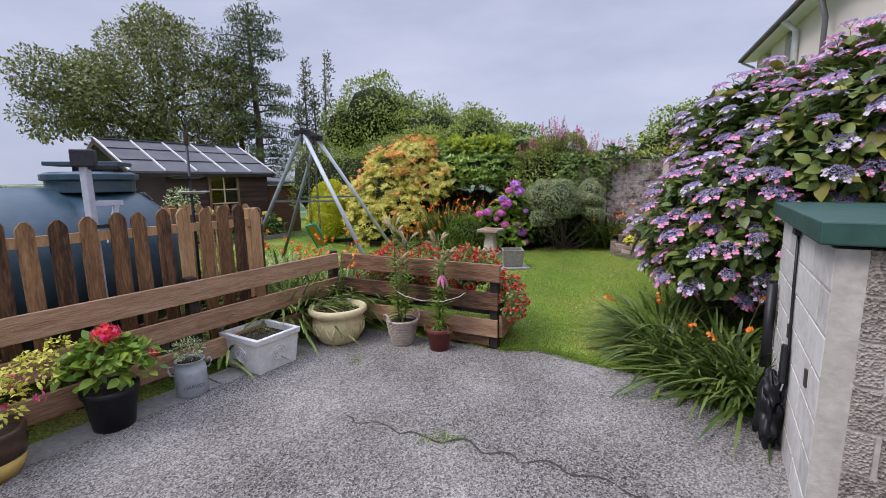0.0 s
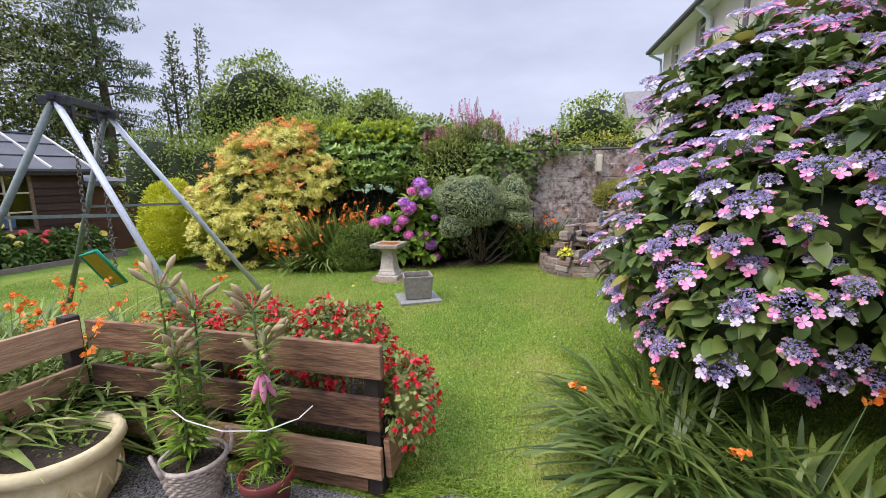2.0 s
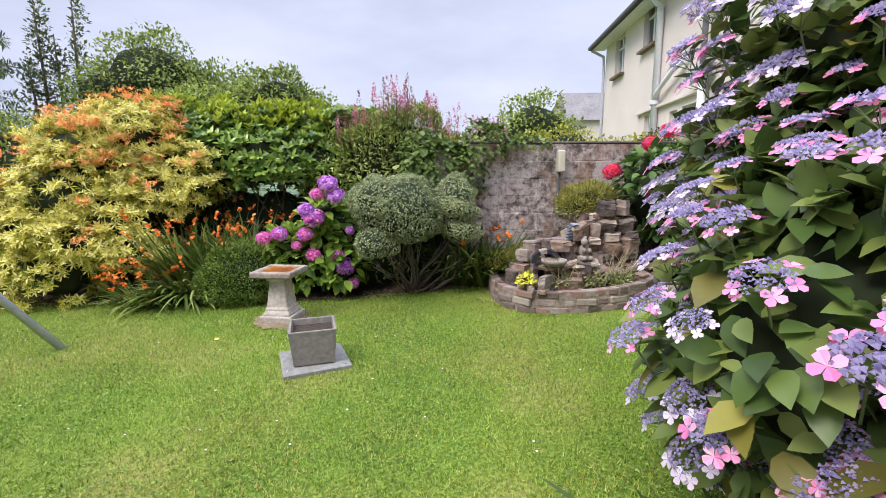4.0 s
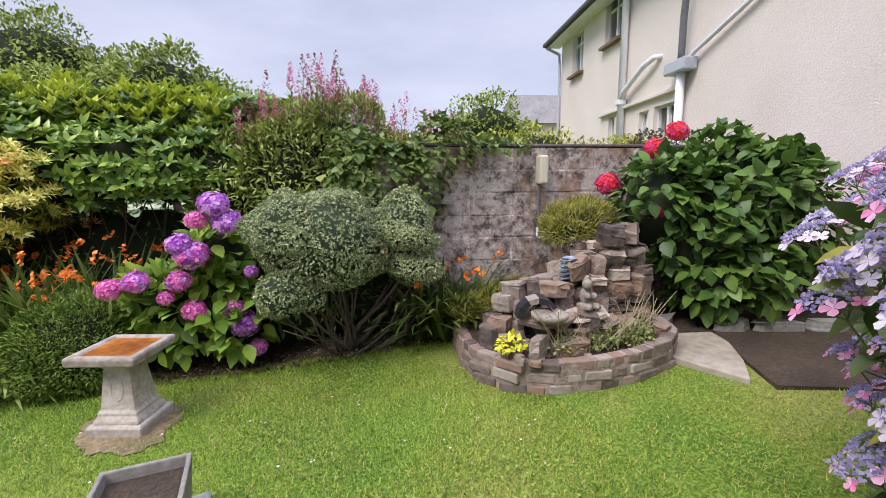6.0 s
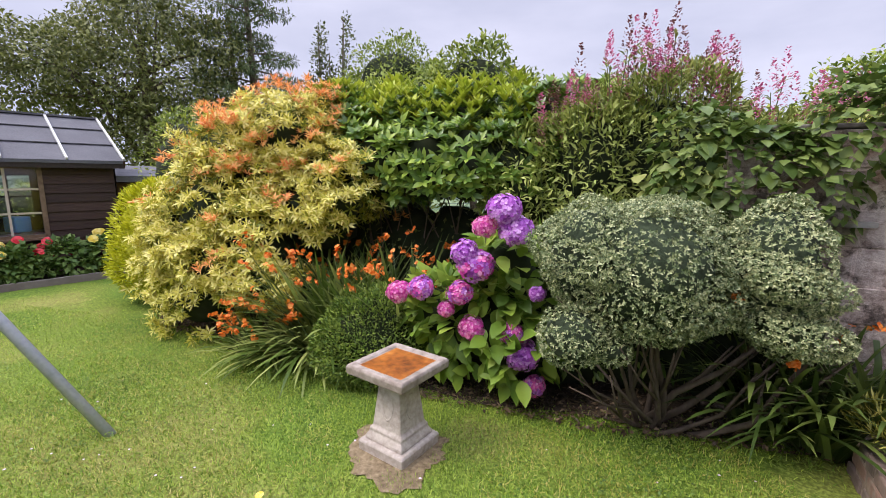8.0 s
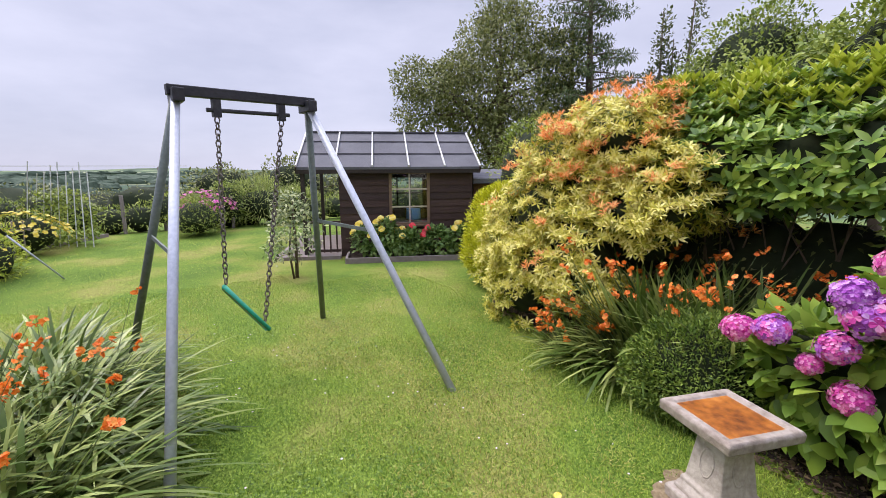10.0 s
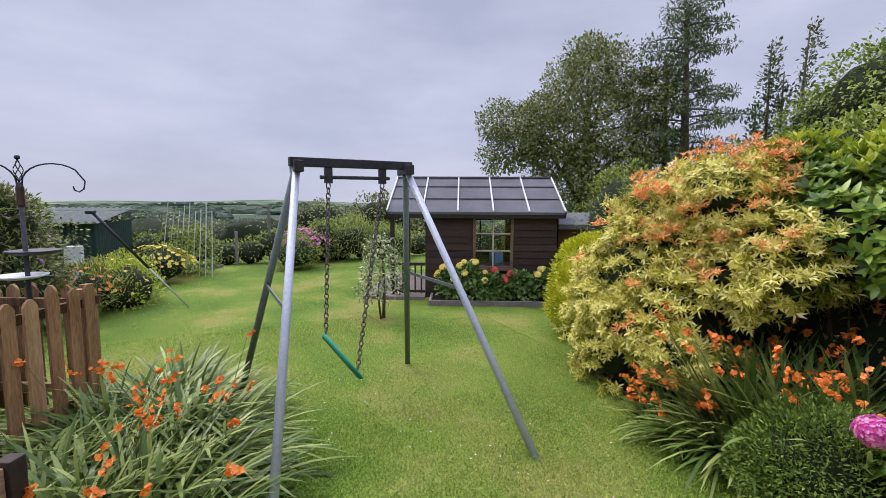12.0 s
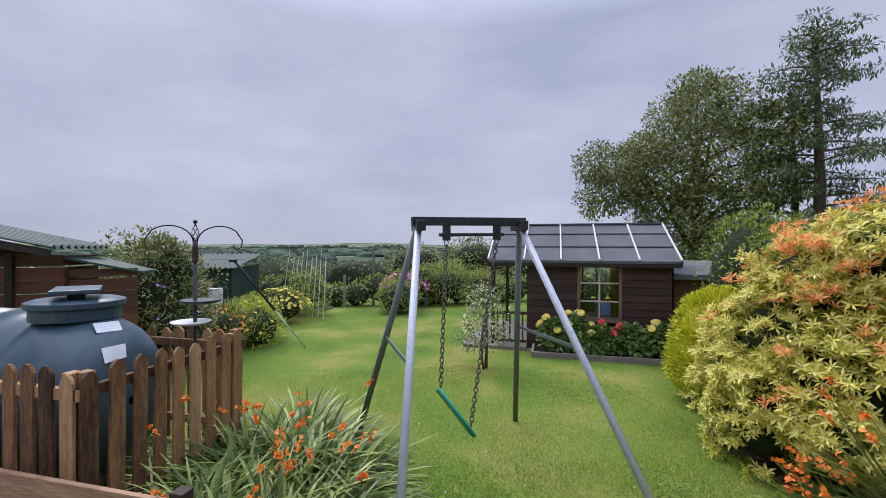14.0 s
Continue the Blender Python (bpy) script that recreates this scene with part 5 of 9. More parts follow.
# roof of two felted slopes, with battens
for name, b0, b1 in (("front", 0.0, HALF), ("rear", 2 * HALF, HALF)):
    m = Mesh()
    p = [S(0, b0, EAVEZ), S(ROOFL, b0, EAVEZ), S(ROOFL, b1, RIDGEZ), S(0, b1, RIDGEZ)]
    if b0 > HALF:
        p = p[::-1]
    m.add(p + [q - Vector((0, 0, 0.05)) for q in p], [(0, 1, 2, 3), (7, 6, 5, 4), (1, 0, 4, 5), (3, 2, 6, 7), (0, 3, 7, 4), (2, 1, 5, 6)])
    part("roof_slope", m, M_FELT, shed)
for q in (0.34, 0.70):
    part("felt_lap", Mesh().beam(S(0.02, HALF * q, EAVEZ + (RIDGEZ - EAVEZ) * q + 0.012), S(ROOFL - 0.02, HALF * q, EAVEZ + (RIDGEZ - EAVEZ) * q + 0.012), 0.05, 0.012), M_FELT, shed)
for k in (0.0, 0.73, 1.46, 2.19, 2.92, ROOFL):
    part("batten", Mesh().beam(S(k, 0.0, EAVEZ + 0.018), S(k, HALF, RIDGEZ + 0.018), 0.04, 0.03, up=SU), M_BATTEN, shed)
part("ridge_cap", Mesh().beam(S(0, HALF, RIDGEZ + 0.015), S(ROOFL, HALF, RIDGEZ + 0.015), 0.10, 0.03), M_FELT, shed)
part("fascia", Mesh().beam(S(0, 0.02, EAVEZ - 0.07), S(ROOFL, 0.02, EAVEZ - 0.07), 0.025, 0.11), M_POSTDARK, shed)
for s0, s1 in ((0.0, HALF), (2 * HALF, HALF)):
    part("bargeboard", Mesh().beam(S(ROOFL, s0, EAVEZ - 0.06), S(ROOFL, s1, RIDGEZ - 0.06), 0.03, 0.12), M_SHED, shed)
    part("bargeboard", Mesh().beam(S(0, s0, EAVEZ - 0.06), S(0, s1, RIDGEZ - 0.06), 0.03, 0.12), M_SHED, shed)
# porch
part("deck", Mesh().prism([tuple(S(k, b, 0)[:2]) for k, b in ((WL, -0.15), (4.15, -0.15), (4.15, 2.9), (WL, 2.9))], SG - 0.02, SG + 0.07), M_DECK, shed, "grey weathered deck boards")
for b in (0.10, 2.9):
    part("porch_post", Mesh().beam(S(ROOFL - 0.1, b, SG + 0.05), S(ROOFL - 0.1, b, EAVEZ - 0.02), 0.08, 0.08, up=SU), M_POSTDARK, shed)
part("porch_beam", Mesh().beam(S(WL, 0.10, EAVEZ - 0.08), S(ROOFL, 0.10, EAVEZ - 0.08), 0.05, 0.10), M_SHED, shed)
part("handrail", Mesh().beam(S(WL, 0.10, SG + 0.72), S(ROOFL - 0.1, 0.10, SG + 0.72), 0.05, 0.06), M_SHED, shed)
part("bottom_rail", Mesh().beam(S(WL, 0.10, SG + 0.14), S(ROOFL - 0.1, 0.10, SG + 0.14), 0.04, 0.05), M_SHED, shed)
for q in range(5):
    part("baluster", Mesh().beam(S(WL + 0.08 + 0.13 * q, 0.10, SG + 0.1), S(WL + 0.08 + 0.13 * q, 0.10, SG + 0.72), 0.045, 0.03, up=SU), M_SHED, shed)
crate = thing("blue_box", "light blue plastic box inside the summerhouse", "box", S(1.5, 0.6, SG + 0.75))
part("crate_body", Mesh().box(Matrix.Translation(S(1.35, 0.55, SG + 0.70)), 0.26, 0.22, 0.24), ramp_mat("sky_blue_plastic", [(0.3, (0.12, 0.30, 0.62)), (0.7, (0.22, 0.42, 0.72))], rough=0.4, bump=0), crate, bevel=0.02)
shelf = thing("shed_bench", "plain timber bench under the window", "bench", S(1.4, 0.55, SG))
part("bench_top", Mesh().beam(S(0.5, 0.55, SG + 0.68), S(2.4, 0.55, SG + 0.68), 0.5, 0.035), M_DECK, shelf)
for k in (0.6, 2.3):
    part("leg", Mesh().beam(S(k, 0.55, SG + 0.05), S(k, 0.55, SG + 0.66), 0.06, 0.3, up=SU), M_DECK, shelf)
leanto = thing("lean_to", "low dark brown lean-to shed with felt roof", "shed", S(-0.6, 1, SG))
part("wall", Mesh().prism([tuple(S(k, b, 0)[:2]) for k, b in ((0.12, 0.35), (-1.15, 0.35), (-1.15, 2.6), (0.12, 2.6))], SG - 0.1, 1.72), M_BROWNBOARD, leanto)
part("roof", Mesh().add([S(0.1, 0.2, 1.74), S(-1.3, 0.2, 1.74), S(-1.3, 2.7, 1.95), S(0.1, 2.7, 1.95), S(0.1, 0.2, 1.84), S(-1.3, 0.2, 1.84), S(-1.3, 2.7, 2.05), S(0.1, 2.7, 2.05)], [(3, 2, 1, 0), (4, 5, 6, 7), (0, 1, 5, 4), (1, 2, 6, 5), (2, 3, 7, 6), (3, 0, 4, 7)]), M_FELT, leanto)
# timber-edged bed in front
bed = thing("edged_flower_bed", "narrow flower bed edged with worn timber", "flower bed", S(1.5, -0.4, SG))
bp4 = [S(2.72, 0.1, 0), S(2.72, -0.62, 0), S(-0.05, -0.62, 0), S(-0.05, 0.1, 0)]
part("soil", Mesh().prism([tuple(p[:2]) for p in bp4], 0.1, 0.33), M_SOIL, bed)
for a, b in ((0, 1), (1, 2), (2, 3)):
    part("edging", Mesh().beam(bp4[a] + Vector((0, 0, 0.31)), bp4[b] + Vector((0, 0, 0.31)), 0.05, 0.14), M_DECK, bed, bevel=0.006)

# ---------------------------------------------------------------- swing
swing = thing("garden_swing", "steel tube garden swing frame with a plastic seat", "swing", (-2.4, 6.3, 0.27))
AN, AF = Vector((-2.42, 5.78, 2.55)), Vector((-2.57, 6.78, 2.57))
LEGS = [(AN, (-3.38, 5.27, 0.25), M_OLDTUBE), (AN, (-1.22, 5.42, 0.22), M_STEEL), (AF, (-3.56, 7.17, 0.26), M_OLDTUBE), (AF, (-1.19, 7.36, 0.26), M_STEEL)]
for top, foot, mt in LEGS:
    top, foot = Vector(top), Vector(foot)
    part("leg", Mesh().tube([top + (foot - top) * 0.01, foot - Vector((0, 0, 0.05))], 0.031, 14), mt, swing, smooth=True)
bd = (AF - AN).normalized()
part("top_beam", Mesh().beam(AN - bd * 0.06 + Vector((0, 0, 0.02)), AF + bd * 0.06 + Vector((0, 0, 0.02)), 0.06, 0.075), M_BLACKMETAL, swing, bevel=0.006)
for top in (AN, AF):
    c = Vector(top)
    x = Vector((1, 0.05, 0))
    part("head_bracket", Mesh().beam(c - x * 0.12 + Vector((0, 0, -0.02)), c + x * 0.12 + Vector((0, 0, -0.02)), 0.075, 0.09), M_BLACKMETAL, swing, bevel=0.006)
for (top, f1, _), (_, f2, _) in ((LEGS[0], LEGS[1]), (LEGS[2], LEGS[3])):
    a, b = Vector(top).lerp(Vector(f1), 0.46), Vector(top).lerp(Vector(f2), 0.46)
    part("cross_bar", Mesh().beam(a, b, 0.012, 0.03), M_OLDTUBE, swing)
h1, h2 = AN.lerp(AF, 0.26) - Vector((0, 0, 0.10)), AN.lerp(AF, 0.76) - Vector((0, 0, 0.10))
part("hanger_bar", Mesh().tube([h1 - bd * 0.07, h2 + bd * 0.07], 0.016, 8), M_BLACKMETAL, swing)
for h in (h1, h2):
    part("hanger", Mesh().beam(h + Vector((0, 0, 0.1)), h - Vector((0, 0, 0.05)), 0.045, 0.06, up=bd), M_BLACKMETAL, swing)


def chain(owner, a, b):
    """Links of a chain, each turned against the next."""
    a, b = Vector(a), Vector(b)
    n = int((b - a).length / 0.042)
    d = (b - a).normalized()
    s = d.cross(Vector((0.6, 0.8, 0))).normalized()
    t = s.cross(d)
    m = Mesh()
    for k in range(n):
        c = a + (b - a) * ((k + 0.5) / n)
        x = s if k % 2 else t
        ring = [c + d * (0.028 * math.cos(q)) + x * (0.019 * math.sin(q)) for q in [2 * math.pi * j / 8 for j in range(9)]]
        m.tube(ring, 0.0062, 5, 0, False)
    part("chain", m, M_CHAIN, owner, smooth=True)


seat_a, seat_b = Vector((-2.45, 5.99, 1.06)), Vector((-2.39, 6.25, 0.71))
chain(swing, h1 - Vector((0, 0, 0.05)), seat_a + Vector((0, 0, 0.05)))
chain(swing, h2 - Vector((0, 0, 0.05)), seat_b + Vector((0, 0, 0.05)))
sd = (seat_b - seat_a).normalized()
sx = Vector((0.95, -0.1, 0.3)).normalized()
part("seat", Mesh().beam(seat_a - sd * 0.02, seat_b + sd * 0.02, 0.16, 0.022, up=sd.cross(sx)), M_YELLOWPL, swing, "yellow plastic seat", bevel=0.008)
part("seat_rim", Mesh().tube([seat_a + sx * 0.085 - sd * 0.03, seat_b + sx * 0.085 + sd * 0.03, seat_b - sx * 0.085 + sd * 0.03, seat_a - sx * 0.085 - sd * 0.03, seat_a + sx * 0.085 - sd * 0.03], 0.018, 8), M_GREENPL, swing, "green plastic rim", smooth=True)

# ---------------------------------------------------------------- bird bath and square tub
bath = thing("bird_bath", "pale cast-stone bird bath on a square pedestal", "bird bath", (0.553, 7.68, 0.28))
bc, bt = Vector((0.553, 7.68, 0.285)), 0.39
part("plinth", Mesh().lathe(bc, [(0.24, -0.03), (0.245, 0.05), (0.235, 0.065)], 4, turn=bt), M_STONEWARE, bath, bevel=0.008)
part("pedestal", Mesh().lathe(bc, [(0.205, 0.065), (0.20, 0.085), (0.175, 0.115), (0.178, 0.13), (0.155, 0.15), (0.115, 0.41), (0.135, 0.425), (0.15, 0.445)], 4, turn=bt), M_STONEWARE, bath, bevel=0.006)
for k in range(4):
    a = bt + math.pi / 4 + k * math.pi / 2
    o, w = Vector((math.cos(a), math.sin(a), 0)), Vector((-math.sin(a), math.cos(a), 0))
    ring = []
    for j in range(13):
        q = 2 * math.pi * j / 12
        z = 0.28 + 0.075 * math.sin(q)
        ring.append(bc + o * (0.106 * (1 - (z - 0.15) * 0.99)) + w * (0.04 * math.cos(q)) + Vector((0, 0, z)))
    part("relief_panel", Mesh().tube(ring, 0.007, 5, 0, False), M_STONEWARE, bath, smooth=True)
basin = Mesh()
R1 = 0.30
basin.lathe(bc, [(0.16, 0.445), (0.24, 0.465), (R1, 0.478), (R1 + 0.004, 0.52), (R1 - 0.01, 0.535), (R1 - 0.06, 0.535), (R1 - 0.075, 0.522)], 4, turn=bt)
part("basin", basin, ramp_mat("weathered_basin_stone", [(0.2, (0.10, 0.08, 0.06)), (0.42, (0.25, 0.205, 0.165)), (0.6, (0.37, 0.32, 0.27)), (0.85, (0.52, 0.47, 0.41))], scale=24, detail=9, rough=0.95, bump=0.8, big=5), bath, "square stone basin", bevel=0.006)
part("water", Mesh().lathe(bc, [(R1 - 0.075, 0.520), (R1 - 0.074, 0.5235)], 4, turn=bt), M_RUSTWATER, bath, "rust-stained basin bottom")
wr = []
for k in range(60):
    a = 2 * math.pi * k / 60
    w = 0.31 + 0.16 * noise.noise(Vector((math.cos(a) * 1.4, math.sin(a) * 1.4, 3.0))) + 0.07 * noise.noise(Vector((math.cos(a) * 6, math.sin(a) * 6, 1.0)))
    wr.append((bc.x + w * math.cos(a), bc.y - 0.04 + w * 0.9 * math.sin(a)))
worn = part("worn_patch", Mesh().add([(x, y, float(ground_z(x, y)) + 0.008) for x, y in wr], [tuple(range(60))]), ramp_mat("dry_earth", [(0.3, (0.09, 0.065, 0.035)), (0.48, (0.22, 0.165, 0.095)), (0.7, (0.38, 0.30, 0.19))], scale=40, rough=1.0, bump=0.8))
structure(worn, "bare dry earth worn round the bird bath", "earth")
tub = thing("square_tub", "grey square stone planter tub on a slab", "planter", (0.88, 6.42, 0.26))
tcn = Vector((0.885, 6.43, float(ground_z(0.885, 6.43)) + 0.012))
tt = math.pi / 4 + 0.02
part("slab", Mesh().lathe(tcn, [(0.355, -0.06), (0.355, 0.010), (0.34, 0.016)], 4, turn=tt + 0.12), M_CONC, tub, "pale paving slab")
part("tub_body", Mesh().lathe(tcn, [(0.215, 0.022), (0.245, 0.26), (0.252, 0.30), (0.222, 0.30), (0.212, 0.24)], 4, turn=tt), M_TUB, tub, bevel=0.006)
part("soil", Mesh().lathe(tcn, [(0.215, 0.235), (0.214, 0.25)], 4, turn=tt), M_SOIL, tub)

# ---------------------------------------------------------------- pots on the patio


def pot_with(name, label, at, profile, mat, soil_r, soil_z, seg=32, cat="plant pot"):
    p = thing(name, label, cat, at)
    part("pot_body", Mesh().lathe(at, profile, seg), mat, p, smooth=seg > 8)
    if soil_r:
        part("soil", Mesh().lump((at[0], at[1], at[2] + soil_z), (soil_r, soil_r, 0.022), 0.1, 6, 18), M_SOIL, p, smooth=True)
    return p


cream = pot_with("bowl_planter", "large round cream bowl planter with leaf relief", (-1.30, 3.66, 0), [(0.19, 0), (0.22, 0.02), (0.275, 0.13), (0.285, 0.24), (0.27, 0.30), (0.30, 0.315), (0.325, 0.345), (0.32, 0.385), (0.29, 0.40), (0.262, 0.385), (0.25, 0.32)], M_CREAMPOT, 0.25, 0.33, 40, "planter")
for k in range(12):
    a0 = k * math.pi / 6
    for sgn in (-1, 1):
        pts = []
        for j in range(6):
            t = j / 5
            a, z = a0 + sgn * 0.22 * t, 0.07 + 0.17 * t * (1 if sgn > 0 else 0.8)
            r = float(np.interp(z, [0.02, 0.13, 0.24, 0.30], [0.22, 0.275, 0.285, 0.27])) + 0.003
            pts.append((-1.30 + r * math.cos(a), 3.66 + r * math.sin(a), z))
        part("leaf_relief", Mesh().tube(pts, [0.004, 0.011, 0.013, 0.012, 0.009, 0.003], 5), M_CREAMPOT, cream, smooth=True)
leaves_on("seedling_growth", [(-1.25, 3.68, 0.36, 0.12, 0.12, 0.04)], 90, 0.035, 0.02, L_BOX, cream)

tr_o = Vector((-1.745, 2.70, 0))
tr_x, tr_y = Vector((0.44, 0.90, 0)).normalized(), Vector((-0.90, 0.44, 0)).normalized()
trough = thing("stone_trough", "white square planter trough with moulded relief", "planter", tr_o + tr_x * 0.21 + tr_y * 0.24)


def TR(a, b, z, grow=0.0):
    k = (z / 0.34) * 0.03 + grow
    return tr_o + tr_x * (-k + a * (0.42 + 2 * k)) + tr_y * (-k + b * (0.48 + 2 * k)) + Vector((0, 0, z))


m = Mesh()
rings = [(0.0, 0.0), (0.29, 0.0), (0.29, 0.012), (0.345, 0.014), (0.345, -0.03), (0.27, -0.035)]
for z, g in rings:
    m.v += [tuple(TR(a, b, z, g)) for a, b in ((0, 0), (1, 0), (1, 1), (0, 1))]
for i in range(len(rings) - 1):
    for k in range(4):
        m.f.append((i * 4 + k, i * 4 + (k + 1) % 4, i * 4 + 4 + (k + 1) % 4, i * 4 + 4 + k)), m.s.append(0)
m.f += [(3, 2, 1, 0), (20, 21, 22, 23)]
m.s += [0, 0]
part("trough_body", m, M_TROUGH, trough, bevel=0.007)
part("soil", Mesh().add([TR(a, b, 0.285, -0.035) for a, b in ((0, 0), (1, 0), (1, 1), (0, 1))], [(0, 1, 2, 3)]), M_SOIL, trough)
for f, (a0, b0) in (((1, 0), (0.5, 0)), ((0, 1), (0, 0.5))):
    for s in (1.0, 0.6, 0.25):
        ring = []
        for j in range(13):
            q = 2 * math.pi * j / 12
            a, b, z = a0, b0, 0.16 + 0.075 * s * math.sin(q)
            d = 0.16 * s * math.cos(q)
            ring.append(TR(a + (d if f[0] else -0.004), b + (d if f[1] else -0.004), z, 0.002))
        part("relief_ring", Mesh().tube(ring, 0.006, 5, 0, False), M_TROUGH, trough, smooth=True)
leaves_on("seedling_growth", [(*(TR(0.5, 0.5, 0.31)), 0.1, 0.1, 0.03)], 40, 0.04, 0.015, L_STRAP, trough)

black = pot_with("black_pot", "black plastic pot with red dahlia in bloom", (-2.43, 1.85, 0), [(0.13, 0), (0.165, 0.26), (0.182, 0.27), (0.182, 0.31), (0.165, 0.31), (0.16, 0.26)], M_BLACKPOT, 0.155, 0.27)
dl = [(-2.43, 1.85, 0.47, 0.22, 0.22, 0.20), (-2.36, 1.95, 0.42, 0.2, 0.18, 0.16), (-2.52, 1.78, 0.42, 0.18, 0.17, 0.15)]
leaves_on("foliage", dl, 330, 0.085, 0.055, L_HYDLIGHT, black, fine=True, low=-0.3, spread=0.5)
heads(black, [mophead(0.085, F_RED, F_CERISE, 60)], [((-2.40, 1.84, 0.70), (0.3, -0.4, 1))], (1, 1), "full red flower")
heads(black, [mophead(0.04, F_RED, F_CERISE, 30)], [((-2.18, 1.98, 0.50), (0.6, -0.5, 0.4)), ((-2.55, 1.93, 0.62), (0, 0, 1))], (0.9, 1.1))

churn = pot_with("milk_churn_planter", "grey tin milk churn planter lettered in dark paint", (-2.17, 2.36, 0), [(0.115, 0), (0.122, 0.01), (0.122, 0.20), (0.118, 0.235), (0.10, 0.26), (0.10, 0.285), (0.118, 0.30), (0.11, 0.305), (0.095, 0.28)], M_ZINC, 0.095, 0.28)
for s in (-1, 1):
    w = Vector((0.66, 0.75, 0)) * s
    c = Vector((-2.17, 2.36, 0))
    part("handle", Mesh().tube([c + w * 0.118 + Vector((0, 0, 0.26)), c + w * 0.155 + Vector((0, 0, 0.275)), c + w * 0.165 + Vector((0, 0, 0.24)), c + w * 0.15 + Vector((0, 0, 0.20)), c + w * 0.12 + Vector((0, 0, 0.19))], 0.009, 7), M_ZINC, churn, smooth=True)
txt = bpy.data.curves.new("lettering", "FONT")
txt.body, txt.size, txt.align_x, txt.extrude = "MARKET", 0.042, "CENTER", 0.001
txt.materials.append(M_DARKPIPE)
lett = new("lettering", txt)
hang(lett, churn)
fw = Vector((0.68, -0.73, 0)).normalized()
lett.matrix_basis = Matrix.Translation(Vector((-2.17, 2.36, 0.085)) + fw * 0.126) @ Matrix.Rotation(math.atan2(fw.x, -fw.y), 4, "Z") @ Matrix.Rotation(radians(90), 4, "X")
leaves_on("foliage", [(-2.17, 2.36, 0.36, 0.13, 0.13, 0.10)], 420, 0.045, 0.010, L_HEBE, churn, low=-0.2, spread=0.6)

ypot = pot_with("two_tone_pot", "ochre and brown glazed pot with trailing fuchsia", (-2.70, 1.25, 0), [(0.12, 0), (0.155, 0.06), (0.17, 0.13)], M_YPOT, 0, 0)
part("glazed_top", Mesh().lathe((-2.70, 1.25, 0.13), [(0.171, 0), (0.178, 0.08), (0.17, 0.13), (0.185, 0.15), (0.185, 0.18), (0.16, 0.18), (0.15, 0.12)], 32), M_BROWNGLAZE, ypot, "dark brown glazed rim", smooth=True)
part("soil", Mesh().lump((-2.70, 1.25, 0.27), (0.15, 0.15, 0.02), 0.1, 6, 16), M_SOIL, ypot)
leaves_on("foliage", [(-2.70, 1.25, 0.46, 0.21, 0.21, 0.18), (-2.52, 1.42, 0.60, 0.12, 0.12, 0.14), (-2.44, 1.52, 0.72, 0.07, 0.08, 0.07)], 800, 0.035, 0.022, L_YFUCHSIA, ypot, spread=0.7, low=-0.5)
p, o = lump_points([(-2.60, 1.28, 0.46, 0.24, 0.24, 0.16)], 16)
specks("blossoms", p, o, 0.022, F_CERISE, ypot)


def wicker(at, r0, r1, h):
    b = thing("wicker_basket", "whitewashed wicker basket with two loop handles", "basket", at)
    rows, cols = 13, 20
    for i in range(rows):
        z = 0.02 + h * i / (rows - 1)
        r = r0 + (r1 - r0) * i / (rows - 1)
        ring = []
        for j in range(cols * 2 + 1):
            a = 2 * math.pi * j / (cols * 2)
            q = r + 0.006 * (1 if (j + i) % 2 else -1)
            ring.append((at[0] + q * math.cos(a), at[1] + q * math.sin(a), at[2] + z))
        part("woven_strand", Mesh().tube(ring, h / rows * 0.55, 5, 0, False), M_WICKER, b, smooth=True)
    for j in range(cols):
        a = 2 * math.pi * j / cols
        part("stake", Mesh().tube([(at[0] + r0 * math.cos(a), at[1] + r0 * math.sin(a), at[2]), (at[0] + r1 * math.cos(a), at[1] + r1 * math.sin(a), at[2] + h + 0.03)], 0.006, 5), M_WICKER, b)
    part("rim", Mesh().tube([(at[0] + r1 * math.cos(2 * math.pi * j / 24), at[1] + r1 * math.sin(2 * math.pi * j / 24), at[2] + h + 0.03) for j in range(25)], 0.014, 7, 0, False), M_WICKER, b, smooth=True)
    for s in (-1, 1):
        w = Vector((0.8, 0.6, 0)) * s
        t = Vector((-0.6, 0.8, 0))
        c = Vector(at)
        pts = [c + w * r1 + t * (0.075 * math.cos(q)) + Vector((0, 0, h + 0.02 + 0.095 * math.sin(q))) + w * 0.03 * math.sin(q) for q in [math.pi * k / 8 for k in range(9)]]
        part("handle", Mesh().tube(pts, 0.011, 6), M_WICKER, b, smooth=True)
    part("soil", Mesh().lump((at[0], at[1], at[2] + h - 0.01), (r1 * 0.95, r1 * 0.95, 0.02), 0.1, 6, 16), M_SOIL, b)
    return b


basket = wicker((-0.56, 3.58, 0), 0.115, 0.165, 0.24)
redpot = pot_with("red_pot", "dark red plastic plant pot with a lily", (-0.14, 3.43, 0), [(0.10, 0), (0.125, 0.18), (0.14, 0.19), (0.143, 0.235), (0.13, 0.24), (0.122, 0.2)], M_REDPOT, 0.12, 0.20)


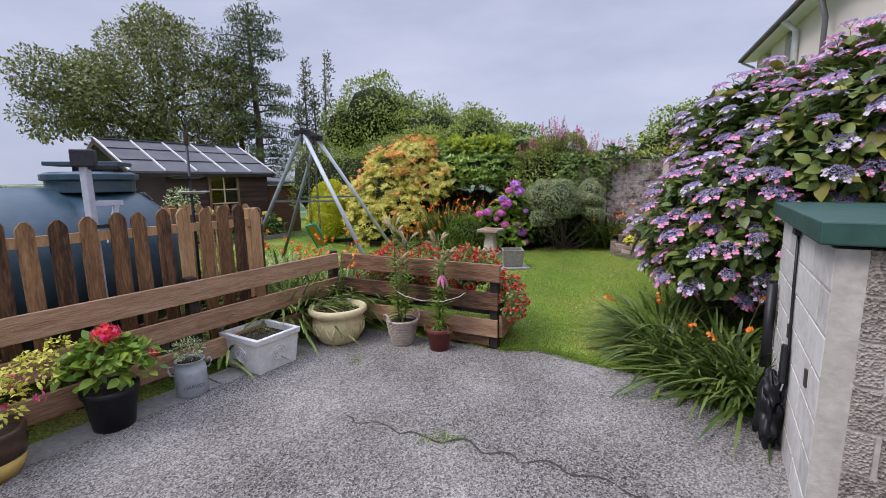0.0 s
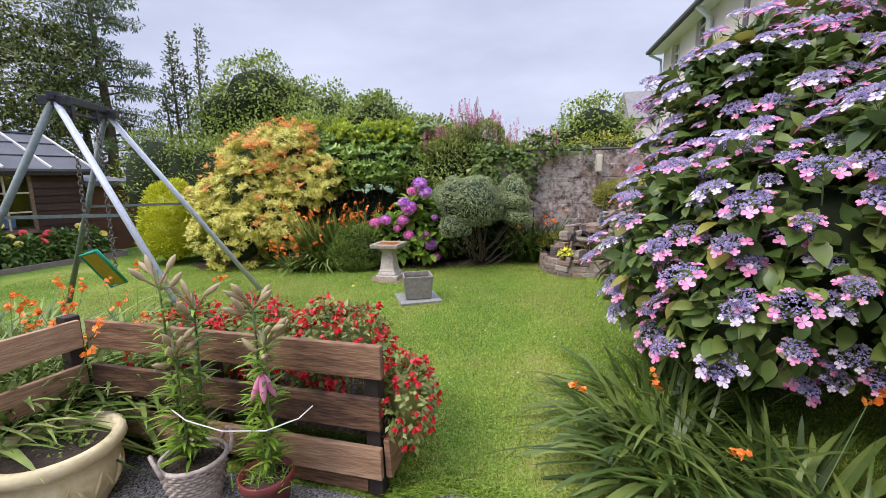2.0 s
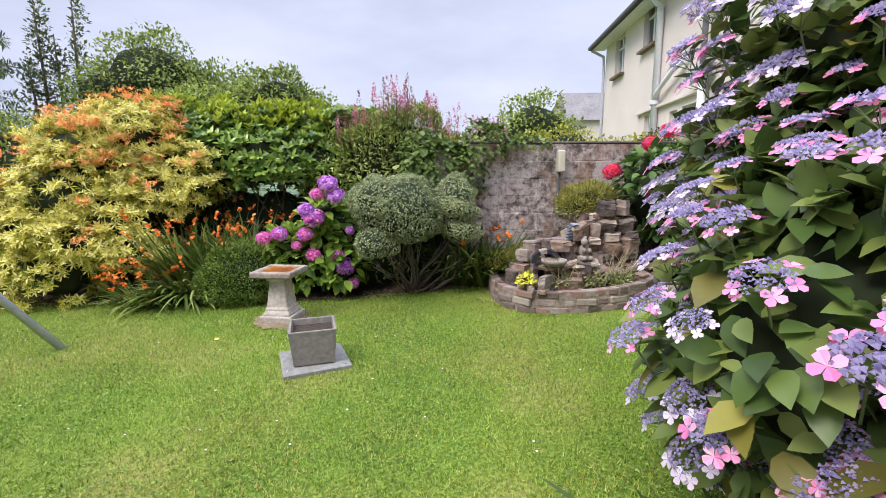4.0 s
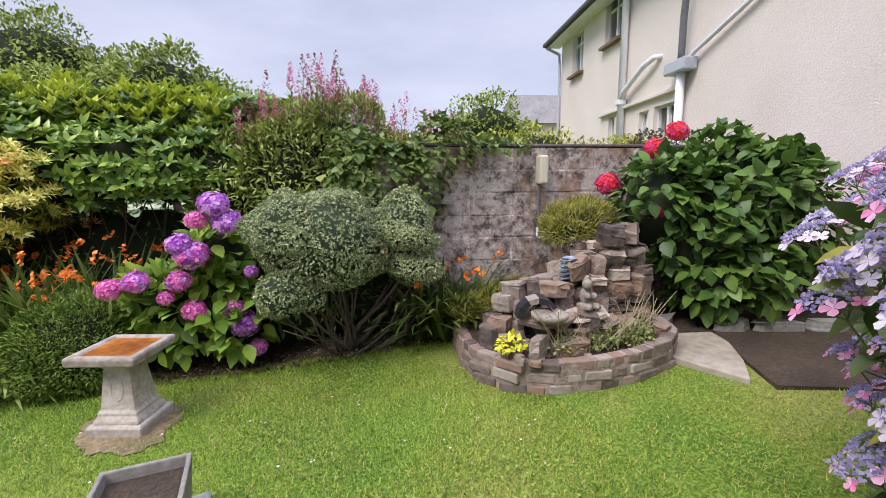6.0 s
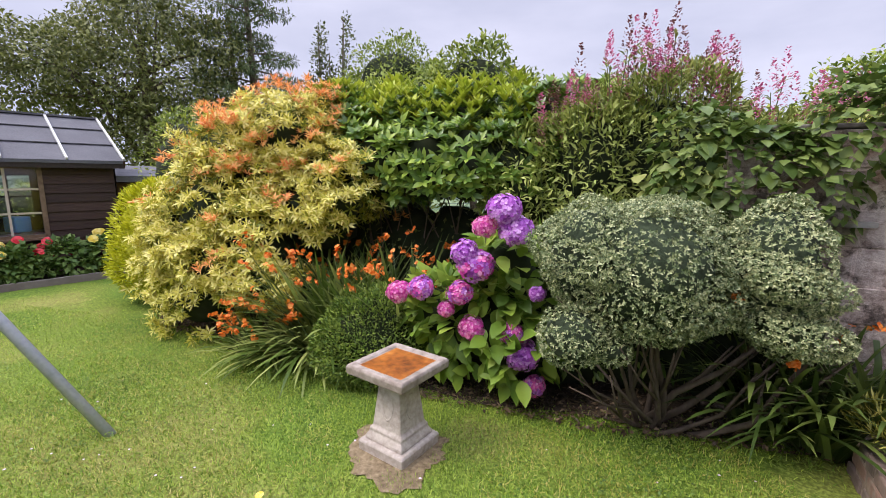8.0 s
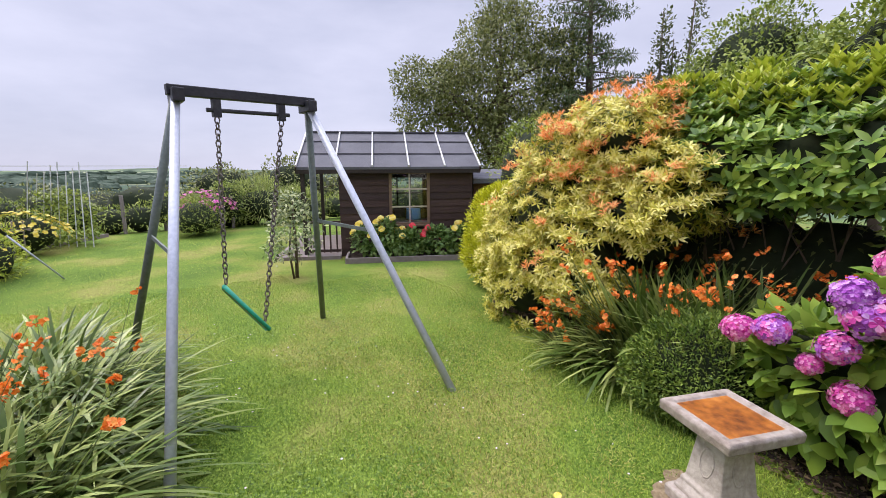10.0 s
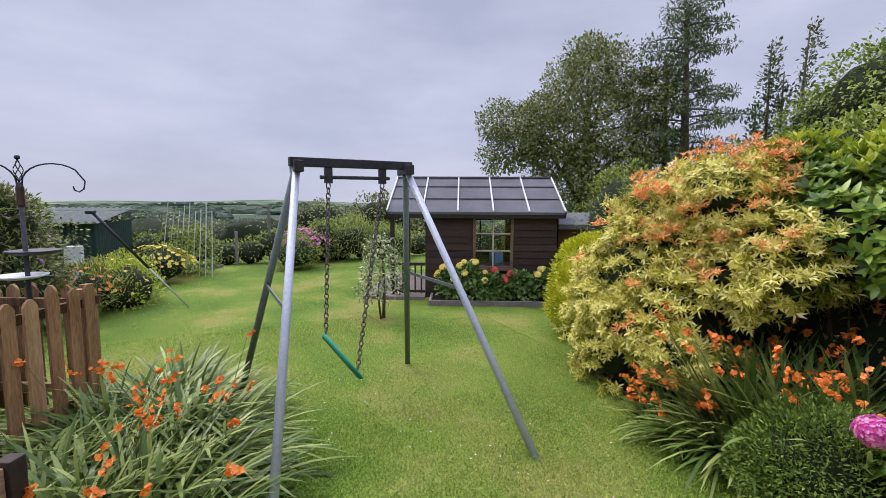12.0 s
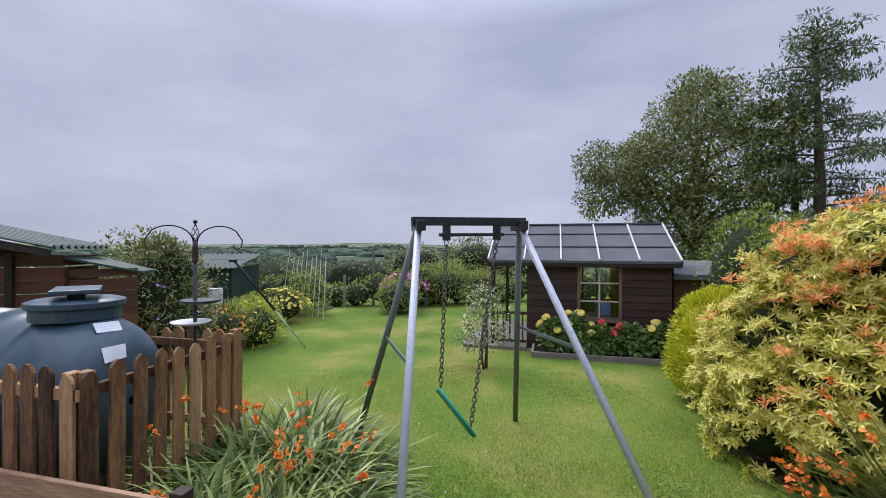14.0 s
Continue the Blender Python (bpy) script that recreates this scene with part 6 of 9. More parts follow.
def lily(at, height, stalks, flower=False):
    l = thing("lily", "tall lily with narrow leaves and closed buds", "lily", at, group="lilies in pots")
    for dx, dy, hh in stalks:
        top = Vector((at[0] + dx * 2.2, at[1] + dy * 2.2, at[2] + hh))
        foot = Vector((at[0] + dx, at[1] + dy, at[2]))
        part("stalk", Mesh().tube([foot, foot.lerp(top, 0.5) + Vector((dx * 0.3, dy * 0.3, 0)), top], [0.008, 0.007, 0.005], 6), M_STEM, l, smooth=True)
        n = int(hh * 135)
        t = rng.uniform(0.05, 0.92, n)
        base = np.array(foot)[None] + np.array(top - foot)[None] * t[:, None]
        a = rng.uniform(0, 6.28, n)
        way = np.stack([np.cos(a), np.sin(a), rng.uniform(0.25, 0.9, n)], 1)
        part("leaves", leaf_mesh("leaves", base, way, np.tile([0, 0, 1.0], (n, 1)), rng.uniform(0.10, 0.17, n) * (1.15 - 0.5 * t), 0.02, L_HYDLIGHT, True, 0.35), None, l)
        for k in range(7):
            q = random.uniform(0, 6.28)
            b0 = top + Vector((math.cos(q), math.sin(q), 0)) * 0.05 - Vector((0, 0, random.uniform(0, 0.14)))
            w = Vector((math.cos(q) * 0.7, math.sin(q) * 0.7, random.uniform(0.2, 1.2))).normalized()
            s = random.uniform(0.075, 0.115)
            part("bud", Mesh().tube([top - Vector((0, 0, 0.1)), b0, b0 + w * s * 0.3, b0 + w * s * 0.7, b0 + w * s], [0.003, 0.007, 0.017, 0.015, 0.004], 7), F_BUD, l, smooth=True)
    if flower:
        c = Vector((at[0] + 0.04, at[1] - 0.05, at[2] + 0.62))
        for k in range(5):
            q = k * 1.25
            w = Vector((math.cos(q) * 0.45, math.sin(q) * 0.45, -1)).normalized()
            part("petal", Mesh().tube([c, c + w * 0.05, c + w * 0.11, c + w * 0.15], [0.004, 0.018, 0.016, 0.003], 6), F_PINK, l, "drooping pink petal", smooth=True)
    return l


lily((-0.56, 3.58, 0.23), 1.1, [(-0.03, 0.0, 1.1), (0.03, 0.03, 0.95), (0.0, -0.03, 0.75)])
lily((-0.14, 3.43, 0.2), 1.0, [(0.0, 0.02, 1.02), (0.03, -0.02, 0.85)], True)
tuft = np.array([[-0.14 + 0.06 * a, 3.43 + 0.06 * b, 0.22] for a, b in rng.normal(size=(90, 2))])
part("sprouts", blade_mesh("sprouts", tuft, np.array([0, 0, 0.8]) + rng.normal(size=(90, 3)) * 0.5, rng.uniform(0.05, 0.13, 90), 0.008, 0.4, L_HYDLIGHT), None, redpot)
twine = thing("twine", "white twine tied round the lily stalks", "twine", (-0.3, 3.4, 0.6))
part("cord", Mesh().tube([(-0.62, 3.5, 0.62), (-0.5, 3.42, 0.575), (-0.3, 3.34, 0.545), (-0.08, 3.29, 0.555), (0.08, 3.30, 0.60), (0.14, 3.36, 0.63)], 0.0032, 6), M_STRING, twine, smooth=True)

# ---------------------------------------------------------------- fuchsia in the planter
fu_l = []
for k in range(9):
    c = PC + FU * (0.35 + 0.175 * k) + FN * 0.36
    fu_l.append((c.x, c.y, 0.60 + 0.10 * math.sin(k * 1.9) + 0.012 * k, 0.24, 0.24, 0.26))
fu_l += [(0.62, 3.62, 0.48, 0.16, 0.26, 0.26), (0.66, 3.85, 0.42, 0.15, 0.2, 0.2)]
fuchsia = thing("fuchsia", "red-flowered fuchsia spilling from the timber planter", "fuchsia", (0.0, 3.9, 0.36))
inner(fu_l, fuchsia, 0.55, L_FUCHSIA)
leaves_on("foliage", fu_l, 6500, 0.045, 0.027, L_FUCHSIA, fuchsia, spread=0.7, fine=False)
p, o = lump_points(fu_l, 900, 0.05)
p = p + o * 0.02
way = o * 0.4 + np.array([0, 0, -1.0])
part("blossoms", leaf_mesh("blossoms", np.repeat(p, 5, 0), np.repeat(way, 5, 0) + rng.normal(size=(len(p) * 5, 3)) * 0.6, rng.normal(size=(len(p) * 5, 3)), 0.040, 0.021, F_RED), None, fuchsia, "hanging red blossoms")


# ---------------------------------------------------------------- strap-leaved clumps
def montbretia(label, centres, leaves, length, flowers, droop=0.45, lean=(0, 0), name="montbretia_clump", mat=None, rise=(0.45, 1.3)):
    c0 = centres[0]
    cl = thing(name, label, "montbretia", (c0[0], c0[1], c0[2]))
    cs = np.array(centres, float)
    pick = rng.integers(0, len(cs), leaves)
    a, q = rng.uniform(0, 6.283, leaves), np.sqrt(rng.uniform(0, 1, leaves))
    base = cs[pick, :3] + np.stack([np.cos(a) * q * cs[pick, 3], np.sin(a) * q * cs[pick, 3], np.zeros(leaves)], 1)
    way = np.stack([np.cos(a) * (0.25 + 0.6 * q) + lean[0], np.sin(a) * (0.25 + 0.6 * q) + lean[1], rng.uniform(*rise, leaves)], 1) + rng.normal(size=(leaves, 3)) * 0.2
    way[:, 2] = np.maximum(way[:, 2], 0.25)
    ln = length * rng.uniform(0.55, 1.15, leaves)
    part("leaves", blade_mesh("leaves", base, way, ln, rng.uniform(0.02, 0.045, leaves), droop * rng.uniform(0.6, 1.5, leaves), mat or L_STRAP, 6), None, cl)
    if flowers:
        m, fp, fw_ = Mesh(), [], []
        for _ in range(flowers):
            k = random.randrange(len(cs))
            t, r = random.uniform(0, 6.28), random.uniform(0, cs[k, 3])
            b0 = Vector((cs[k, 0] + r * math.cos(t), cs[k, 1] + r * math.sin(t), cs[k, 2]))
            out = Vector((math.cos(t) * 0.5 + lean[0], math.sin(t) * 0.5 + lean[1], 1.0)).normalized()
            tip = b0 + out * length * random.uniform(0.6, 0.98)
            end = tip + Vector((out.x * 0.10 + random.uniform(-0.03, 0.03), out.y * 0.10 + random.uniform(-0.03, 0.03), random.uniform(0.0, 0.09)))
            m.tube([b0, b0.lerp(tip, 0.6), tip, end], [0.003, 0.003, 0.002, 0.0015], 4, 0, False)
            for j in range(9):
                c = tip.lerp(end, j / 6) + Vector((random.uniform(-1, 1), random.uniform(-1, 1), random.uniform(-1, 1))) * 0.016
                fp.append(c), fw_.append(Vector((random.uniform(-1, 1), random.uniform(-1, 1), random.uniform(-0.2, 1))) + out * 0.3)
        tagged(part("stalk_growth", m, M_STEM, cl), kind="stuff")
        specks("blossoms", fp, fw_, 0.019, F_ORANGE, cl, 5, "orange blossoms")
    return cl


montbretia("arching montbretia with orange flowers at the patio edge", [(2.35, 2.85, 0.02, 0.34), (2.1, 3.3, 0.03, 0.32), (2.3, 3.75, 0.08, 0.3), (2.45, 2.5, 0.0, 0.22)], 760, 0.76, 7, 0.42, (-0.24, -0.10), mat=L_STRAPDARK)
montbretia("wild montbretia with orange flowers beside the picket fence", [(-2.15, 4.3, 0.14, 0.35), (-2.7, 4.55, 0.22, 0.4), (-1.75, 4.75, 0.15, 0.35), (-3.1, 4.75, 0.25, 0.3), (-2.0, 3.95, 0.15, 0.25), (-2.9, 4.35, 0.2, 0.3), (-2.4, 4.9, 0.2, 0.35), (-1.45, 4.75, 0.14, 0.25)], 2300, 0.98, 26, 0.45, (0.15, 0.05))
montbretia("montbretia foliage growing behind the planks", [(-1.85, 3.85, 0.1, 0.25), (-1.45, 4.5, 0.12, 0.25), (-2.25, 3.0, 0.05, 0.18)], 220, 0.62, 0, 0.55, (0.15, -0.1))
montbretia("montbretia with orange flowers crowding the picket fence", [(-1.78, 4.2, 0.12, 0.24), (-1.62, 4.5, 0.14, 0.24), (-2.0, 4.35, 0.14, 0.22)], 520, 0.98, 16, 0.45, (0.22, 0.05), rise=(0.8, 1.8))
montbretia("upright montbretia clump with orange flowers in the border", [(-0.32, 9.02, 0.3, 0.24), (0.12, 9.06, 0.3, 0.24), (-0.62, 8.98, 0.3, 0.2)], 900, 1.22, 56, 0.30, (0.0, -0.06), rise=(1.2, 2.6))
montbretia("arching dark strap leaves in front of the pieris", [(-0.66, 8.72, 0.3, 0.16), (-0.5, 8.68, 0.3, 0.14)], 330, 0.78, 8, 0.5, (-0.12, -0.16), rise=(0.8, 1.9))
montbretia("montbretia with dense orange flowers under the pieris", [(-1.05, 8.62, 0.3, 0.2)], 130, 0.5, 30, 0.4, (0, -0.15), rise=(0.8, 1.6))
montbretia("dark strap leaves with orange flowers beside the wall", [(2.95, 8.2, 0.36, 0.22), (2.75, 8.32, 0.36, 0.2), (3.2, 8.1, 0.4, 0.15)], 480, 1.08, 9, 0.4, (0, -0.06), rise=(1.1, 2.4), mat=L_STRAPDARK)
montbretia("tall leafy stems in the shade behind the border", [(0.3, 9.2, 0.3, 0.35), (0.75, 9.25, 0.3, 0.3), (-0.2, 9.4, 0.3, 0.3)], 260, 1.0, 20, 0.3, (0, -0.05), rise=(0.9, 1.6))


# ---------------------------------------------------------------- great lacecap hydrangea
hy_l = [(3.75, 4.15, 1.45, 1.15, 1.1, 1.25), (3.2, 3.5, 1.25, 0.78, 0.72, 0.85), (4.0, 3.2, 1.75, 1.0, 0.95, 1.15), (3.5, 4.3, 2.0, 0.8, 0.75, 0.85), (2.78, 3.98, 1.15, 0.62, 0.6, 0.68), (3.75, 2.9, 2.1, 0.75, 0.6, 0.7), (4.1, 2.4, 2.25, 0.85, 0.6, 0.7), (2.62, 3.45, 0.95, 0.38, 0.38, 0.40), (3.15, 2.95, 1.9, 0.4, 0.35, 0.4)]
lace = thing("lacecap_hydrangea", "huge lacecap hydrangea with lilac and pink flowers", "hydrangea", (3.4, 4.0, 0.1))
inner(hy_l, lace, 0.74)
stems(lace, (3.2, 3.9, 0.0), [(2.6, 3.4, 0.8), (2.9, 3.6, 0.9), (3.4, 3.5, 1.0), (2.5, 4.1, 0.8), (3.7, 4.4, 1.0), (2.9, 4.5, 1.0), (3.9, 2.9, 1.6)], 0.03, 0.012)
leaves_on("foliage", hy_l, 15000, 0.125, 0.076, L_HYD, lace, droop=0.3, spread=0.9, depth=0.12, fine=True, curl=0.22)
leaves_on("yellowing_leaves", hy_l, 420, 0.15, 0.10, leaf_mat("yellowed_leaf", (0.10, 0.09, 0.02), (0.22, 0.20, 0.04), (0.30, 0.32, 0.08)), lace, droop=0.6, spread=0.4, depth=0.03, fine=True, curl=0.3)
p, o = lump_points(hy_l, 2100, 0.02, -0.75)
sel = [i for i in range(len(p)) if p[i][0] < 4.3 and o[i][0] < 0.45]
lace_meshes = [lacecap(0.095, F_PINK), lacecap(0.115, F_PINK), lacecap(0.105, F_WHITE), lacecap(0.085, F_PINK), lacecap(0.11, F_WHITE)]
chosen = []
for i in sel:
    if all((p[i][0] - p[j][0]) ** 2 + (p[i][1] - p[j][1]) ** 2 + (p[i][2] - p[j][2]) ** 2 > 0.128 ** 2 for j in chosen):
        chosen.append(i)
spots = [(Vector(p[i] + o[i] * 0.10 + np.array([0, 0, 0.03])), Vector(o[i] * 0.55 + np.array([-0.05, 0, 0.85]))) for i in chosen]
spots.sort(key=lambda s: s[0].x + 0.4 * s[0].z)
heads(lace, lace_meshes, spots[:300], (0.55, 1.15))
far_meshes = [lacecap(0.095, F_PINK, 64, 1.5), lacecap(0.115, F_PINK, 70, 1.5), lacecap(0.105, F_WHITE, 66, 1.5)]
joined_heads("upper_flower_growth", lace, far_meshes, spots[300:], (0.55, 1.15))

# ---------------------------------------------------------------- border shrubs
pieris_l = [(-1.55, 9.65, 1.30, 1.20, 0.95, 1.10), (-2.15, 9.35, 0.95, 0.70, 0.62, 0.72), (-0.95, 9.5, 1.45, 0.66, 0.62, 0.62), (-1.5, 9.65, 1.95, 0.85, 0.7, 0.62), (-1.9, 9.2, 1.5, 0.6, 0.55, 0.6), (-1.35, 9.1, 1.15, 0.55, 0.5, 0.6), (-2.0, 9.0, 0.62, 0.5, 0.4, 0.36)]
for k in range(70):
    a, h = k * 2.4, 0.5 + 2.0 * ((k * 0.618) % 1.0)
    w = math.sqrt(max(0.15, 1 - ((h - 1.25) / 1.42) ** 2))
    pieris_l.append((-1.55 + 1.08 * w * math.cos(a), 9.6 + 0.80 * w * math.sin(a), h, 0.24 + 0.05 * (k % 3), 0.24, 0.17 + 0.04 * (k % 2)))
pieris_l += [(-0.85, 9.85, 1.75, 0.5, 0.5, 0.45), (-1.0, 9.5, 2.0, 0.4, 0.4, 0.35), (-0.68, 9.35, 1.88, 0.40, 0.38, 0.32), (-0.52, 9.22, 1.62, 0.28, 0.3, 0.2), (-0.88, 9.15, 1.6, 0.3, 0.3, 0.24), (-1.25, 9.4, 2.28, 0.55, 0.5, 0.34), (-1.75, 9.3, 2.12, 0.5, 0.45, 0.32)]
pieris = thing("pieris_shrub", "variegated cream-green pieris with orange young growth", "shrub", (-1.55, 9.6, 0.28))
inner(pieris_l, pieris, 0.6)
stems(pieris, (-1.5, 9.5, 0.25), [(-0.9, 9.3, 1.0), (-0.7, 9.5, 1.1), (-1.2, 9.1, 0.9), (-2.0, 9.2, 0.8)], 0.03, 0.014)


def open_side(p, o):
    """Drops leaves under the overhang by the strap leaves; the near-black core paints shade."""
    k = ~((p[:, 0] > -0.92 + 0.12 * np.sin(p[:, 2] * 9)) & (p[:, 2] < 1.36 + 0.08 * np.sin(p[:, 0] * 11)) & (p[:, 1] < 9.9))
    return p[k], o[k]


tip_p, tip_o = open_side(*lump_points(pieris_l, 2300, 0.10))
k = rng.integers(0, len(tip_p), 9600)
p, o = tip_p[k] + rng.normal(size=(9600, 3)) * np.array([0.04, 0.04, 0.03]), tip_o[k] + rng.normal(size=(9600, 3)) * 0.35
whorls("foliage", p + tip_o[k] * 0.03, o + np.array([0.1, -0.15, 0.45]), 7, 0.074, 0.0185, L_PIERIS, pieris, "", 0.6, loose=0.45)
# Deeper whorls carry the darker, shade-tinted leaf colour.
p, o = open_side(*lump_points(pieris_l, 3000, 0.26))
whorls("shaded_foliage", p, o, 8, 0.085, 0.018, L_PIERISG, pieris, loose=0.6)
p, o = open_side(*lump_points(pieris_l, 680, 0.02, -0.2))
k = rng.uniform(size=len(p)) < np.clip((p[:, 2] - 1.35) * 0.75, 0.05, 0.8)
p, o = np.repeat(p[k], 5, 0), np.repeat(o[k], 5, 0)
p = p + rng.normal(size=p.shape) * np.array([0.05, 0.05, 0.03]) + o * 0.07 + np.array([0, 0, 0.05])
whorls("young_growth", p, o * 0.5 + np.array([0, 0, 0.9]) + rng.normal(size=p.shape) * 0.25, 9, 0.075, 0.013, L_PIERISO, pieris, "orange-pink young leaves", 0.9, loose=0.6)

con_l = [(-3.45, 9.95, 1.0, 0.52, 0.5, 0.80), (-3.45, 9.9, 0.8, 0.56, 0.52, 0.55)]
conifer = thing("golden_conifer", "rounded clipped golden-yellow conifer bush", "conifer", (-3.45, 9.95, 0.28))
inner(con_l, conifer, 0.80, L_CONIFER)
leaves_on("foliage", con_l, 7500, 0.085, 0.022, L_CONIFER, conifer, droop=-0.5, spread=0.4, depth=0.08, rough=0.04)

ball_l = [(0.05, 8.56, 0.60, 0.46, 0.44, 0.40), (-0.1, 8.54, 0.5, 0.38, 0.38, 0.32)]
ball = thing("box_ball", "low rounded clipped green box bush", "bush", (0.05, 8.62, 0.28))
inner(ball_l, ball, 0.80)
leaves_on("foliage", ball_l, 19000, 0.036, 0.012, L_BOX, ball, droop=-0.55, spread=0.55, depth=0.05, rough=0.05)

mop_l = [(0.95, 8.62, 0.72, 0.48, 0.4, 0.42), (1.1, 8.66, 1.15, 0.34, 0.3, 0.40), (0.6, 8.6, 0.85, 0.3, 0.28, 0.28), (1.2, 8.5, 0.65, 0.3, 0.3, 0.3)]
mop = thing("mophead_hydrangea", "mophead hydrangea with purple and magenta blooms", "hydrangea", (1.0, 8.6, 0.3))
inner(mop_l, mop, 0.6)
stems(mop, (1.0, 8.65, 0.28), [(0.7, 8.5, 0.8), (1.1, 8.5, 0.9), (1.15, 8.6, 1.3), (0.8, 8.6, 1.0), (1.3, 8.4, 0.7)], 0.012, 0.006, M_STEM)
leaves_on("foliage", mop_l, 900, 0.15, 0.09, L_HYDLIGHT, mop, droop=0.15, spread=0.55, depth=0.12, fine=True, curl=0.2)
mop_a, mop_b = [mophead(0.105, F_PURPLE, F_PURPLE), mophead(0.10, F_PURPLE, F_MAGENTA)], [mophead(0.095, F_MAGENTA, F_PURPLE), mophead(0.09, F_MAGENTA, F_PINK)]
for i, (x, z, s) in enumerate([(1.09, 1.68, 1.0), (1.17, 1.54, 1.0), (0.96, 1.56, 0.85), (0.83, 1.38, 0.85), (0.91, 1.29, 1.15), (0.8, 1.09, 0.9), (0.70, 0.97, 0.65), (0.35, 1.07, 0.9), (0.52, 1.11, 0.85), (0.88, 0.85, 0.95), (1.16, 0.83, 0.85), (1.24, 0.69, 1.05), (1.33, 0.47, 0.75), (1.32, 1.12, 0.5)]):
    heads(mop, mop_b if i in (2, 5, 6, 9, 10, 12, 7) else mop_a, [((x, 8.27, z), (0, -0.6, 0.9))], (s, s))

hebe_l = [(1.93, 7.98, 1.36, 0.40, 0.38, 0.42), (1.62, 8.08, 1.42, 0.28, 0.32, 0.36), (2.02, 8.05, 1.22, 0.36, 0.32, 0.26), (2.57, 8.06, 1.38, 0.25, 0.31, 0.42), (2.62, 7.98, 1.12, 0.19, 0.25, 0.20), (2.15, 8.42, 1.46, 0.48, 0.34, 0.28), (1.53, 7.85, 1.0, 0.20, 0.19, 0.18), (1.72, 7.86, 0.95, 0.13, 0.13, 0.10)]
hebe_core = list(hebe_l)
for k in range(90):
    c = hebe_core[(0, 1, 2, 3, 4, 0, 3, 5)[k % 8]]
    a, h = k * 2.4, -0.35 + 1.2 * ((k * 0.618) % 1.0)
    w = math.sqrt(max(0.05, 1 - h * h))
    hebe_l.append((c[0] + c[3] * 0.85 * w * math.cos(a), c[1] + c[4] * 0.85 * w * math.sin(a), c[2] + c[5] * 0.85 * h, 0.10 + 0.02 * (k % 3), 0.10, 0.09 + 0.02 * (k % 2)))
hebe = thing("hebe_dome", "lobed grey-green hebe on bare spreading branches", "shrub", (2.12, 8.3, 0.33))
# Solid dark green core; shade among the hebe leaves is put into its colour.
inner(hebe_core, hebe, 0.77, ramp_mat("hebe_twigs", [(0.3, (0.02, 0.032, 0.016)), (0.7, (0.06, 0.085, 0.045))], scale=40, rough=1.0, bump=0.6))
random.seed(23)
for k in range(12):
    c = hebe_core[(6, 2, 0, 2, 4, 4, 3, 1, 2, 5, 7, 4)[k]]
    f = Vector((2.10 + random.uniform(-0.12, 0.12), 8.22 + random.uniform(-0.1, 0.08), 0.28))
    t = Vector((c[0] + random.uniform(-0.16, 0.16), c[1] + random.uniform(-0.12, 0.05), c[2] - c[5] * 0.6))
    mid = f.lerp(t, 0.5) + Vector((random.uniform(-0.09, 0.09), random.uniform(-0.08, 0.04), random.uniform(-0.14, 0.0)))
    r0 = random.uniform(0.014, 0.027)
    part("branch", Mesh().tube([f, f.lerp(mid, 0.5) + Vector((random.uniform(-0.03, 0.03), 0, -0.02)), mid, mid.lerp(t, 0.5) + Vector((random.uniform(-0.04, 0.04), 0, 0)), t], [r0, r0 * 0.9, r0 * 0.75, r0 * 0.6, r0 * 0.4], 7), M_BARK, hebe, smooth=True)
    for _ in range(2):
        e = t + Vector((random.uniform(-0.25, 0.25), random.uniform(-0.2, 0.1), random.uniform(-0.12, 0.1)))
        part("twig", Mesh().tube([mid, mid.lerp(e, 0.5) + Vector((0, 0, -0.03)), e], [r0 * 0.5, r0 * 0.4, r0 * 0.2], 5), M_BARK, hebe, smooth=True)
p, o = lump_points(hebe_l, 31000, 0.05, -0.9, 0.04)
whorls("foliage", p, o * 0.9 + np.array([0, 0, 0.3]) + rng.normal(size=p.shape) * 0.45, 4, 0.0190, 0.0095, L_HEBE, hebe, "", 0.8)
# Added near-black masses with leaves paint the darkness behind the hebe.
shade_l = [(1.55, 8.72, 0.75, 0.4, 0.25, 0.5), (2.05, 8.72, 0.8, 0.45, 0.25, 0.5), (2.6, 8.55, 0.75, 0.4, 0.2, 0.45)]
shade_filler = thing("shaded_underplanting", "added dark leafy filler standing in for shade behind hebe", "undergrowth", (2.0, 8.7, 0.3))
inner(shade_l, shade_filler, 0.92)
leaves_on("foliage", shade_l, 1500, 0.09, 0.03, L_IVY, shade_filler)

# laurel and mixed hedge behind
lau_l = [(x, 9.95 + 0.1 * math.sin(x * 3), 2.10 + 0.08 * math.sin(x * 5), 0.62, 0.48, 0.60) for x in np.arange(-1.3, 2.3, 0.45)] + [(x, 9.62, 1.98, 0.5, 0.36, 0.42) for x in (-0.3, 0.2, 0.65, 1.1)]
laurel = thing("laurel_hedge", "dense glossy green laurel hedge", "hedge", (0.5, 10, 0.3))
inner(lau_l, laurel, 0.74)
p, o = lump_points(lau_l, 2500, 0.10)
whorls("foliage", p, o * 0.8 + np.array([0, -0.15, 0.55]), 5, 0.118, 0.046, L_LAUREL, laurel, "", 0.95, True)
p, o = lump_points([(x, 9.95, 2.32, 0.5, 0.4, 0.5) for x in (-0.9, -0.2, 0.4, 0.9)], 460, 0.04, 0.2)
whorls("lime_growth", p, np.tile([0, 0, 1.0], (len(p), 1)) + o * 0.3, 6, 0.13, 0.04, L_LIME, laurel, "lime-green young shoots", 1.4)
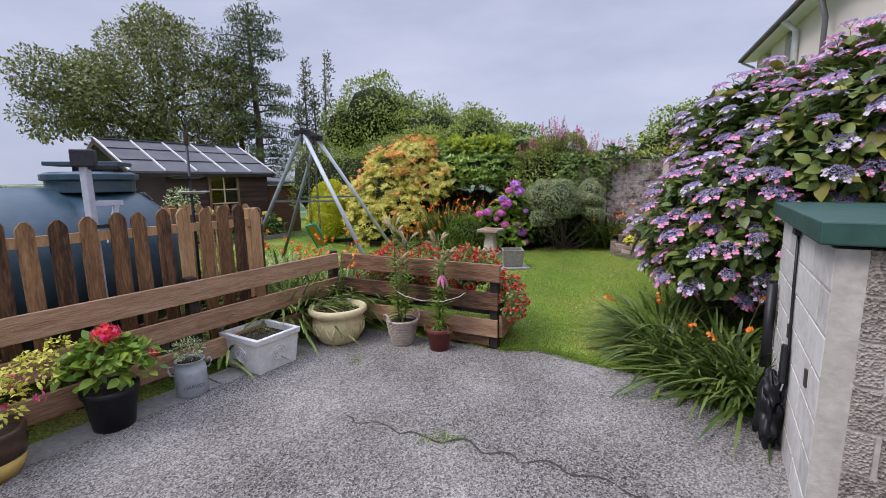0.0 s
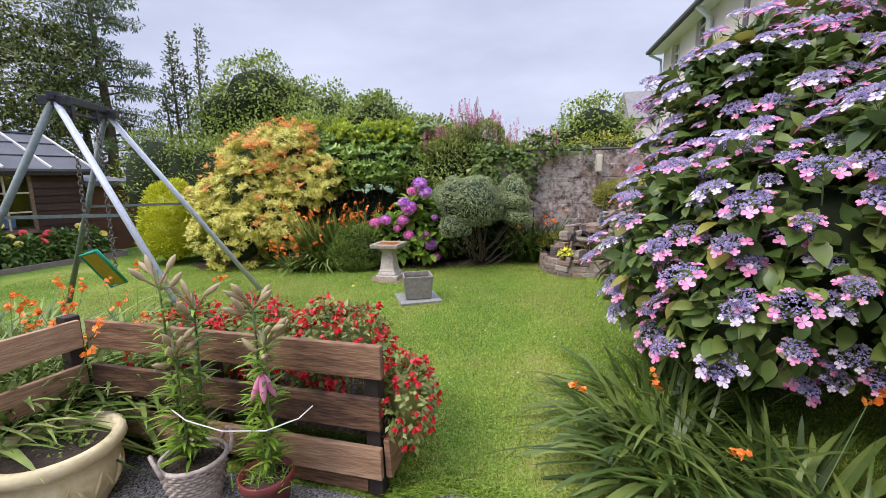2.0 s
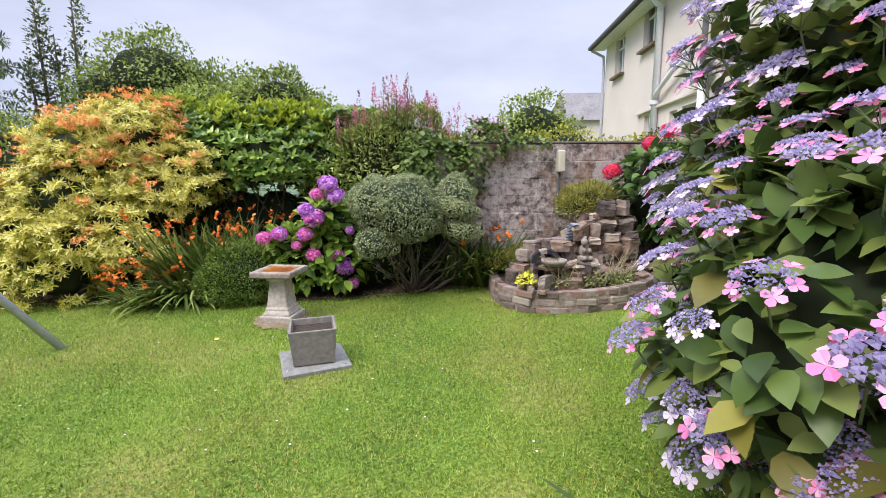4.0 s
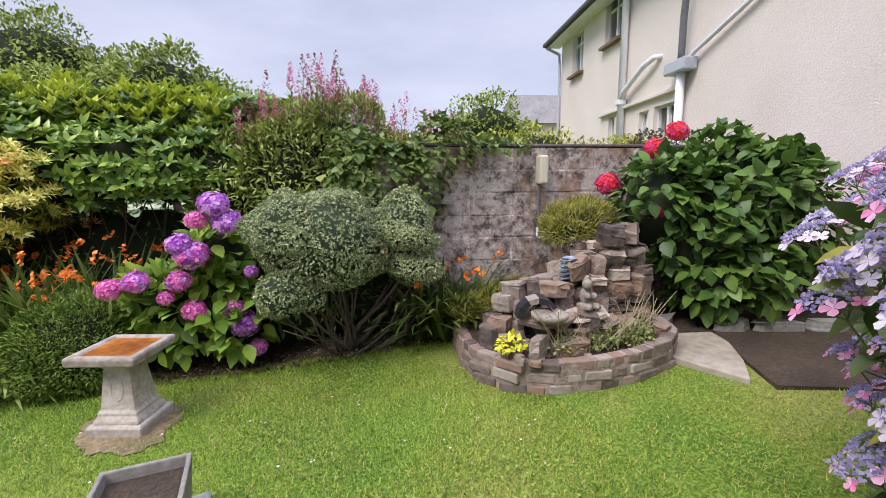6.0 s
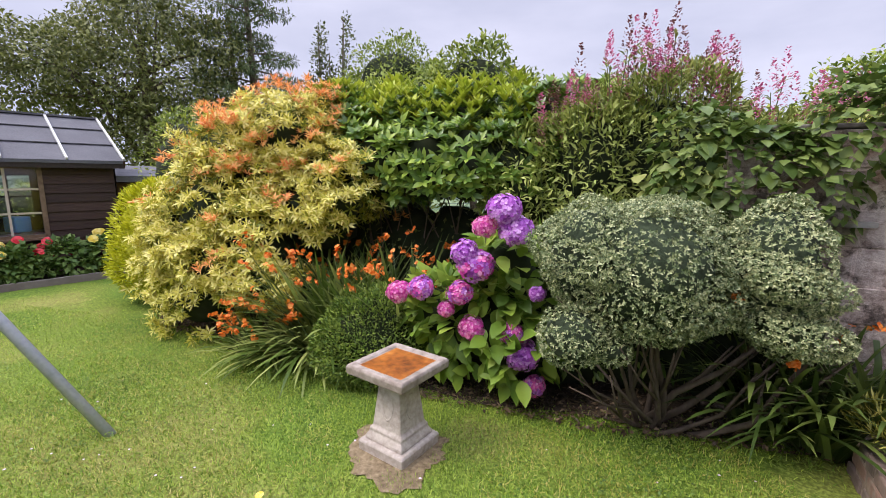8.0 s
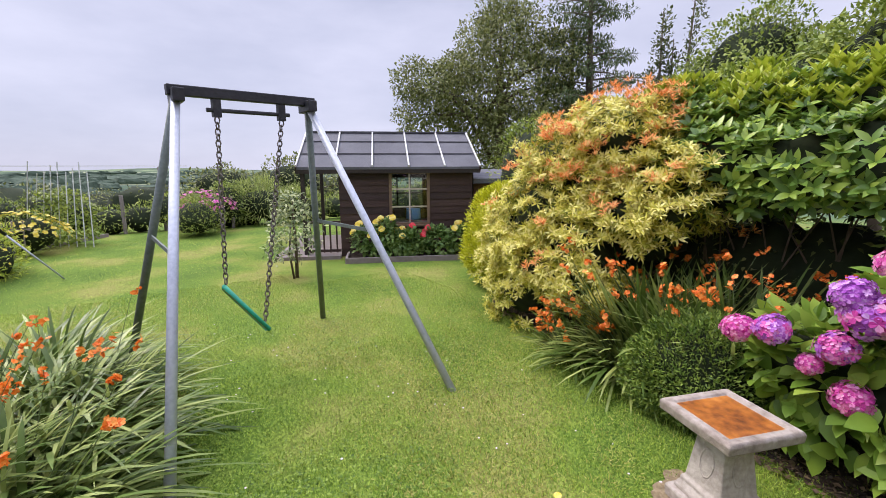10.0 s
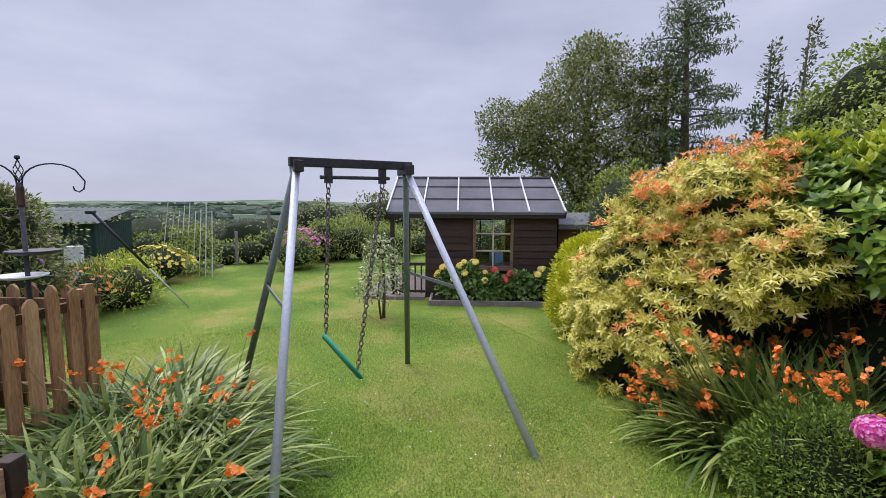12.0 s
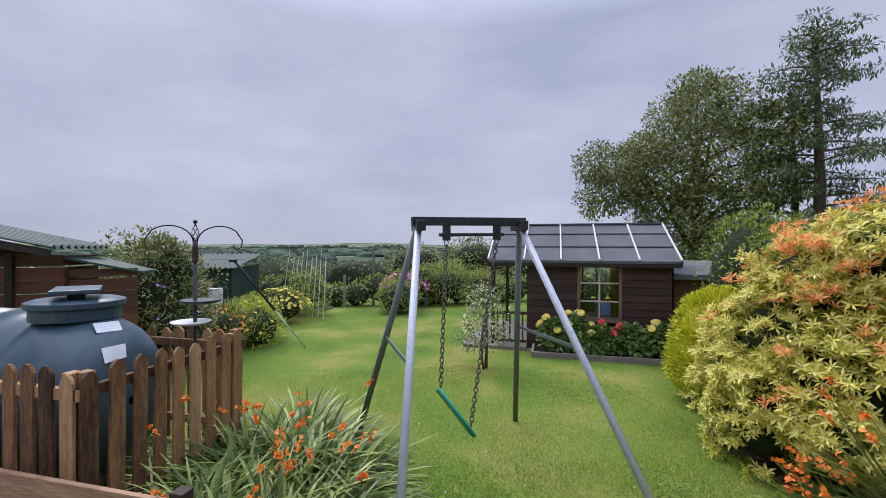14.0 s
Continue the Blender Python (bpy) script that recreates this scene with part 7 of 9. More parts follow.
# Added dark masses and leaves; their colour paints the shade below the laurel.
laurel_shade_l = [(x, 10.15, 0.85, 0.5, 0.4, 0.75) for x in np.arange(-1.6, 3.3, 0.5)]
under = thing("undergrowth", "added dark leafy filler standing in for shade below laurel", "undergrowth", (0.8, 10.1, 0.28))
inner(laurel_shade_l, under, 0.95)
leaves_on("foliage", laurel_shade_l, 2600, 0.10, 0.04, L_TREE, under)
low_sp = [(1.75, 9.05, 1.2, 0.42, 0.3, 0.5), (2.3, 8.95, 1.45, 0.4, 0.28, 0.45), (1.3, 9.2, 1.0, 0.4, 0.3, 0.5), (2.6, 8.8, 1.2, 0.3, 0.22, 0.5)]
fern = thing("fern_and_loosestrife", "leafy green stems and fern behind the hebe", "fern", (1.9, 9.0, 0.3))
inner(low_sp, fern, 0.8)
leaves_on("foliage", low_sp, 3000, 0.10, 0.026, L_SPIREA, fern, spread=0.7, droop=0.1)
p, o = lump_points([(2.3, 8.85, 1.75, 0.45, 0.2, 0.3)], 40, 0.02)
part("broad_leaves", leaf_mesh("broad_leaves", p, o + np.array([0, -0.5, -0.8]), o, 0.15, 0.11, L_FUCHSIA, True, 0.2), None, fern)
shade_m = Mesh()
for i in range(34):
    x = -1.0 + 3.3 * i / 33
    shade_m.tube([(x, 9.8 + random.uniform(-0.2, 0.3), 0.25), (x + random.uniform(-0.2, 0.2), 9.85, 1.0), (x + random.uniform(-0.3, 0.3), 9.9, 1.7)], [0.014, 0.01, 0.006], 5)
tagged(part("stem_growth", shade_m, M_BARK, laurel), kind="stuff")
hed_l = [(x, 11.4 + 0.2 * math.sin(x), 1.7 + 0.12 * math.sin(x * 2.3), 0.8, 0.6, 1.15) for x in np.arange(-4.4, -0.8, 0.6)]
hedge = thing("mixed_hedge", "tall light green mixed hedge", "hedge", (-3, 11.4, 0.3))
inner(hed_l, hedge, 0.76)
leaves_on("foliage", hed_l, 9000, 0.085, 0.03, L_HEDGE, hedge, droop=-0.4, spread=0.7, depth=0.1)

spi_l = [(2.35, 9.55, 2.05, 0.75, 0.55, 0.72), (1.75, 9.5, 1.95, 0.6, 0.5, 0.66), (3.0, 9.35, 1.85, 0.6, 0.5, 0.5), (3.6, 9.2, 1.7, 0.5, 0.45, 0.5), (1.2, 9.6, 1.8, 0.5, 0.4, 0.5)]
spirea = thing("spirea_shrub", "tall spirea with pink and faded brown flower spikes", "shrub", (2.2, 9.5, 0.3))
inner(spi_l, spirea, 0.62)
leaves_on("foliage", spi_l, 13000, 0.085, 0.024, L_SPIREA, spirea, droop=-0.3, spread=0.6, depth=0.12)
tips = []
for k in range(150):
    x = random.uniform(1.25, 3.9) if k % 3 else random.uniform(1.7, 2.7)
    hi = 3.12 - 0.5 * abs(x - 2.15) if 1.5 < x < 3.0 else 2.6
    tips.append(Vector((x, 9.35 + random.uniform(-0.25, 0.3), hi - random.uniform(0.0, 0.55))))
stm, base, way = Mesh(), [], []
for t in tips:
    b0 = Vector((t.x + random.uniform(-0.12, 0.12), t.y + 0.1, t.z - 0.75))
    stm.tube([b0, t - Vector((0, 0, 0.1))], [0.005, 0.003], 4, 0, False)
    for j in range(26):
        base.append(np.array(b0.lerp(t, random.uniform(0.1, 0.88))))
        a = random.uniform(0, 6.28)
        way.append((math.cos(a), math.sin(a), 0.7))
tagged(part("shoot_growth", stm, M_STEM, spirea), kind="stuff")
part("shoot_leaves", leaf_mesh("shoot_leaves", np.array(base), np.array(way), np.tile([0, 0, 1.0], (len(base), 1)), 0.085, 0.024, L_SPIREA), None, spirea)
for i, t in enumerate(tips):
    n = 70
    q = rng.uniform(0, 1, n)
    a = rng.uniform(0, 6.28, n)
    r = 0.040 * (1.05 - q)
    b = np.array(t)[None] + np.stack([np.cos(a) * r, np.sin(a) * r, q * 0.23 - 0.09], 1)
    tagged(part("flower_spike", leaf_mesh("flower_spike", b, np.stack([np.cos(a), np.sin(a), np.full(n, 0.9)], 1), np.tile([0, 0, 1.0], (n, 1)), 0.022, 0.016, F_SPIKE if i % 5 not in (0, 3) else F_SPIKEBROWN), None, spirea), kind="stuff")

ivy = thing("ivy", "ivy and bramble hanging over the top of the wall", "ivy", tuple(W0 + WU * -1.3 + Vector((0, 0, 1.9))))
iv_l = []
for k in range(7):
    c = W0 + WU * (-1.85 + 0.16 * k) + WN * 0.06
    iv_l.append((c.x, c.y, 1.98 - 0.05 * k * (k < 5) + 0.03 * k * (k >= 5), 0.22, 0.16, 0.34 if k < 6 else 0.22))
c = W0 + WU * -0.45
iv_l.append((c.x, c.y - 0.05, 2.17, 0.34, 0.12, 0.06))
leaves_on("foliage", iv_l, 1700, 0.075, 0.06, L_IVY, ivy, droop=0.5, spread=0.5, depth=0.12)
p, o = lump_points(iv_l[:5], 46, 0.02)
part("large_leaves", leaf_mesh("large_leaves", p, o + np.array([0, 0, -1.0]), o, 0.13, 0.10, L_IVY, True, 0.2), None, ivy)

over_l = [(x, 9.4 + 0.2 * math.sin(x * 2), 1.95 + 0.1 * math.sin(x * 3), 0.55, 0.5, 0.48) for x in np.arange(3.9, 7.0, 0.5)]
over = thing("neighbour_shrubs", "yellow-green shrubs showing above the block wall", "shrub", (5, 9.4, 0.4))
inner(over_l, over, 0.75)
leaves_on("foliage", over_l, 3800, 0.07, 0.03, leaf_mat("yellow_green_leaf", (0.10, 0.15, 0.02), (0.24, 0.30, 0.04), (0.42, 0.46, 0.10)), over, spread=0.8, droop=-0.2)
dark_l = [(6.1, 8.7, 2.1, 0.35, 0.3, 0.35), (6.55, 8.5, 2.15, 0.3, 0.3, 0.3)]
darkb = thing("dark_leaved_shrub", "dark purplish shrub behind the wall", "shrub", (6.2, 8.6, 0.4))
leaves_on("foliage", dark_l, 700, 0.06, 0.035, leaf_mat("purple_leaf", (0.03, 0.035, 0.02), (0.07, 0.06, 0.04), (0.13, 0.11, 0.07)), darkb, spread=0.9, droop=-0.4)

# cerise hydrangea by the house
ch_l = [(4.95, 7.5, 1.55, 0.42, 0.38, 0.5), (5.75, 7.45, 1.45, 0.80, 0.70, 0.85), (5.3, 7.35, 1.35, 0.5, 0.5, 0.6), (6.2, 7.2, 1.4, 0.6, 0.55, 0.75), (5.6, 7.2, 0.95, 0.6, 0.5, 0.45)]
ch = thing("cerise_hydrangea", "broad-leaved hydrangea with cerise flower heads", "hydrangea", (5.7, 7.35, 0.45))
inner(ch_l, ch, 0.74)
stems(ch, (5.6, 7.15, 0.42), [(5.2, 7.0, 0.9), (5.5, 6.9, 0.9), (5.8, 6.9, 0.9), (5.9, 7.2, 1.0), (6.2, 7.0, 1.0)], 0.014, 0.009)
leaves_on("foliage", ch_l, 2500, 0.145, 0.10, L_HYDBIG, ch, droop=0.2, spread=0.8, depth=0.08, fine=True, curl=0.2)
cer = [mophead(0.11, F_CERISE, F_CERISE), mophead(0.105, F_CERISE, F_RED)]
for at, s in (((4.78, 7.40, 1.57), 1.06), ((4.60, 7.80, 1.80), 1.0), ((5.21, 7.56, 2.30), 0.91), ((5.03, 7.64, 2.14), 0.95), ((5.89, 7.24, 1.71), 0.97)):
    heads(ch, cer, [(at, (-0.5, -0.6, 0.7))], (s, s))

# ---------------------------------------------------------------- rock garden
rockbed = thing("brick_rock_bed", "curved low brick wall round a rock garden", "rock garden", (3.6, 7.2, 0.38))
curve_pts = [Vector(q) for q in ((3.28, 8.2, 0), (3.0, 7.85, 0), (2.90, 7.5, 0), (2.90, 7.2, 0), (3.02, 6.97, 0), (3.25, 6.80, 0), (3.55, 6.70, 0), (3.88, 6.66, 0), (4.2, 6.70, 0), (4.42, 6.83, 0), (4.55, 7.05, 0), (4.62, 7.4, 0))]
cum = [0.0]
for a, b in zip(curve_pts, curve_pts[1:]):
    cum.append(cum[-1] + (b - a).length)


def along(s):
    s = min(max(s, 0.0), cum[-1] - 1e-4)
    i = next(k for k in range(len(cum) - 1) if cum[k + 1] > s)
    t = (s - cum[i]) / (cum[i + 1] - cum[i])
    return curve_pts[i].lerp(curve_pts[i + 1], t), (curve_pts[i + 1] - curve_pts[i]).normalized()


M_BEDMORTAR = ramp_mat("pinkish_bed_mortar", [(0.25, (0.10, 0.075, 0.06)), (0.5, (0.27, 0.205, 0.17)), (0.8, (0.44, 0.37, 0.32))], scale=22, detail=9, rough=0.95, bump=0.8, big=4, dist=0.02)
M_BEDSTONE = ramp_mat("mortar_smeared_stone", [(0.22, (0.08, 0.062, 0.052)), (0.45, (0.22, 0.17, 0.145)), (0.65, (0.33, 0.265, 0.23)), (0.85, (0.48, 0.42, 0.37))], scale=18, detail=10, rough=0.95, bump=0.9, big=5, obj=0.35, dist=0.02)
mm = Mesh()
rows = []
for k in range(60):
    p0, d0 = along(cum[-1] * k / 59)
    n0 = Vector((-d0.y, d0.x, 0))
    gz = float(ground_z(p0.x, p0.y))
    rows.append(tuple(p0 + n0 * q + Vector((0, 0, gz + h)) for q, h in ((-0.044, -0.05), (-0.044, 0.225), (0.044, -0.05), (0.044, 0.225))))
    if k:
        a, b = rows[-2], rows[-1]
        mm.add([a[0], b[0], b[1], a[1]], [(0, 1, 2, 3)])
        mm.add([a[2], b[2], b[3], a[3]], [(3, 2, 1, 0)])
        mm.add([a[1], b[1], b[3], a[3]], [(0, 1, 2, 3)])
part("mortar", mm, M_BEDMORTAR, rockbed)
for row in range(3):
    s = 0.05 * row
    while s < cum[-1] - 0.1:
        w = random.choice((0.105, 0.16, 0.2, 0.21)) if row < 2 else random.choice((0.10, 0.105, 0.15, 0.21))
        p0, d0 = along(s + w / 2)
        gz = float(ground_z(p0.x, p0.y))
        h = 0.072 + random.uniform(-0.006, 0.006)
        tw = Matrix.Translation(p0 + Vector((0, 0, gz - 0.01 + row * 0.084))) @ Matrix.Rotation(math.atan2(d0.y, d0.x) + random.uniform(-0.04, 0.04), 4, "Z") @ Matrix.Rotation(random.uniform(-0.03, 0.03), 4, "Y")
        part("brick", Mesh().box(tw, w, 0.10 + random.uniform(-0.012, 0.012), h), M_BEDSTONE if random.random() < (0.62, 0.5, 0.35)[row] else M_BRICK, rockbed, bevel=0.012)
        s += w + 0.018
fill = [tuple((p + (Vector((3.75, 7.4, 0)) - p).normalized() * 0.04)[:2]) for p in curve_pts]
part("soil", Mesh().prism(fill + [(4.55, 8.0)], 0.3, 0.575), M_SOIL, rockbed)


def rock(at, size, turn, tilt=0.0, name="rock", mat=None, label="rough grey-brown slate rock"):
    """A split stone: an uneven many-sided outline with layered, broken edges."""
    r = thing(name, label, "rock", at, group="rocks of the rock garden")
    n = random.randint(5, 8)
    t = Matrix.Translation(Vector(at)) @ Matrix.Rotation(turn, 4, "Z") @ Matrix.Rotation(tilt, 4, "X") @ Matrix.Rotation(random.uniform(-0.1, 0.1), 4, "Y")
    spoke = []
    for k in range(n):
        a = 2 * math.pi * (k + random.uniform(-0.3, 0.3)) / n
        q = (abs(math.cos(a)) ** 3 + abs(math.sin(a)) ** 3) ** (-1 / 3) * random.uniform(0.74, 1.1) * 0.5
        spoke.append((q * math.cos(a), q * math.sin(a)))
    levels = [(0.0, 0.86), (0.1, 0.98)]
    z = 0.1
    while z < 0.86:
        z += random.uniform(0.3, 0.8)
        w = random.uniform(0.88, 1.05)
        levels += [(min(z, 0.93), w), (min(z + 0.03, 0.95), w * random.uniform(0.9, 1.02))]
    levels.append((1.0, 0.82))
    m = Mesh()
    for z, w in levels:
        for x, y in spoke:
            j = w * random.uniform(0.9, 1.08)
            m.v.append(tuple(t @ Vector((x * j * size[0], y * j * size[1], (z + (random.uniform(-0.1, 0.1) if 0 < z else 0)) * size[2]))))
    for i in range(len(levels) - 1):
        for k in range(n):
            m.f.append((i * n + k, i * n + (k + 1) % n, (i + 1) * n + (k + 1) % n, (i + 1) * n + k)), m.s.append(0)
    m.f += [tuple(range(n - 1, -1, -1)), tuple((len(levels) - 1) * n + k for k in range(n))]
    m.s += [0, 0]
    part("stone", m, mat or M_ROCK, r)
    return r


def pile(cx, cy, w, d, z0, z1, heights, across=2):
    """Split stones laid one on another."""
    z = z0
    while z < z1:
        h = random.choice(heights)
        k = 1.0 - 0.25 * (z - z0) / max(z1 - z0, 0.1)
        for j in range(across):
            q = (j - (across - 1) / 2) * w * k / across
            rock((cx + q + random.uniform(-0.03, 0.03), cy + random.uniform(-0.09, 0.07), z - 0.012), (w * k / across * random.uniform(0.9, 1.35), d * random.uniform(0.8, 1.15), h + 0.02), random.uniform(-0.9, 0.9), random.uniform(-0.22, 0.22), "slate_slab" if h < 0.07 else "rock", label="flat stacked slate slab" if h < 0.07 else "rough grey-brown slate rock")
        z += h


random.seed(31)
THIN, MIXED = (0.035, 0.05, 0.07), (0.06, 0.10, 0.14, 0.18)
ROCKS = [((3.00, 7.27, 0.56), (0.22, 0.2, 0.17), 0.3), ((3.06, 7.07, 0.56), (0.22, 0.16, 0.14), 1.2), ((3.22, 6.93, 0.56), (0.30, 0.13, 0.16), 0.4), ((3.44, 6.86, 0.56), (0.26, 0.12, 0.13), -0.2), ((3.14, 7.32, 0.66), (0.30, 0.22, 0.12), 0.9), ((3.24, 7.40, 0.80), (0.28, 0.2, 0.14), 0.5), ((3.10, 7.42, 0.58), (0.22, 0.2, 0.2), 0.2),
         ((3.62, 6.97, 0.56), (0.34, 0.2, 0.17), 0.2), ((3.40, 7.02, 0.77), (0.50, 0.28, 0.05), -0.15), ((3.72, 7.03, 0.78), (0.44, 0.30, 0.045), 0.1), ((3.88, 7.02, 0.56), (0.34, 0.24, 0.19), 0.3), ((3.40, 7.42, 0.98), (0.13, 0.1, 0.06), 0.6), ((3.46, 7.42, 0.93), (0.22, 0.14, 0.06), 0.2),
         ((4.12, 7.02, 0.57), (0.30, 0.20, 0.12), 2.2), ((4.32, 6.86, 0.58), (0.26, 0.15, 0.11), 0.5), ((3.62, 7.46, 0.83), (0.40, 0.16, 0.19), 0.05)]
for at, sz, tn in ROCKS:
    rock(at, sz, tn, random.uniform(-0.1, 0.1))
pile(3.36, 7.38, 0.36, 0.26, 0.56, 0.92, MIXED)
pile(3.62, 7.36, 0.34, 0.28, 0.56, 0.98, MIXED)
pile(3.90, 7.34, 0.38, 0.30, 0.56, 1.08, MIXED)
pile(3.55, 7.04, 0.50, 0.20, 0.56, 0.76, MIXED)
pile(4.27, 7.28, 0.56, 0.34, 0.56, 1.32, THIN + (0.11, 0.16))
pile(4.10, 7.62, 0.66, 0.34, 0.56, 1.30, MIXED)
pile(4.05, 7.42, 0.50, 0.28, 1.02, 1.28, THIN)
for k in range(70):
    x, y = random.uniform(2.98, 4.4), random.uniform(6.80, 7.5)
    rock((x, y, 0.56), (random.uniform(0.05, 0.13), random.uniform(0.05, 0.1), random.uniform(0.03, 0.08)), random.uniform(0, 3), random.uniform(-0.4, 0.4), "small_stone", label="small broken slate stone")
statue = thing("garden_statue", "small worn stone garden figure on a slab", "statue", (3.68, 7.05, 0.83))
fig = Mesh().lump((3.68, 7.05, 0.87), (0.105, 0.085, 0.05), 0.2, 9, 14).lump((3.69, 7.07, 0.97), (0.07, 0.06, 0.11), 0.15, 10, 14).lump((3.66, 7.03, 1.10), (0.05, 0.052, 0.05), 0.12, 9, 12)
fig.lump((3.64, 7.0, 0.99), (0.03, 0.045, 0.03), 0.2, 7, 9).lump((3.72, 7.0, 0.98), (0.03, 0.045, 0.035), 0.2, 7, 9).lump((3.63, 6.98, 0.88), (0.04, 0.06, 0.035), 0.2, 7, 9).lump((3.73, 6.98, 0.88), (0.04, 0.06, 0.035), 0.2, 7, 9)
fig.lump((3.72, 7.11, 1.08), (0.045, 0.03, 0.09), 0.15, 8, 10)
fig.v = [(3.74 + (x - 3.68) * 0.8, 7.05 + (y - 7.05) * 0.8, 0.825 + (z - 0.83) * 0.78) for x, y, z in fig.v]
part("figure", fig, M_STATUE, statue, smooth=True)
frog = thing("rock_ornament", "small layered dark and white ornamental stone", "ornament", (3.74, 7.3, 1.02))
orn = Mesh()
for k in range(5):
    orn.lump((3.73 + random.uniform(-0.015, 0.015), 7.27, 1.05 + 0.036 * k), (0.10 - 0.008 * k + random.uniform(-0.015, 0.01), 0.075, 0.024), 0.3, 7, 12)
part("layered_body", orn, M_BLUEGLAZE, frog)
well = thing("pebble_fountain", "small arched black and white fountain ornament", "ornament", (3.24, 7.0, 0.84))
for k in range(6):
    a0, a1 = math.pi * k / 6, math.pi * (k + 1) / 6
    c = Vector((3.27, 7.02, 0.83))
    x, up = Vector((0.93, -0.36, 0)), Vector((0, 0, 1))
    dpt = Vector((0.36, 0.93, 0)) * 0.13
    q = [c + x * (r * math.cos(a)) + up * (r * 0.95 * math.sin(a)) for a, r in ((a0, 0.16), (a1, 0.16), (a1, 0.115), (a0, 0.115))]
    part("arch_stone", Mesh().add(q + [v + dpt for v in q], [(3, 2, 1, 0), (4, 5, 6, 7), (0, 1, 5, 4), (1, 2, 6, 5), (2, 3, 7, 6), (3, 0, 4, 7)]), (M_STATUE, M_BLACKMETAL, M_BLACKMETAL)[k % 3], well)
part("bowl", Mesh().lathe((3.30, 6.93, 0.83), [(0.09, 0), (0.13, 0.03), (0.135, 0.06), (0.11, 0.06), (0.09, 0.035)], 20), M_STATUE, well, smooth=True)

hea_l = [(4.10, 7.68, 1.42, 0.32, 0.28, 0.20), (4.30, 7.72, 1.46, 0.26, 0.22, 0.20), (3.95, 7.62, 1.36, 0.2, 0.2, 0.13)]
heather = thing("heather_bush", "fine-leaved olive green heather on the rocks", "heather", (4.15, 7.7, 1.3))
inner(hea_l, heather, 0.6)
leaves_on("foliage", hea_l, 5200, 0.065, 0.009, L_HEATHER, heather, droop=-0.6, spread=0.6, low=-0.6)
stems(heather, (4.15, 7.68, 0.55), [(4.1, 7.72, 1.4), (4.25, 7.75, 1.45), (4.0, 7.7, 1.38)], 0.02, 0.01)
low_l = [(3.12, 7.80, 0.66, 0.22, 0.24, 0.16), (3.35, 7.78, 0.72, 0.24, 0.2, 0.18), (3.62, 7.80, 0.74, 0.24, 0.18, 0.18)]
alpine = thing("alpine_plants", "low green alpine planting in the rock bed", "alpine plant", (3.3, 7.7, 0.57))
leaves_on("foliage", low_l, 4200, 0.06, 0.008, L_HEATHER, alpine, droop=-0.8, spread=0.6, low=0.0)
lime = thing("lime_plant", "bright lime-yellow leafy plant among the rocks", "plant", (3.0, 6.98, 0.57))
leaves_on("foliage", [(3.03, 7.02, 0.64, 0.09, 0.09, 0.08)], 130, 0.05, 0.03, leaf_mat("lime_leaf", (0.36, 0.44, 0.02), (0.52, 0.60, 0.05), (0.64, 0.70, 0.14)), lime, low=-0.1)
M_DRYSTEM = ramp_mat("dry_straw_stem", [(0.3, (0.22, 0.18, 0.10)), (0.7, (0.42, 0.36, 0.22))], scale=20, rough=0.8, bump=0)
for k, (x, y) in enumerate(((3.95, 6.85), (4.15, 6.9), (3.7, 6.82), (4.05, 6.8), (3.4, 6.86))):
    sp_ = thing("trailing_plant", "straggly green plant with dry pale stems", "plant", (x, y, 0.57), group="plants of the rock bed")
    leaves_on("foliage", [(x, y, 0.62, 0.16, 0.10, 0.12)], 190, 0.034, 0.02, L_FUCHSIA, sp_, low=0.0, spread=0.9, depth=0.5)
    stalk = Mesh()
    for j in range(11):
        q = Vector((x + random.uniform(-0.16, 0.16), y, 0.57))
        e = q + Vector((random.uniform(-0.25, 0.3), random.uniform(-0.12, 0.1), random.uniform(0.15, 0.42)))
        stalk.tube([q, q.lerp(e, 0.5) + Vector((0, 0, 0.03)), e], [0.005, 0.004, 0.002], 4)
    tagged(part("dry_growth", stalk, M_DRYSTEM, sp_), kind="stuff")

# slab, soil and edging by the house
slab = part("stepping_slab", Mesh().prism([(4.62, 7.15), (4.32, 6.72), (4.36, 6.55), (4.47, 6.22), (4.75, 6.45), (5.02, 6.75), (5.12, 6.98)], 0.25, 0.47), ramp_mat("sandstone_slab", [(0.3, (0.20, 0.165, 0.125)), (0.5, (0.32, 0.275, 0.215)), (0.7, (0.42, 0.37, 0.30))], scale=14, rough=0.9, bump=0.3), bevel=0.012)
tagged(slab, "pale irregular stone stepping slab in the lawn", "slab", kind="structure")
soil_side = part("soil_bed", Mesh().prism([(5.15, 6.98), (4.75, 6.42), (4.55, 6.1), (5.3, 5.7), (7.2, 6.6), (7.3, 7.6), (6.0, 7.7), (4.7, 7.7), (4.66, 7.2)], 0.2, 0.463), M_SOIL)
tagged(soil_side, "dark bare soil bed below the house wall", "soil", kind="structure")
for k, (x, y, a) in enumerate(((5.35, 6.95, -0.35), (5.72, 6.78, -0.4), (6.15, 6.58, -0.45), (4.85, 7.28, 0.1))):
    e = rock((x, y, 0.43), (0.46, 0.15, 0.12), a, 0.0, "edging_stone", M_CONC, "pale rough edging stone")
# shaded soil of the long border
bx = np.arange(-3.0, 3.4, 0.2)
bm_ = Mesh()
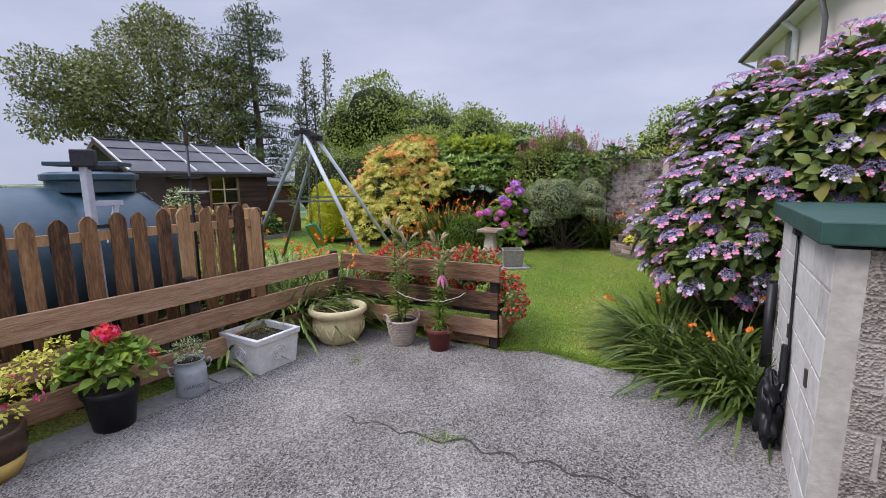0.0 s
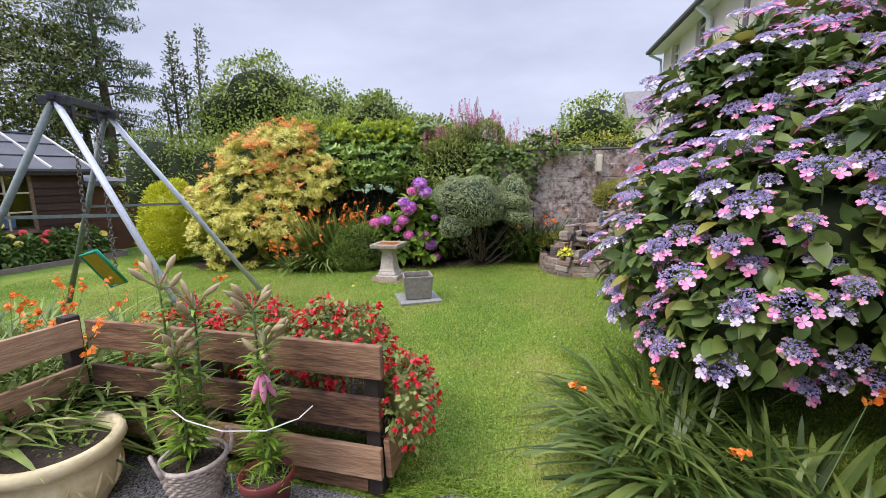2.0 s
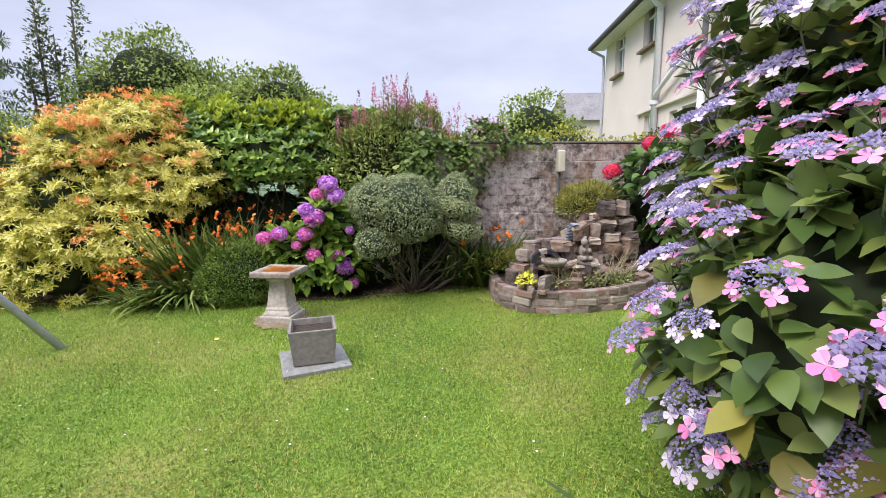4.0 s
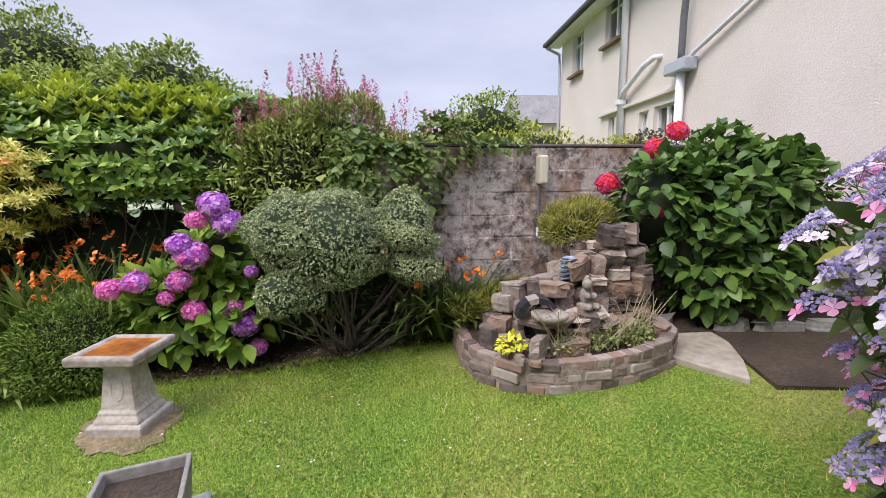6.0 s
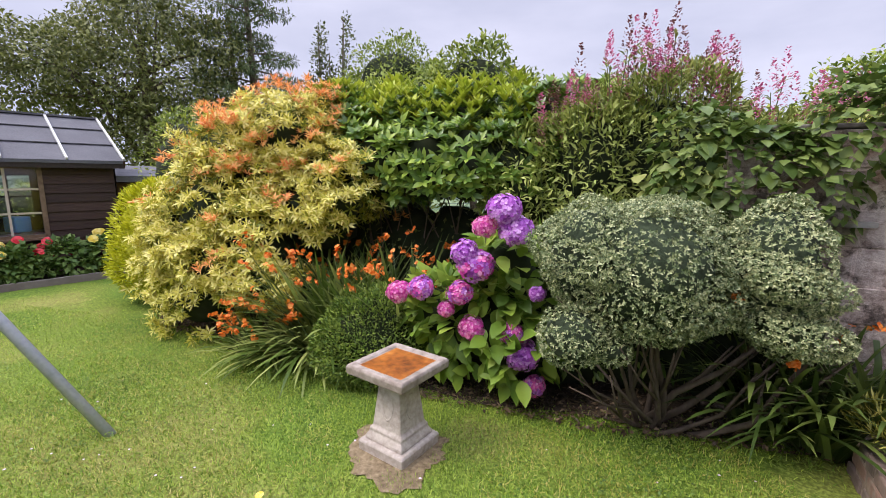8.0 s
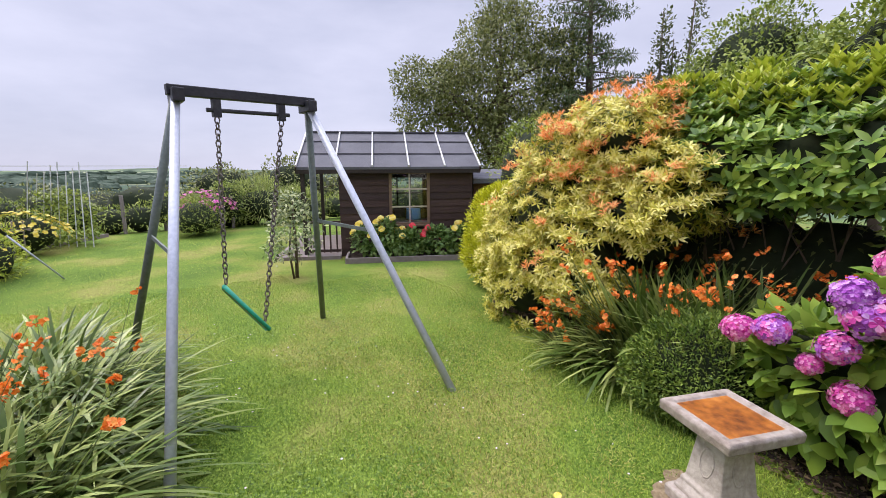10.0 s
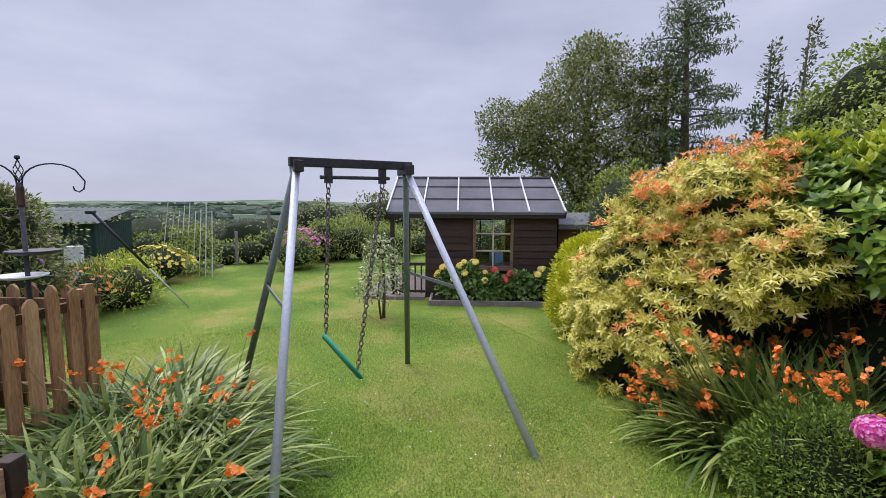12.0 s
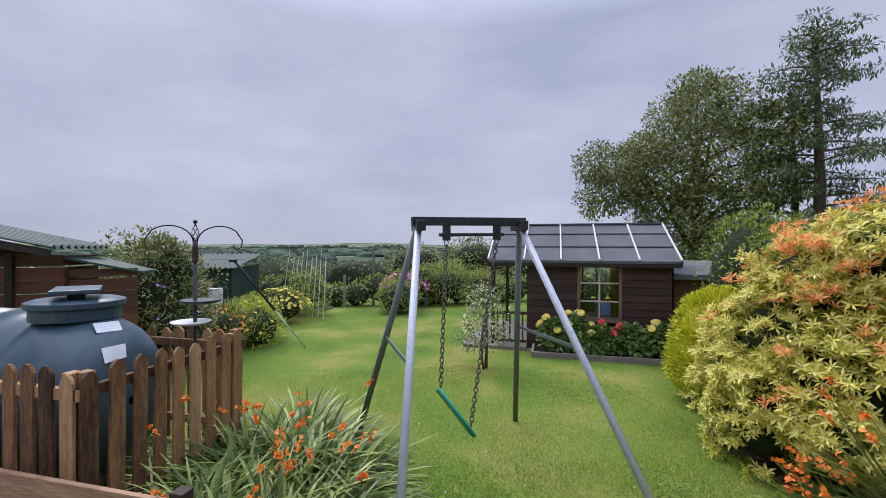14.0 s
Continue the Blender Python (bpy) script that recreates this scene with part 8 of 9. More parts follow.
for i in range(len(bx) - 1):
    row = []
    for x in (bx[i], bx[i + 1]):
        y0 = np.interp(x, [-3, -2.6, -1.6, -0.8, 0.0, 0.9, 1.6, 2.4, 3.4], [9.45, 9.1, 8.9, 8.65, 8.42, 8.32, 8.22, 8.15, 8.05]) + 0.05 * math.sin(x * 5)
        for y in (y0, y0 + 0.5, y0 + 1.6):
            row.append((x, y, float(ground_z(x, y)) + 0.018))
    bm_.add(row, [(0, 3, 4, 1), (1, 4, 5, 2)])
bord = part("border_soil", bm_, M_SOIL)
structure(bord, "dark soil of the shrub border", "soil")
lx = rng.uniform(-2.8, 3.2, 5200)
ly = np.interp(lx, [-3, -2.6, -1.6, -0.8, 0.0, 0.9, 1.6, 2.4, 3.4], [9.45, 9.1, 8.9, 8.65, 8.42, 8.32, 8.22, 8.15, 8.05]) + np.abs(rng.normal(size=len(lx))) * 0.4 - 0.12
lp_ = np.stack([lx, ly, ground_z(lx, ly) + 0.024], 1)
litter = new("leaf_litter", leaf_mesh("leaf_litter", lp_, rng.normal(size=lp_.shape) * np.array([1, 1, 0.35]), np.tile([0, 0, 1.0], (len(lp_), 1)) + rng.normal(size=lp_.shape) * 0.4, rng.uniform(0.02, 0.06, len(lp_)), rng.uniform(0.008, 0.028, len(lp_)), leaf_mat("dead_leaf", (0.03, 0.02, 0.012), (0.10, 0.066, 0.038), (0.24, 0.17, 0.10))))
tagged(litter, "dead brown leaves and twigs on the border soil", "leaf litter", kind="stuff")
wx = rng.uniform(-2.6, 3.0, 9000)
wy = np.interp(wx, [-3, -2.6, -1.6, -0.8, 0.0, 0.9, 1.6, 2.4, 3.4], [9.45, 9.1, 8.9, 8.65, 8.42, 8.32, 8.22, 8.15, 8.05]) + rng.normal(size=len(wx)) * 0.13 - 0.03
border_grass = new("edge_grass", blade_mesh("edge_grass", np.stack([wx, wy, ground_z(wx, wy)], 1), np.array([0, 0, 0.8]) + rng.normal(size=(len(wx), 3)) * 0.5, rng.uniform(0.02, 0.075, len(wx)), 0.005, 0.4, L_GRASS, 2))
tagged(border_grass, "ragged longer grass along the border edge", "grass", kind="stuff")

# ---------------------------------------------------------------- flowers by the summerhouse
for k, (a, z, fl) in enumerate(((2.35, 0.72, F_YELLOW), (1.95, 0.85, F_YELLOW), (1.45, 0.62, F_RED), (0.95, 0.66, F_RED), (0.45, 0.66, F_YELLOW), (1.7, 0.55, F_YELLOW))):
    c = S(a, -0.28, 0)
    d = thing("dahlia", "leafy dahlia with " + ("yellow" if fl is F_YELLOW else "red") + " flowers in the edged bed", "dahlia", (c.x, c.y, 0.33), group="dahlias by the summerhouse")
    dlm = [(c.x, c.y, 0.33 + z * 0.42, 0.26, 0.26, z * 0.42), (c.x + 0.1, c.y + 0.1, 0.5, 0.24, 0.22, 0.2)]
    leaves_on("foliage", dlm, 650, 0.11, 0.065, L_DAHLIA, d, low=-0.5, spread=0.6, depth=0.2)
    p, o = lump_points(dlm[:1], 60, 0.0, 0.2)
    for i in range(min(len(p), (9, 11, 4, 5, 6, 3)[k])):
        f = Mesh()
        for r_ in (0.075, 0.055):
            floret(f, Vector(p[i]) + Vector((0, 0, 0.1 + (0.05 - r_))), Vector((0.6, -0.5, 0.7)), r_, 0, 7)
        part("flower", f, fl, d)

small = thing("young_tree", "slender young leafy tree beside the deck", "tree", (-5.74, 7.56, 0.27))
part("trunk", Mesh().tube([(-5.74, 7.56, 0.25), (-5.76, 7.58, 0.8), (-5.72, 7.55, 1.3), (-5.74, 7.57, 1.7)], [0.03, 0.025, 0.018, 0.01], 8), M_BARK, small, smooth=True)
part("trunk", Mesh().tube([(-5.68, 7.5, 0.25), (-5.6, 7.42, 0.7), (-5.55, 7.45, 1.2)], [0.02, 0.016, 0.01], 7), M_BARK, small, smooth=True)
leaves_on("crown", [(-5.74, 7.56, 1.05, 0.42, 0.42, 0.5), (-5.7, 7.5, 1.45, 0.32, 0.3, 0.28), (-5.8, 7.4, 0.75, 0.3, 0.3, 0.3)], 1300, 0.075, 0.035, L_HEBE, small, spread=0.9, depth=0.3)

# ---------------------------------------------------------------- bird feeder
fx, fy = -3.02, 3.86
feeder = thing("bird_feeder_station", "black metal bird feeding station with hooks", "bird feeder", (fx, fy, 0.2))
part("pole", Mesh().tube([(fx, fy, 0.1), (fx, fy, 2.38)], 0.016, 10), M_BLACKMETAL, feeder, smooth=True)
part("collar", Mesh().lathe((fx, fy, 2.2), [(0.02, 0), (0.026, 0.01), (0.026, 0.14), (0.02, 0.16)], 10), M_BROWNGLAZE, feeder)
part("finial", Mesh().lump((fx, fy, 2.565), (0.018, 0.018, 0.018), 0, 7, 10), M_BLACKMETAL, feeder, smooth=True)
for k in range(4):
    pts = []
    for j in range(9):
        t = j / 8
        a = k * math.pi / 2 + t * 3.4
        r = 0.028 * math.sin(math.pi * t)
        pts.append((fx + r * math.cos(a), fy + r * math.sin(a), 2.38 + 0.17 * t))
    part("cage_wire", Mesh().tube(pts, 0.0035, 5), M_BLACKMETAL, feeder, smooth=True)
for s in (-1, 1):
    w = Vector((-0.18, 0.98, 0)) * s
    c = Vector((fx, fy, 0))
    arc = [c + w * 0.015 + Vector((0, 0, 2.22))] + [c + w * (0.20 - 0.185 * math.cos(q)) + Vector((0, 0, 2.38 + 0.15 * math.sin(q))) for q in [math.pi * j / 12 for j in range(10)]]
    arc += [c + w * 0.385 + Vector((0, 0, 2.40)), c + w * 0.375 + Vector((0, 0, 2.34)), c + w * 0.345 + Vector((0, 0, 2.315)), c + w * 0.315 + Vector((0, 0, 2.33)), c + w * 0.31 + Vector((0, 0, 2.36))]
    part("hook", Mesh().tube(arc, 0.006, 6), M_BLACKMETAL, feeder, smooth=True)
part("mesh_tray", Mesh().lathe((fx - 0.06, fy + 0.03, 1.83), [(0.13, 0), (0.17, 0.02), (0.172, 0.03), (0.15, 0.03)], 22), M_BLACKMETAL, feeder, "dark round mesh tray", smooth=True)
part("dish", Mesh().lathe((fx + 0.05, fy - 0.02, 1.655), [(0.09, 0), (0.155, 0.018), (0.162, 0.03), (0.14, 0.03), (0.09, 0.012)], 24), M_LABEL, feeder, "shallow white plastic dish", smooth=True)

# clothes prop, leaning
prop = thing("clothes_line_prop", "leaning steel clothes prop with black upper half", "clothes prop", (-7.99, 4.48, 0.27))
pa, pb = Vector((-7.99, 4.48, 0.24)), Vector((-7.55, 3.2, 2.08))
part("lower_tube", Mesh().tube([pa, pa.lerp(pb, 0.5)], 0.014, 8), M_STEEL, prop, smooth=True)
part("upper_tube", Mesh().tube([pa.lerp(pb, 0.46), pb], 0.024, 8), M_BLACKMETAL, prop, "black plastic upper tube", smooth=True)
part("fork", Mesh().tube([pb - Vector((0.05, 0.09, 0)), pb + Vector((0.02, 0.04, 0.0))], 0.03, 8), M_BLACKMETAL, prop)
line = thing("washing_line", "thin pale green washing line across the garden", "washing line", (-5, 3, 2.2))
part("wire", Mesh().tube([(-4.6, 0.6, 2.27), (-7.55, 3.2, 2.10), (-14.0, 7.0, 2.2)], 0.004, 5), L_HEDGE, line)


# ---------------------------------------------------------------- sheds at the side
def corrugated(owner, a, b, c, d, waves, mat):
    """Corrugated sheet between the edges a-b and d-c."""
    m, n = Mesh(), waves * 8
    a, b, c, d = map(Vector, (a, b, c, d))
    nn = (b - a).cross(d - a).normalized()
    for i in range(n + 1):
        t = i / n
        o = nn * 0.028 * math.sin(2 * math.pi * waves * t)
        m.v += [tuple(a.lerp(b, t) + o), tuple(d.lerp(c, t) + o)]
    m.f += [(2 * i, 2 * i + 2, 2 * i + 3, 2 * i + 1) for i in range(n)]
    m.s += [0] * n
    return part("roof_sheet", m, mat, owner, "corrugated sheet roof")


def boarded(owner, a, b, z0, z1, step, mat):
    a, b = Vector((*a, 0)), Vector((*b, 0))
    z = z0
    while z < z1:
        part("board", Mesh().beam(a + Vector((0, 0, z + step / 2)), b + Vector((0, 0, z + step / 2)), 0.03, min(step - 0.008, z1 - z)), mat, owner)
        z += step


store = thing("timber_store", "red-brown boarded store with corrugated roof", "shed", (-6.4, 0.6, 0.2))
boarded(store, (-5.35, 1.62), (-5.1, -1.6), 0.2, 2.22, 0.17, M_BROWNBOARD)
boarded(store, (-5.35, 1.62), (-6.1, 1.66), 0.2, 2.2, 0.17, M_BROWNBOARD)
part("post", Mesh().beam((-5.28, 1.1, 0.2), (-5.28, 1.1, 2.25), 0.08, 0.08), M_POSTDARK, store)
corrugated(store, (-4.95, 1.72, 2.33), (-6.2, 1.78, 2.33), (-6.0, -0.9, 2.95), (-4.75, -1.0, 2.95), 9, M_GREYTIN)
part("fascia", Mesh().beam((-5.0, 1.68, 2.25), (-4.8, -0.98, 2.87), 0.03, 0.09), M_POSTDARK, store)
part("gable_board", Mesh().add([(-5.34, 1.62, 2.2), (-5.12, -0.9, 2.2), (-5.12, -0.9, 2.82)], [(0, 1, 2), (2, 1, 0)]), M_BROWNBOARD, store)
leanb = thing("timber_lean_to", "low red-brown boarded lean-to with sloping roof", "shed", (-6.0, 2.3, 0.2))
boarded(leanb, (-5.38, 1.68), (-5.75, 2.32), 0.2, 2.0, 0.17, M_BROWNBOARD)
part("roof", Mesh().add([(-5.32, 1.66, 2.2), (-5.72, 2.38, 1.99), (-6.2, 2.38, 1.99), (-6.1, 1.66, 2.2), (-5.32, 1.66, 2.17), (-5.72, 2.38, 1.96), (-6.2, 2.38, 1.96), (-6.1, 1.66, 2.17)], [(0, 1, 2, 3), (7, 6, 5, 4), (1, 0, 4, 5), (2, 1, 5, 6)]), M_GREENTIN, leanb)
tin = thing("green_tin_shed", "dark green corrugated metal shed", "shed", (-13.0, 1.6, 0.2))
corrugated(tin, (-11.6, 2.3, 1.75), (-11.4, 0.6, 1.75), (-11.4, 0.6, 0.2), (-11.6, 2.3, 0.2), 14, M_GREENTIN)
corrugated(tin, (-11.6, 2.3, 1.75), (-14.5, 2.45, 1.75), (-14.5, 2.45, 0.2), (-11.6, 2.3, 0.2), 16, M_GREENTIN)
corrugated(tin, (-11.4, 2.4, 1.78), (-11.2, 0.5, 1.78), (-14.5, 0.5, 2.1), (-14.5, 2.55, 2.1), 14, M_GREYTIN)
boxw = thing("white_bin", "small white bin beside the tin shed", "bin", (-11.0, 1.9, 0.27))
part("bin_body", Mesh().box(Matrix.Translation((-10.6, 2.1, 0.9)), 0.2, 0.3, 0.4).box(Matrix.Translation((-10.6, 2.1, 0.2)), 0.1, 0.1, 0.7), M_WHITEPAINT, boxw, bevel=0.01)
old_fence = thing("low_slat_fence", "low weathered grey slat fence", "fence", (-10.6, 2.6, 0.3))
for k in range(13):
    part("slat", Mesh().beam((-10.6 - 0.02 * k, 1.7 + 0.16 * k, 0.27), (-10.6 - 0.02 * k, 1.74 + 0.16 * k, 1.05), 0.02, 0.1, up=(1, 0, 0)), M_DECK, old_fence)
part("rail", Mesh().beam((-10.63, 1.6, 0.85), (-10.9, 3.75, 0.85), 0.03, 0.06), M_DECK, old_fence)


def bush(name, label, lumps, n, ln, wd, mat, cat="bush", flowers=None, core=0.75, spread=0.7, droop=0.0):
    b = thing(name, label, cat, (lumps[0][0], lumps[0][1], float(ground_z(lumps[0][0], lumps[0][1]))))
    inner(lumps, b, core)
    leaves_on("foliage", lumps, n, ln, wd, mat, b, spread=spread, droop=droop, depth=0.14)
    if flowers:
        fm, num, size = flowers
        p, o = lump_points(lumps, num, 0.02, -0.1)
        specks("blossoms", p + o * 0.03, o + np.array([0, 0, 0.5]), size, fm, b, 5)
    return b


bush("buddleia", "tall buddleia bush with pale lilac flower spikes", [(-7.3, 2.0, 1.35, 0.9, 0.75, 1.1), (-7.1, 2.4, 0.9, 0.8, 0.55, 0.7), (-8.0, 1.8, 1.5, 0.8, 0.7, 1.0), (-7.4, 2.2, 1.9, 0.6, 0.5, 0.5)], 6500, 0.11, 0.03, L_TREE, "buddleia", (F_PURPLE, 60, 0.03), 0.7)
bush("golden_rod", "leafy green clump with yellow flowers", [(-8.6, 3.35, 0.62, 0.75, 0.6, 0.5), (-9.3, 3.2, 0.7, 0.8, 0.6, 0.55)], 3600, 0.08, 0.02, L_LIME, "flowers", (F_YELLOW, 90, 0.03), 0.75, 0.6, -0.4)
bush("orange_lilies", "clump of orange flowers by the fence", [(-7.9, 3.0, 0.75, 0.5, 0.4, 0.42)], 900, 0.14, 0.018, L_STRAP, "flowers", (F_ORANGE, 80, 0.035), 0.6, 0.5, -0.7)
bush("sunny_flowers", "patch of bright yellow flowers", [(-11.2, 3.6, 0.7, 0.5, 0.7, 0.5)], 800, 0.08, 0.025, L_HEDGE, "flowers", (F_YELLOW, 130, 0.045), 0.7)
bush("rounded_border_shrub", "rounded green shrub with pink flowers behind", [(-12.3, 6.9, 0.75, 0.7, 0.7, 0.55)], 2400, 0.09, 0.02, L_HEDGE, "shrub", None, 0.75, 0.6, -0.3)
bush("pink_phlox", "pink flowering phlox clump", [(-13.1, 7.2, 0.95, 0.6, 0.8, 0.5)], 900, 0.08, 0.02, L_SPIREA, "flowers", (F_MAGENTA, 170, 0.05), 0.7)
far_hedge = [(-14.6 + 0.25 * math.sin(y * 1.3), y, 0.72 + 0.14 * math.sin(y * 2.1), 0.65, 0.6, 0.62 + 0.16 * math.sin(y * 0.9)) for y in np.arange(0.5, 16.5, 0.75)]
bush("boundary_hedge", "low mixed hedge along the garden end", far_hedge, 11000, 0.11, 0.03, L_HEDGE, "hedge")
bush("pampas_clump", "arching grassy clump by the hedge", [(-14.0, 9.0, 0.95, 0.8, 0.9, 0.75), (-13.8, 10.2, 0.85, 0.7, 0.8, 0.6)], 2600, 0.32, 0.018, L_SPIREA, "grass", None, 0.6, 0.6, -0.3)
bush("bordering_shrub", "dense green shrub by the garden end", [(-13.9, 8.0, 0.95, 0.7, 0.6, 0.75)], 1700, 0.08, 0.04, L_ROUNDTREE)
for k, (x, y, h) in enumerate(((-13.5, 8.05, 1.0), (-14.0, 5.3, 1.1), (-14.2, 6.3, 1.9))):
    fp_ = thing("fence_post", "weathered grey fence post by the hedge", "fence post", (x, y, 0.27), group="posts along the hedge")
    part("post_shaft", Mesh().tube([(x, y, 0.1), (x, y, 0.27 + h)], 0.05, 8), M_DECK, fp_)
beans = thing("bean_row", "row of bean canes with climbing green plants", "bean row", (-12.3, 4.1, 0.27))
for k in range(9):
    part("cane", Mesh().tube([(-12.6 + 0.12 * k, 3.4 + 0.16 * k, 0.25), (-12.3 + 0.05 * k, 3.7 + 0.13 * k, 2.1 + random.uniform(-0.15, 0.2))], 0.012, 5), M_BATTEN, beans)
leaves_on("vines", [(-12.3, 4.2, 0.95, 0.35, 0.7, 0.7), (-12.2, 4.0, 0.6, 0.45, 0.8, 0.35)], 1700, 0.09, 0.06, L_HEDGE, beans, depth=0.35)
veg = thing("vegetable_bed", "timber-edged vegetable bed at the lawn end", "vegetable bed", (-11.8, 4.0, 0.27))
part("soil", Mesh().prism([(-11.3, 3.3), (-13.6, 4.9), (-14.0, 4.2), (-11.7, 2.7)], 0.15, 0.31), M_SOIL, veg)
part("edging", Mesh().beam((-11.3, 3.3, 0.30), (-13.6, 4.9, 0.30), 0.05, 0.14), M_DECK, veg)
gard = thing("dark_far_shrubs", "dark shrubs beside the old store", "shrub", (-9.0, 0.6, 0.2))
leaves_on("foliage", [(-9.5, 0.9, 1.5, 1.3, 1.0, 1.2), (-10.2, 1.6, 1.2, 1.0, 0.8, 1.0)], 2400, 0.1, 0.05, L_TREE, gard, depth=0.25)


# ---------------------------------------------------------------- trees beyond the garden
def tree(name, label, foot, trunk_h, lumps, n, ln, wd, mat, r=0.25, depth=0.3, core=0.0, spread=0.9, droop=0.2):
    t = thing(name, label, "tree", foot)
    f = Vector(foot)
    top = f + Vector((random.uniform(-0.3, 0.3), random.uniform(-0.3, 0.3), trunk_h))
    part("trunk", Mesh().tube([f - Vector((0, 0, 0.3)), f.lerp(top, 0.4) + Vector((0.1, 0, 0)), top], [r, r * 0.75, r * 0.35], 10), M_BARK, t, smooth=True)
    for l in lumps:
        a = f.lerp(top, random.uniform(0.35, 0.95))
        c = Vector(l[:3])
        part("limb", Mesh().tube([a, a.lerp(c, 0.5) + Vector((0, 0, 0.25)), c], [r * 0.4, r * 0.25, r * 0.08], 7), M_BARK, t, smooth=True)
    if core:
        inner(lumps, t, core)
    leaves_on("crown", lumps, n, ln, wd, mat, t, depth=depth, spread=spread, droop=droop, low=-0.9, rough=0.16)
    return t


random.seed(5)
A_l = [(-17 + dx, 22.5 + dy, z, rr, rr, rr * 0.85) for dx, dy, z, rr in ((0, 0, 6.6, 2.9), (-2.7, 0.3, 6.0, 2.2), (2.4, 0.3, 6.2, 2.3), (-1.0, 0.5, 8.8, 2.2), (1.6, -0.4, 8.6, 2.0), (-3.6, 0, 7.9, 1.5), (3.6, 0.4, 7.2, 1.6), (0.2, 0, 10.0, 1.4), (-1.8, 0, 4.2, 1.9), (1.8, 0, 4.0, 2.0), (-4.4, 0, 5.6, 1.2), (3.4, 0, 5.0, 1.6), (-3.2, -3.0, 5.2, 1.5), (-3.4, -3.2, 7.0, 1.4), (-1.5, -2.5, 6.5, 1.7), (0, 0, 2.8, 2.2), (2.7, 0, 2.4, 1.8), (-2.6, 0, 2.8, 1.7))]
tree("hawthorn_tree", "large dense broadleaf tree beyond the garden", (-17, 22.5, -0.5), 7.5, A_l, 44000, 0.20, 0.10, L_TREE, 0.35, 0.28)
D_l = [(-5.6, 25.0, 5.6, 2.3, 2.2, 2.2), (-7.2, 25.2, 4.8, 1.8, 1.8, 1.8), (-3.9, 25, 4.9, 1.9, 1.8, 1.9), (-2.0, 23, 4.3, 2.0, 1.8, 1.8), (0.2, 22.5, 3.9, 1.9, 1.8, 1.6), (2.4, 22, 3.3, 1.8, 1.6, 1.4)]
tree("rounded_trees", "rounded mid-green trees beyond the hedge", (-5.6, 25, -0.5), 5.0, D_l, 20000, 0.18, 0.09, L_ROUNDTREE, 0.3, 0.16, 0.72)
tree("round_bush_tree", "round-headed green tree behind the laurel", (0.35, 11.6, 0.2), 2.6, [(0.35, 11.6, 2.95, 0.75, 0.7, 0.7), (-0.25, 11.7, 2.8, 0.6, 0.6, 0.6), (0.8, 11.6, 2.75, 0.55, 0.55, 0.5)], 6500, 0.085, 0.04, L_ROUNDTREE, 0.08, 0.16, 0.7)
tree("leafy_shrub_tree", "tall leafy shrub with reddish flower tips", (-1.2, 11.9, 0.2), 2.4, [(-1.2, 11.9, 2.6, 0.8, 0.7, 0.7), (-2.1, 12.2, 2.5, 0.8, 0.7, 0.65)], 5500, 0.085, 0.035, L_HEDGE, 0.08, 0.16, 0.7)
tree("far_round_tree", "round clipped-looking tree behind the wall", (9.06, 18.6, 0.2), 3.2, [(9.06, 18.6, 3.3, 1.6, 1.5, 1.55), (8.0, 18.4, 2.8, 1.2, 1.2, 1.2), (10.1, 18.4, 2.7, 1.1, 1.1, 1.2)], 4500, 0.16, 0.09, L_HEDGE, 0.15, 0.14, 0.72)
tree("pale_sapling", "airy pale grey-leaved sapling", (3.7, 13.2, 0.3), 2.8, [(3.7, 13.2, 2.7, 0.65, 0.6, 0.7), (4.3, 13.3, 2.4, 0.5, 0.5, 0.5)], 620, 0.08, 0.035, F_WHITE, 0.05, 0.5)
tree("side_trees", "broadleaf trees at the field edge", (-30, 15, -1.5), 3.0, [(-30, 15, 1.3, 2.4, 2.6, 1.7), (-32, 11, 1.0, 2.2, 2.6, 1.5), (-27, 19, 1.3, 2.2, 2.4, 1.7)], 5000, 0.25, 0.13, L_TREE, 0.25, 0.15, 0.72)

cy = thing("cypress_tree", "tall dark cypress with layered drooping branches", "conifer", (-12.4, 24.2, -0.4))
part("trunk", Mesh().tube([(-12.4, 24.2, -0.6), (-12.3, 24.2, 5), (-12.55, 24.2, 11.4)], [0.28, 0.2, 0.05], 10), M_BARK, cy, smooth=True)
part("trunk", Mesh().tube([(-13.5, 24.6, -0.6), (-13.6, 24.6, 4), (-13.7, 24.5, 9.0)], [0.2, 0.15, 0.05], 9), M_BARK, cy, smooth=True)
cyl = []
for i in range(66):
    z = 2.2 + 9.2 * (i / 65)
    a = i * 2.4
    stem = (-12.4, 24.2) if i % 3 else (-13.6, 24.5)
    if stem[0] < -13 and z > 9:
        stem = (-12.45, 24.2)
    reach = (3.3 - 2.4 * (z / 12) ** 1.8) * random.uniform(0.65, 1.1)
    tip = Vector((stem[0] + reach * math.cos(a), stem[1] + reach * math.sin(a), z - 0.15 * reach + 0.25))
    part("branch", Mesh().tube([(stem[0], stem[1], z), Vector((stem[0], stem[1], z)).lerp(tip, 0.5) + Vector((0, 0, 0.12)), tip], [0.05, 0.035, 0.012], 5), M_BARK, cy)
    for q in (0.45, 0.75, 1.0):
        c = Vector((stem[0], stem[1], z)).lerp(tip, q)
        cyl.append((c.x, c.y, c.z, 0.58 * (1.15 - 0.4 * q), 0.58 * (1.15 - 0.4 * q), 0.22))
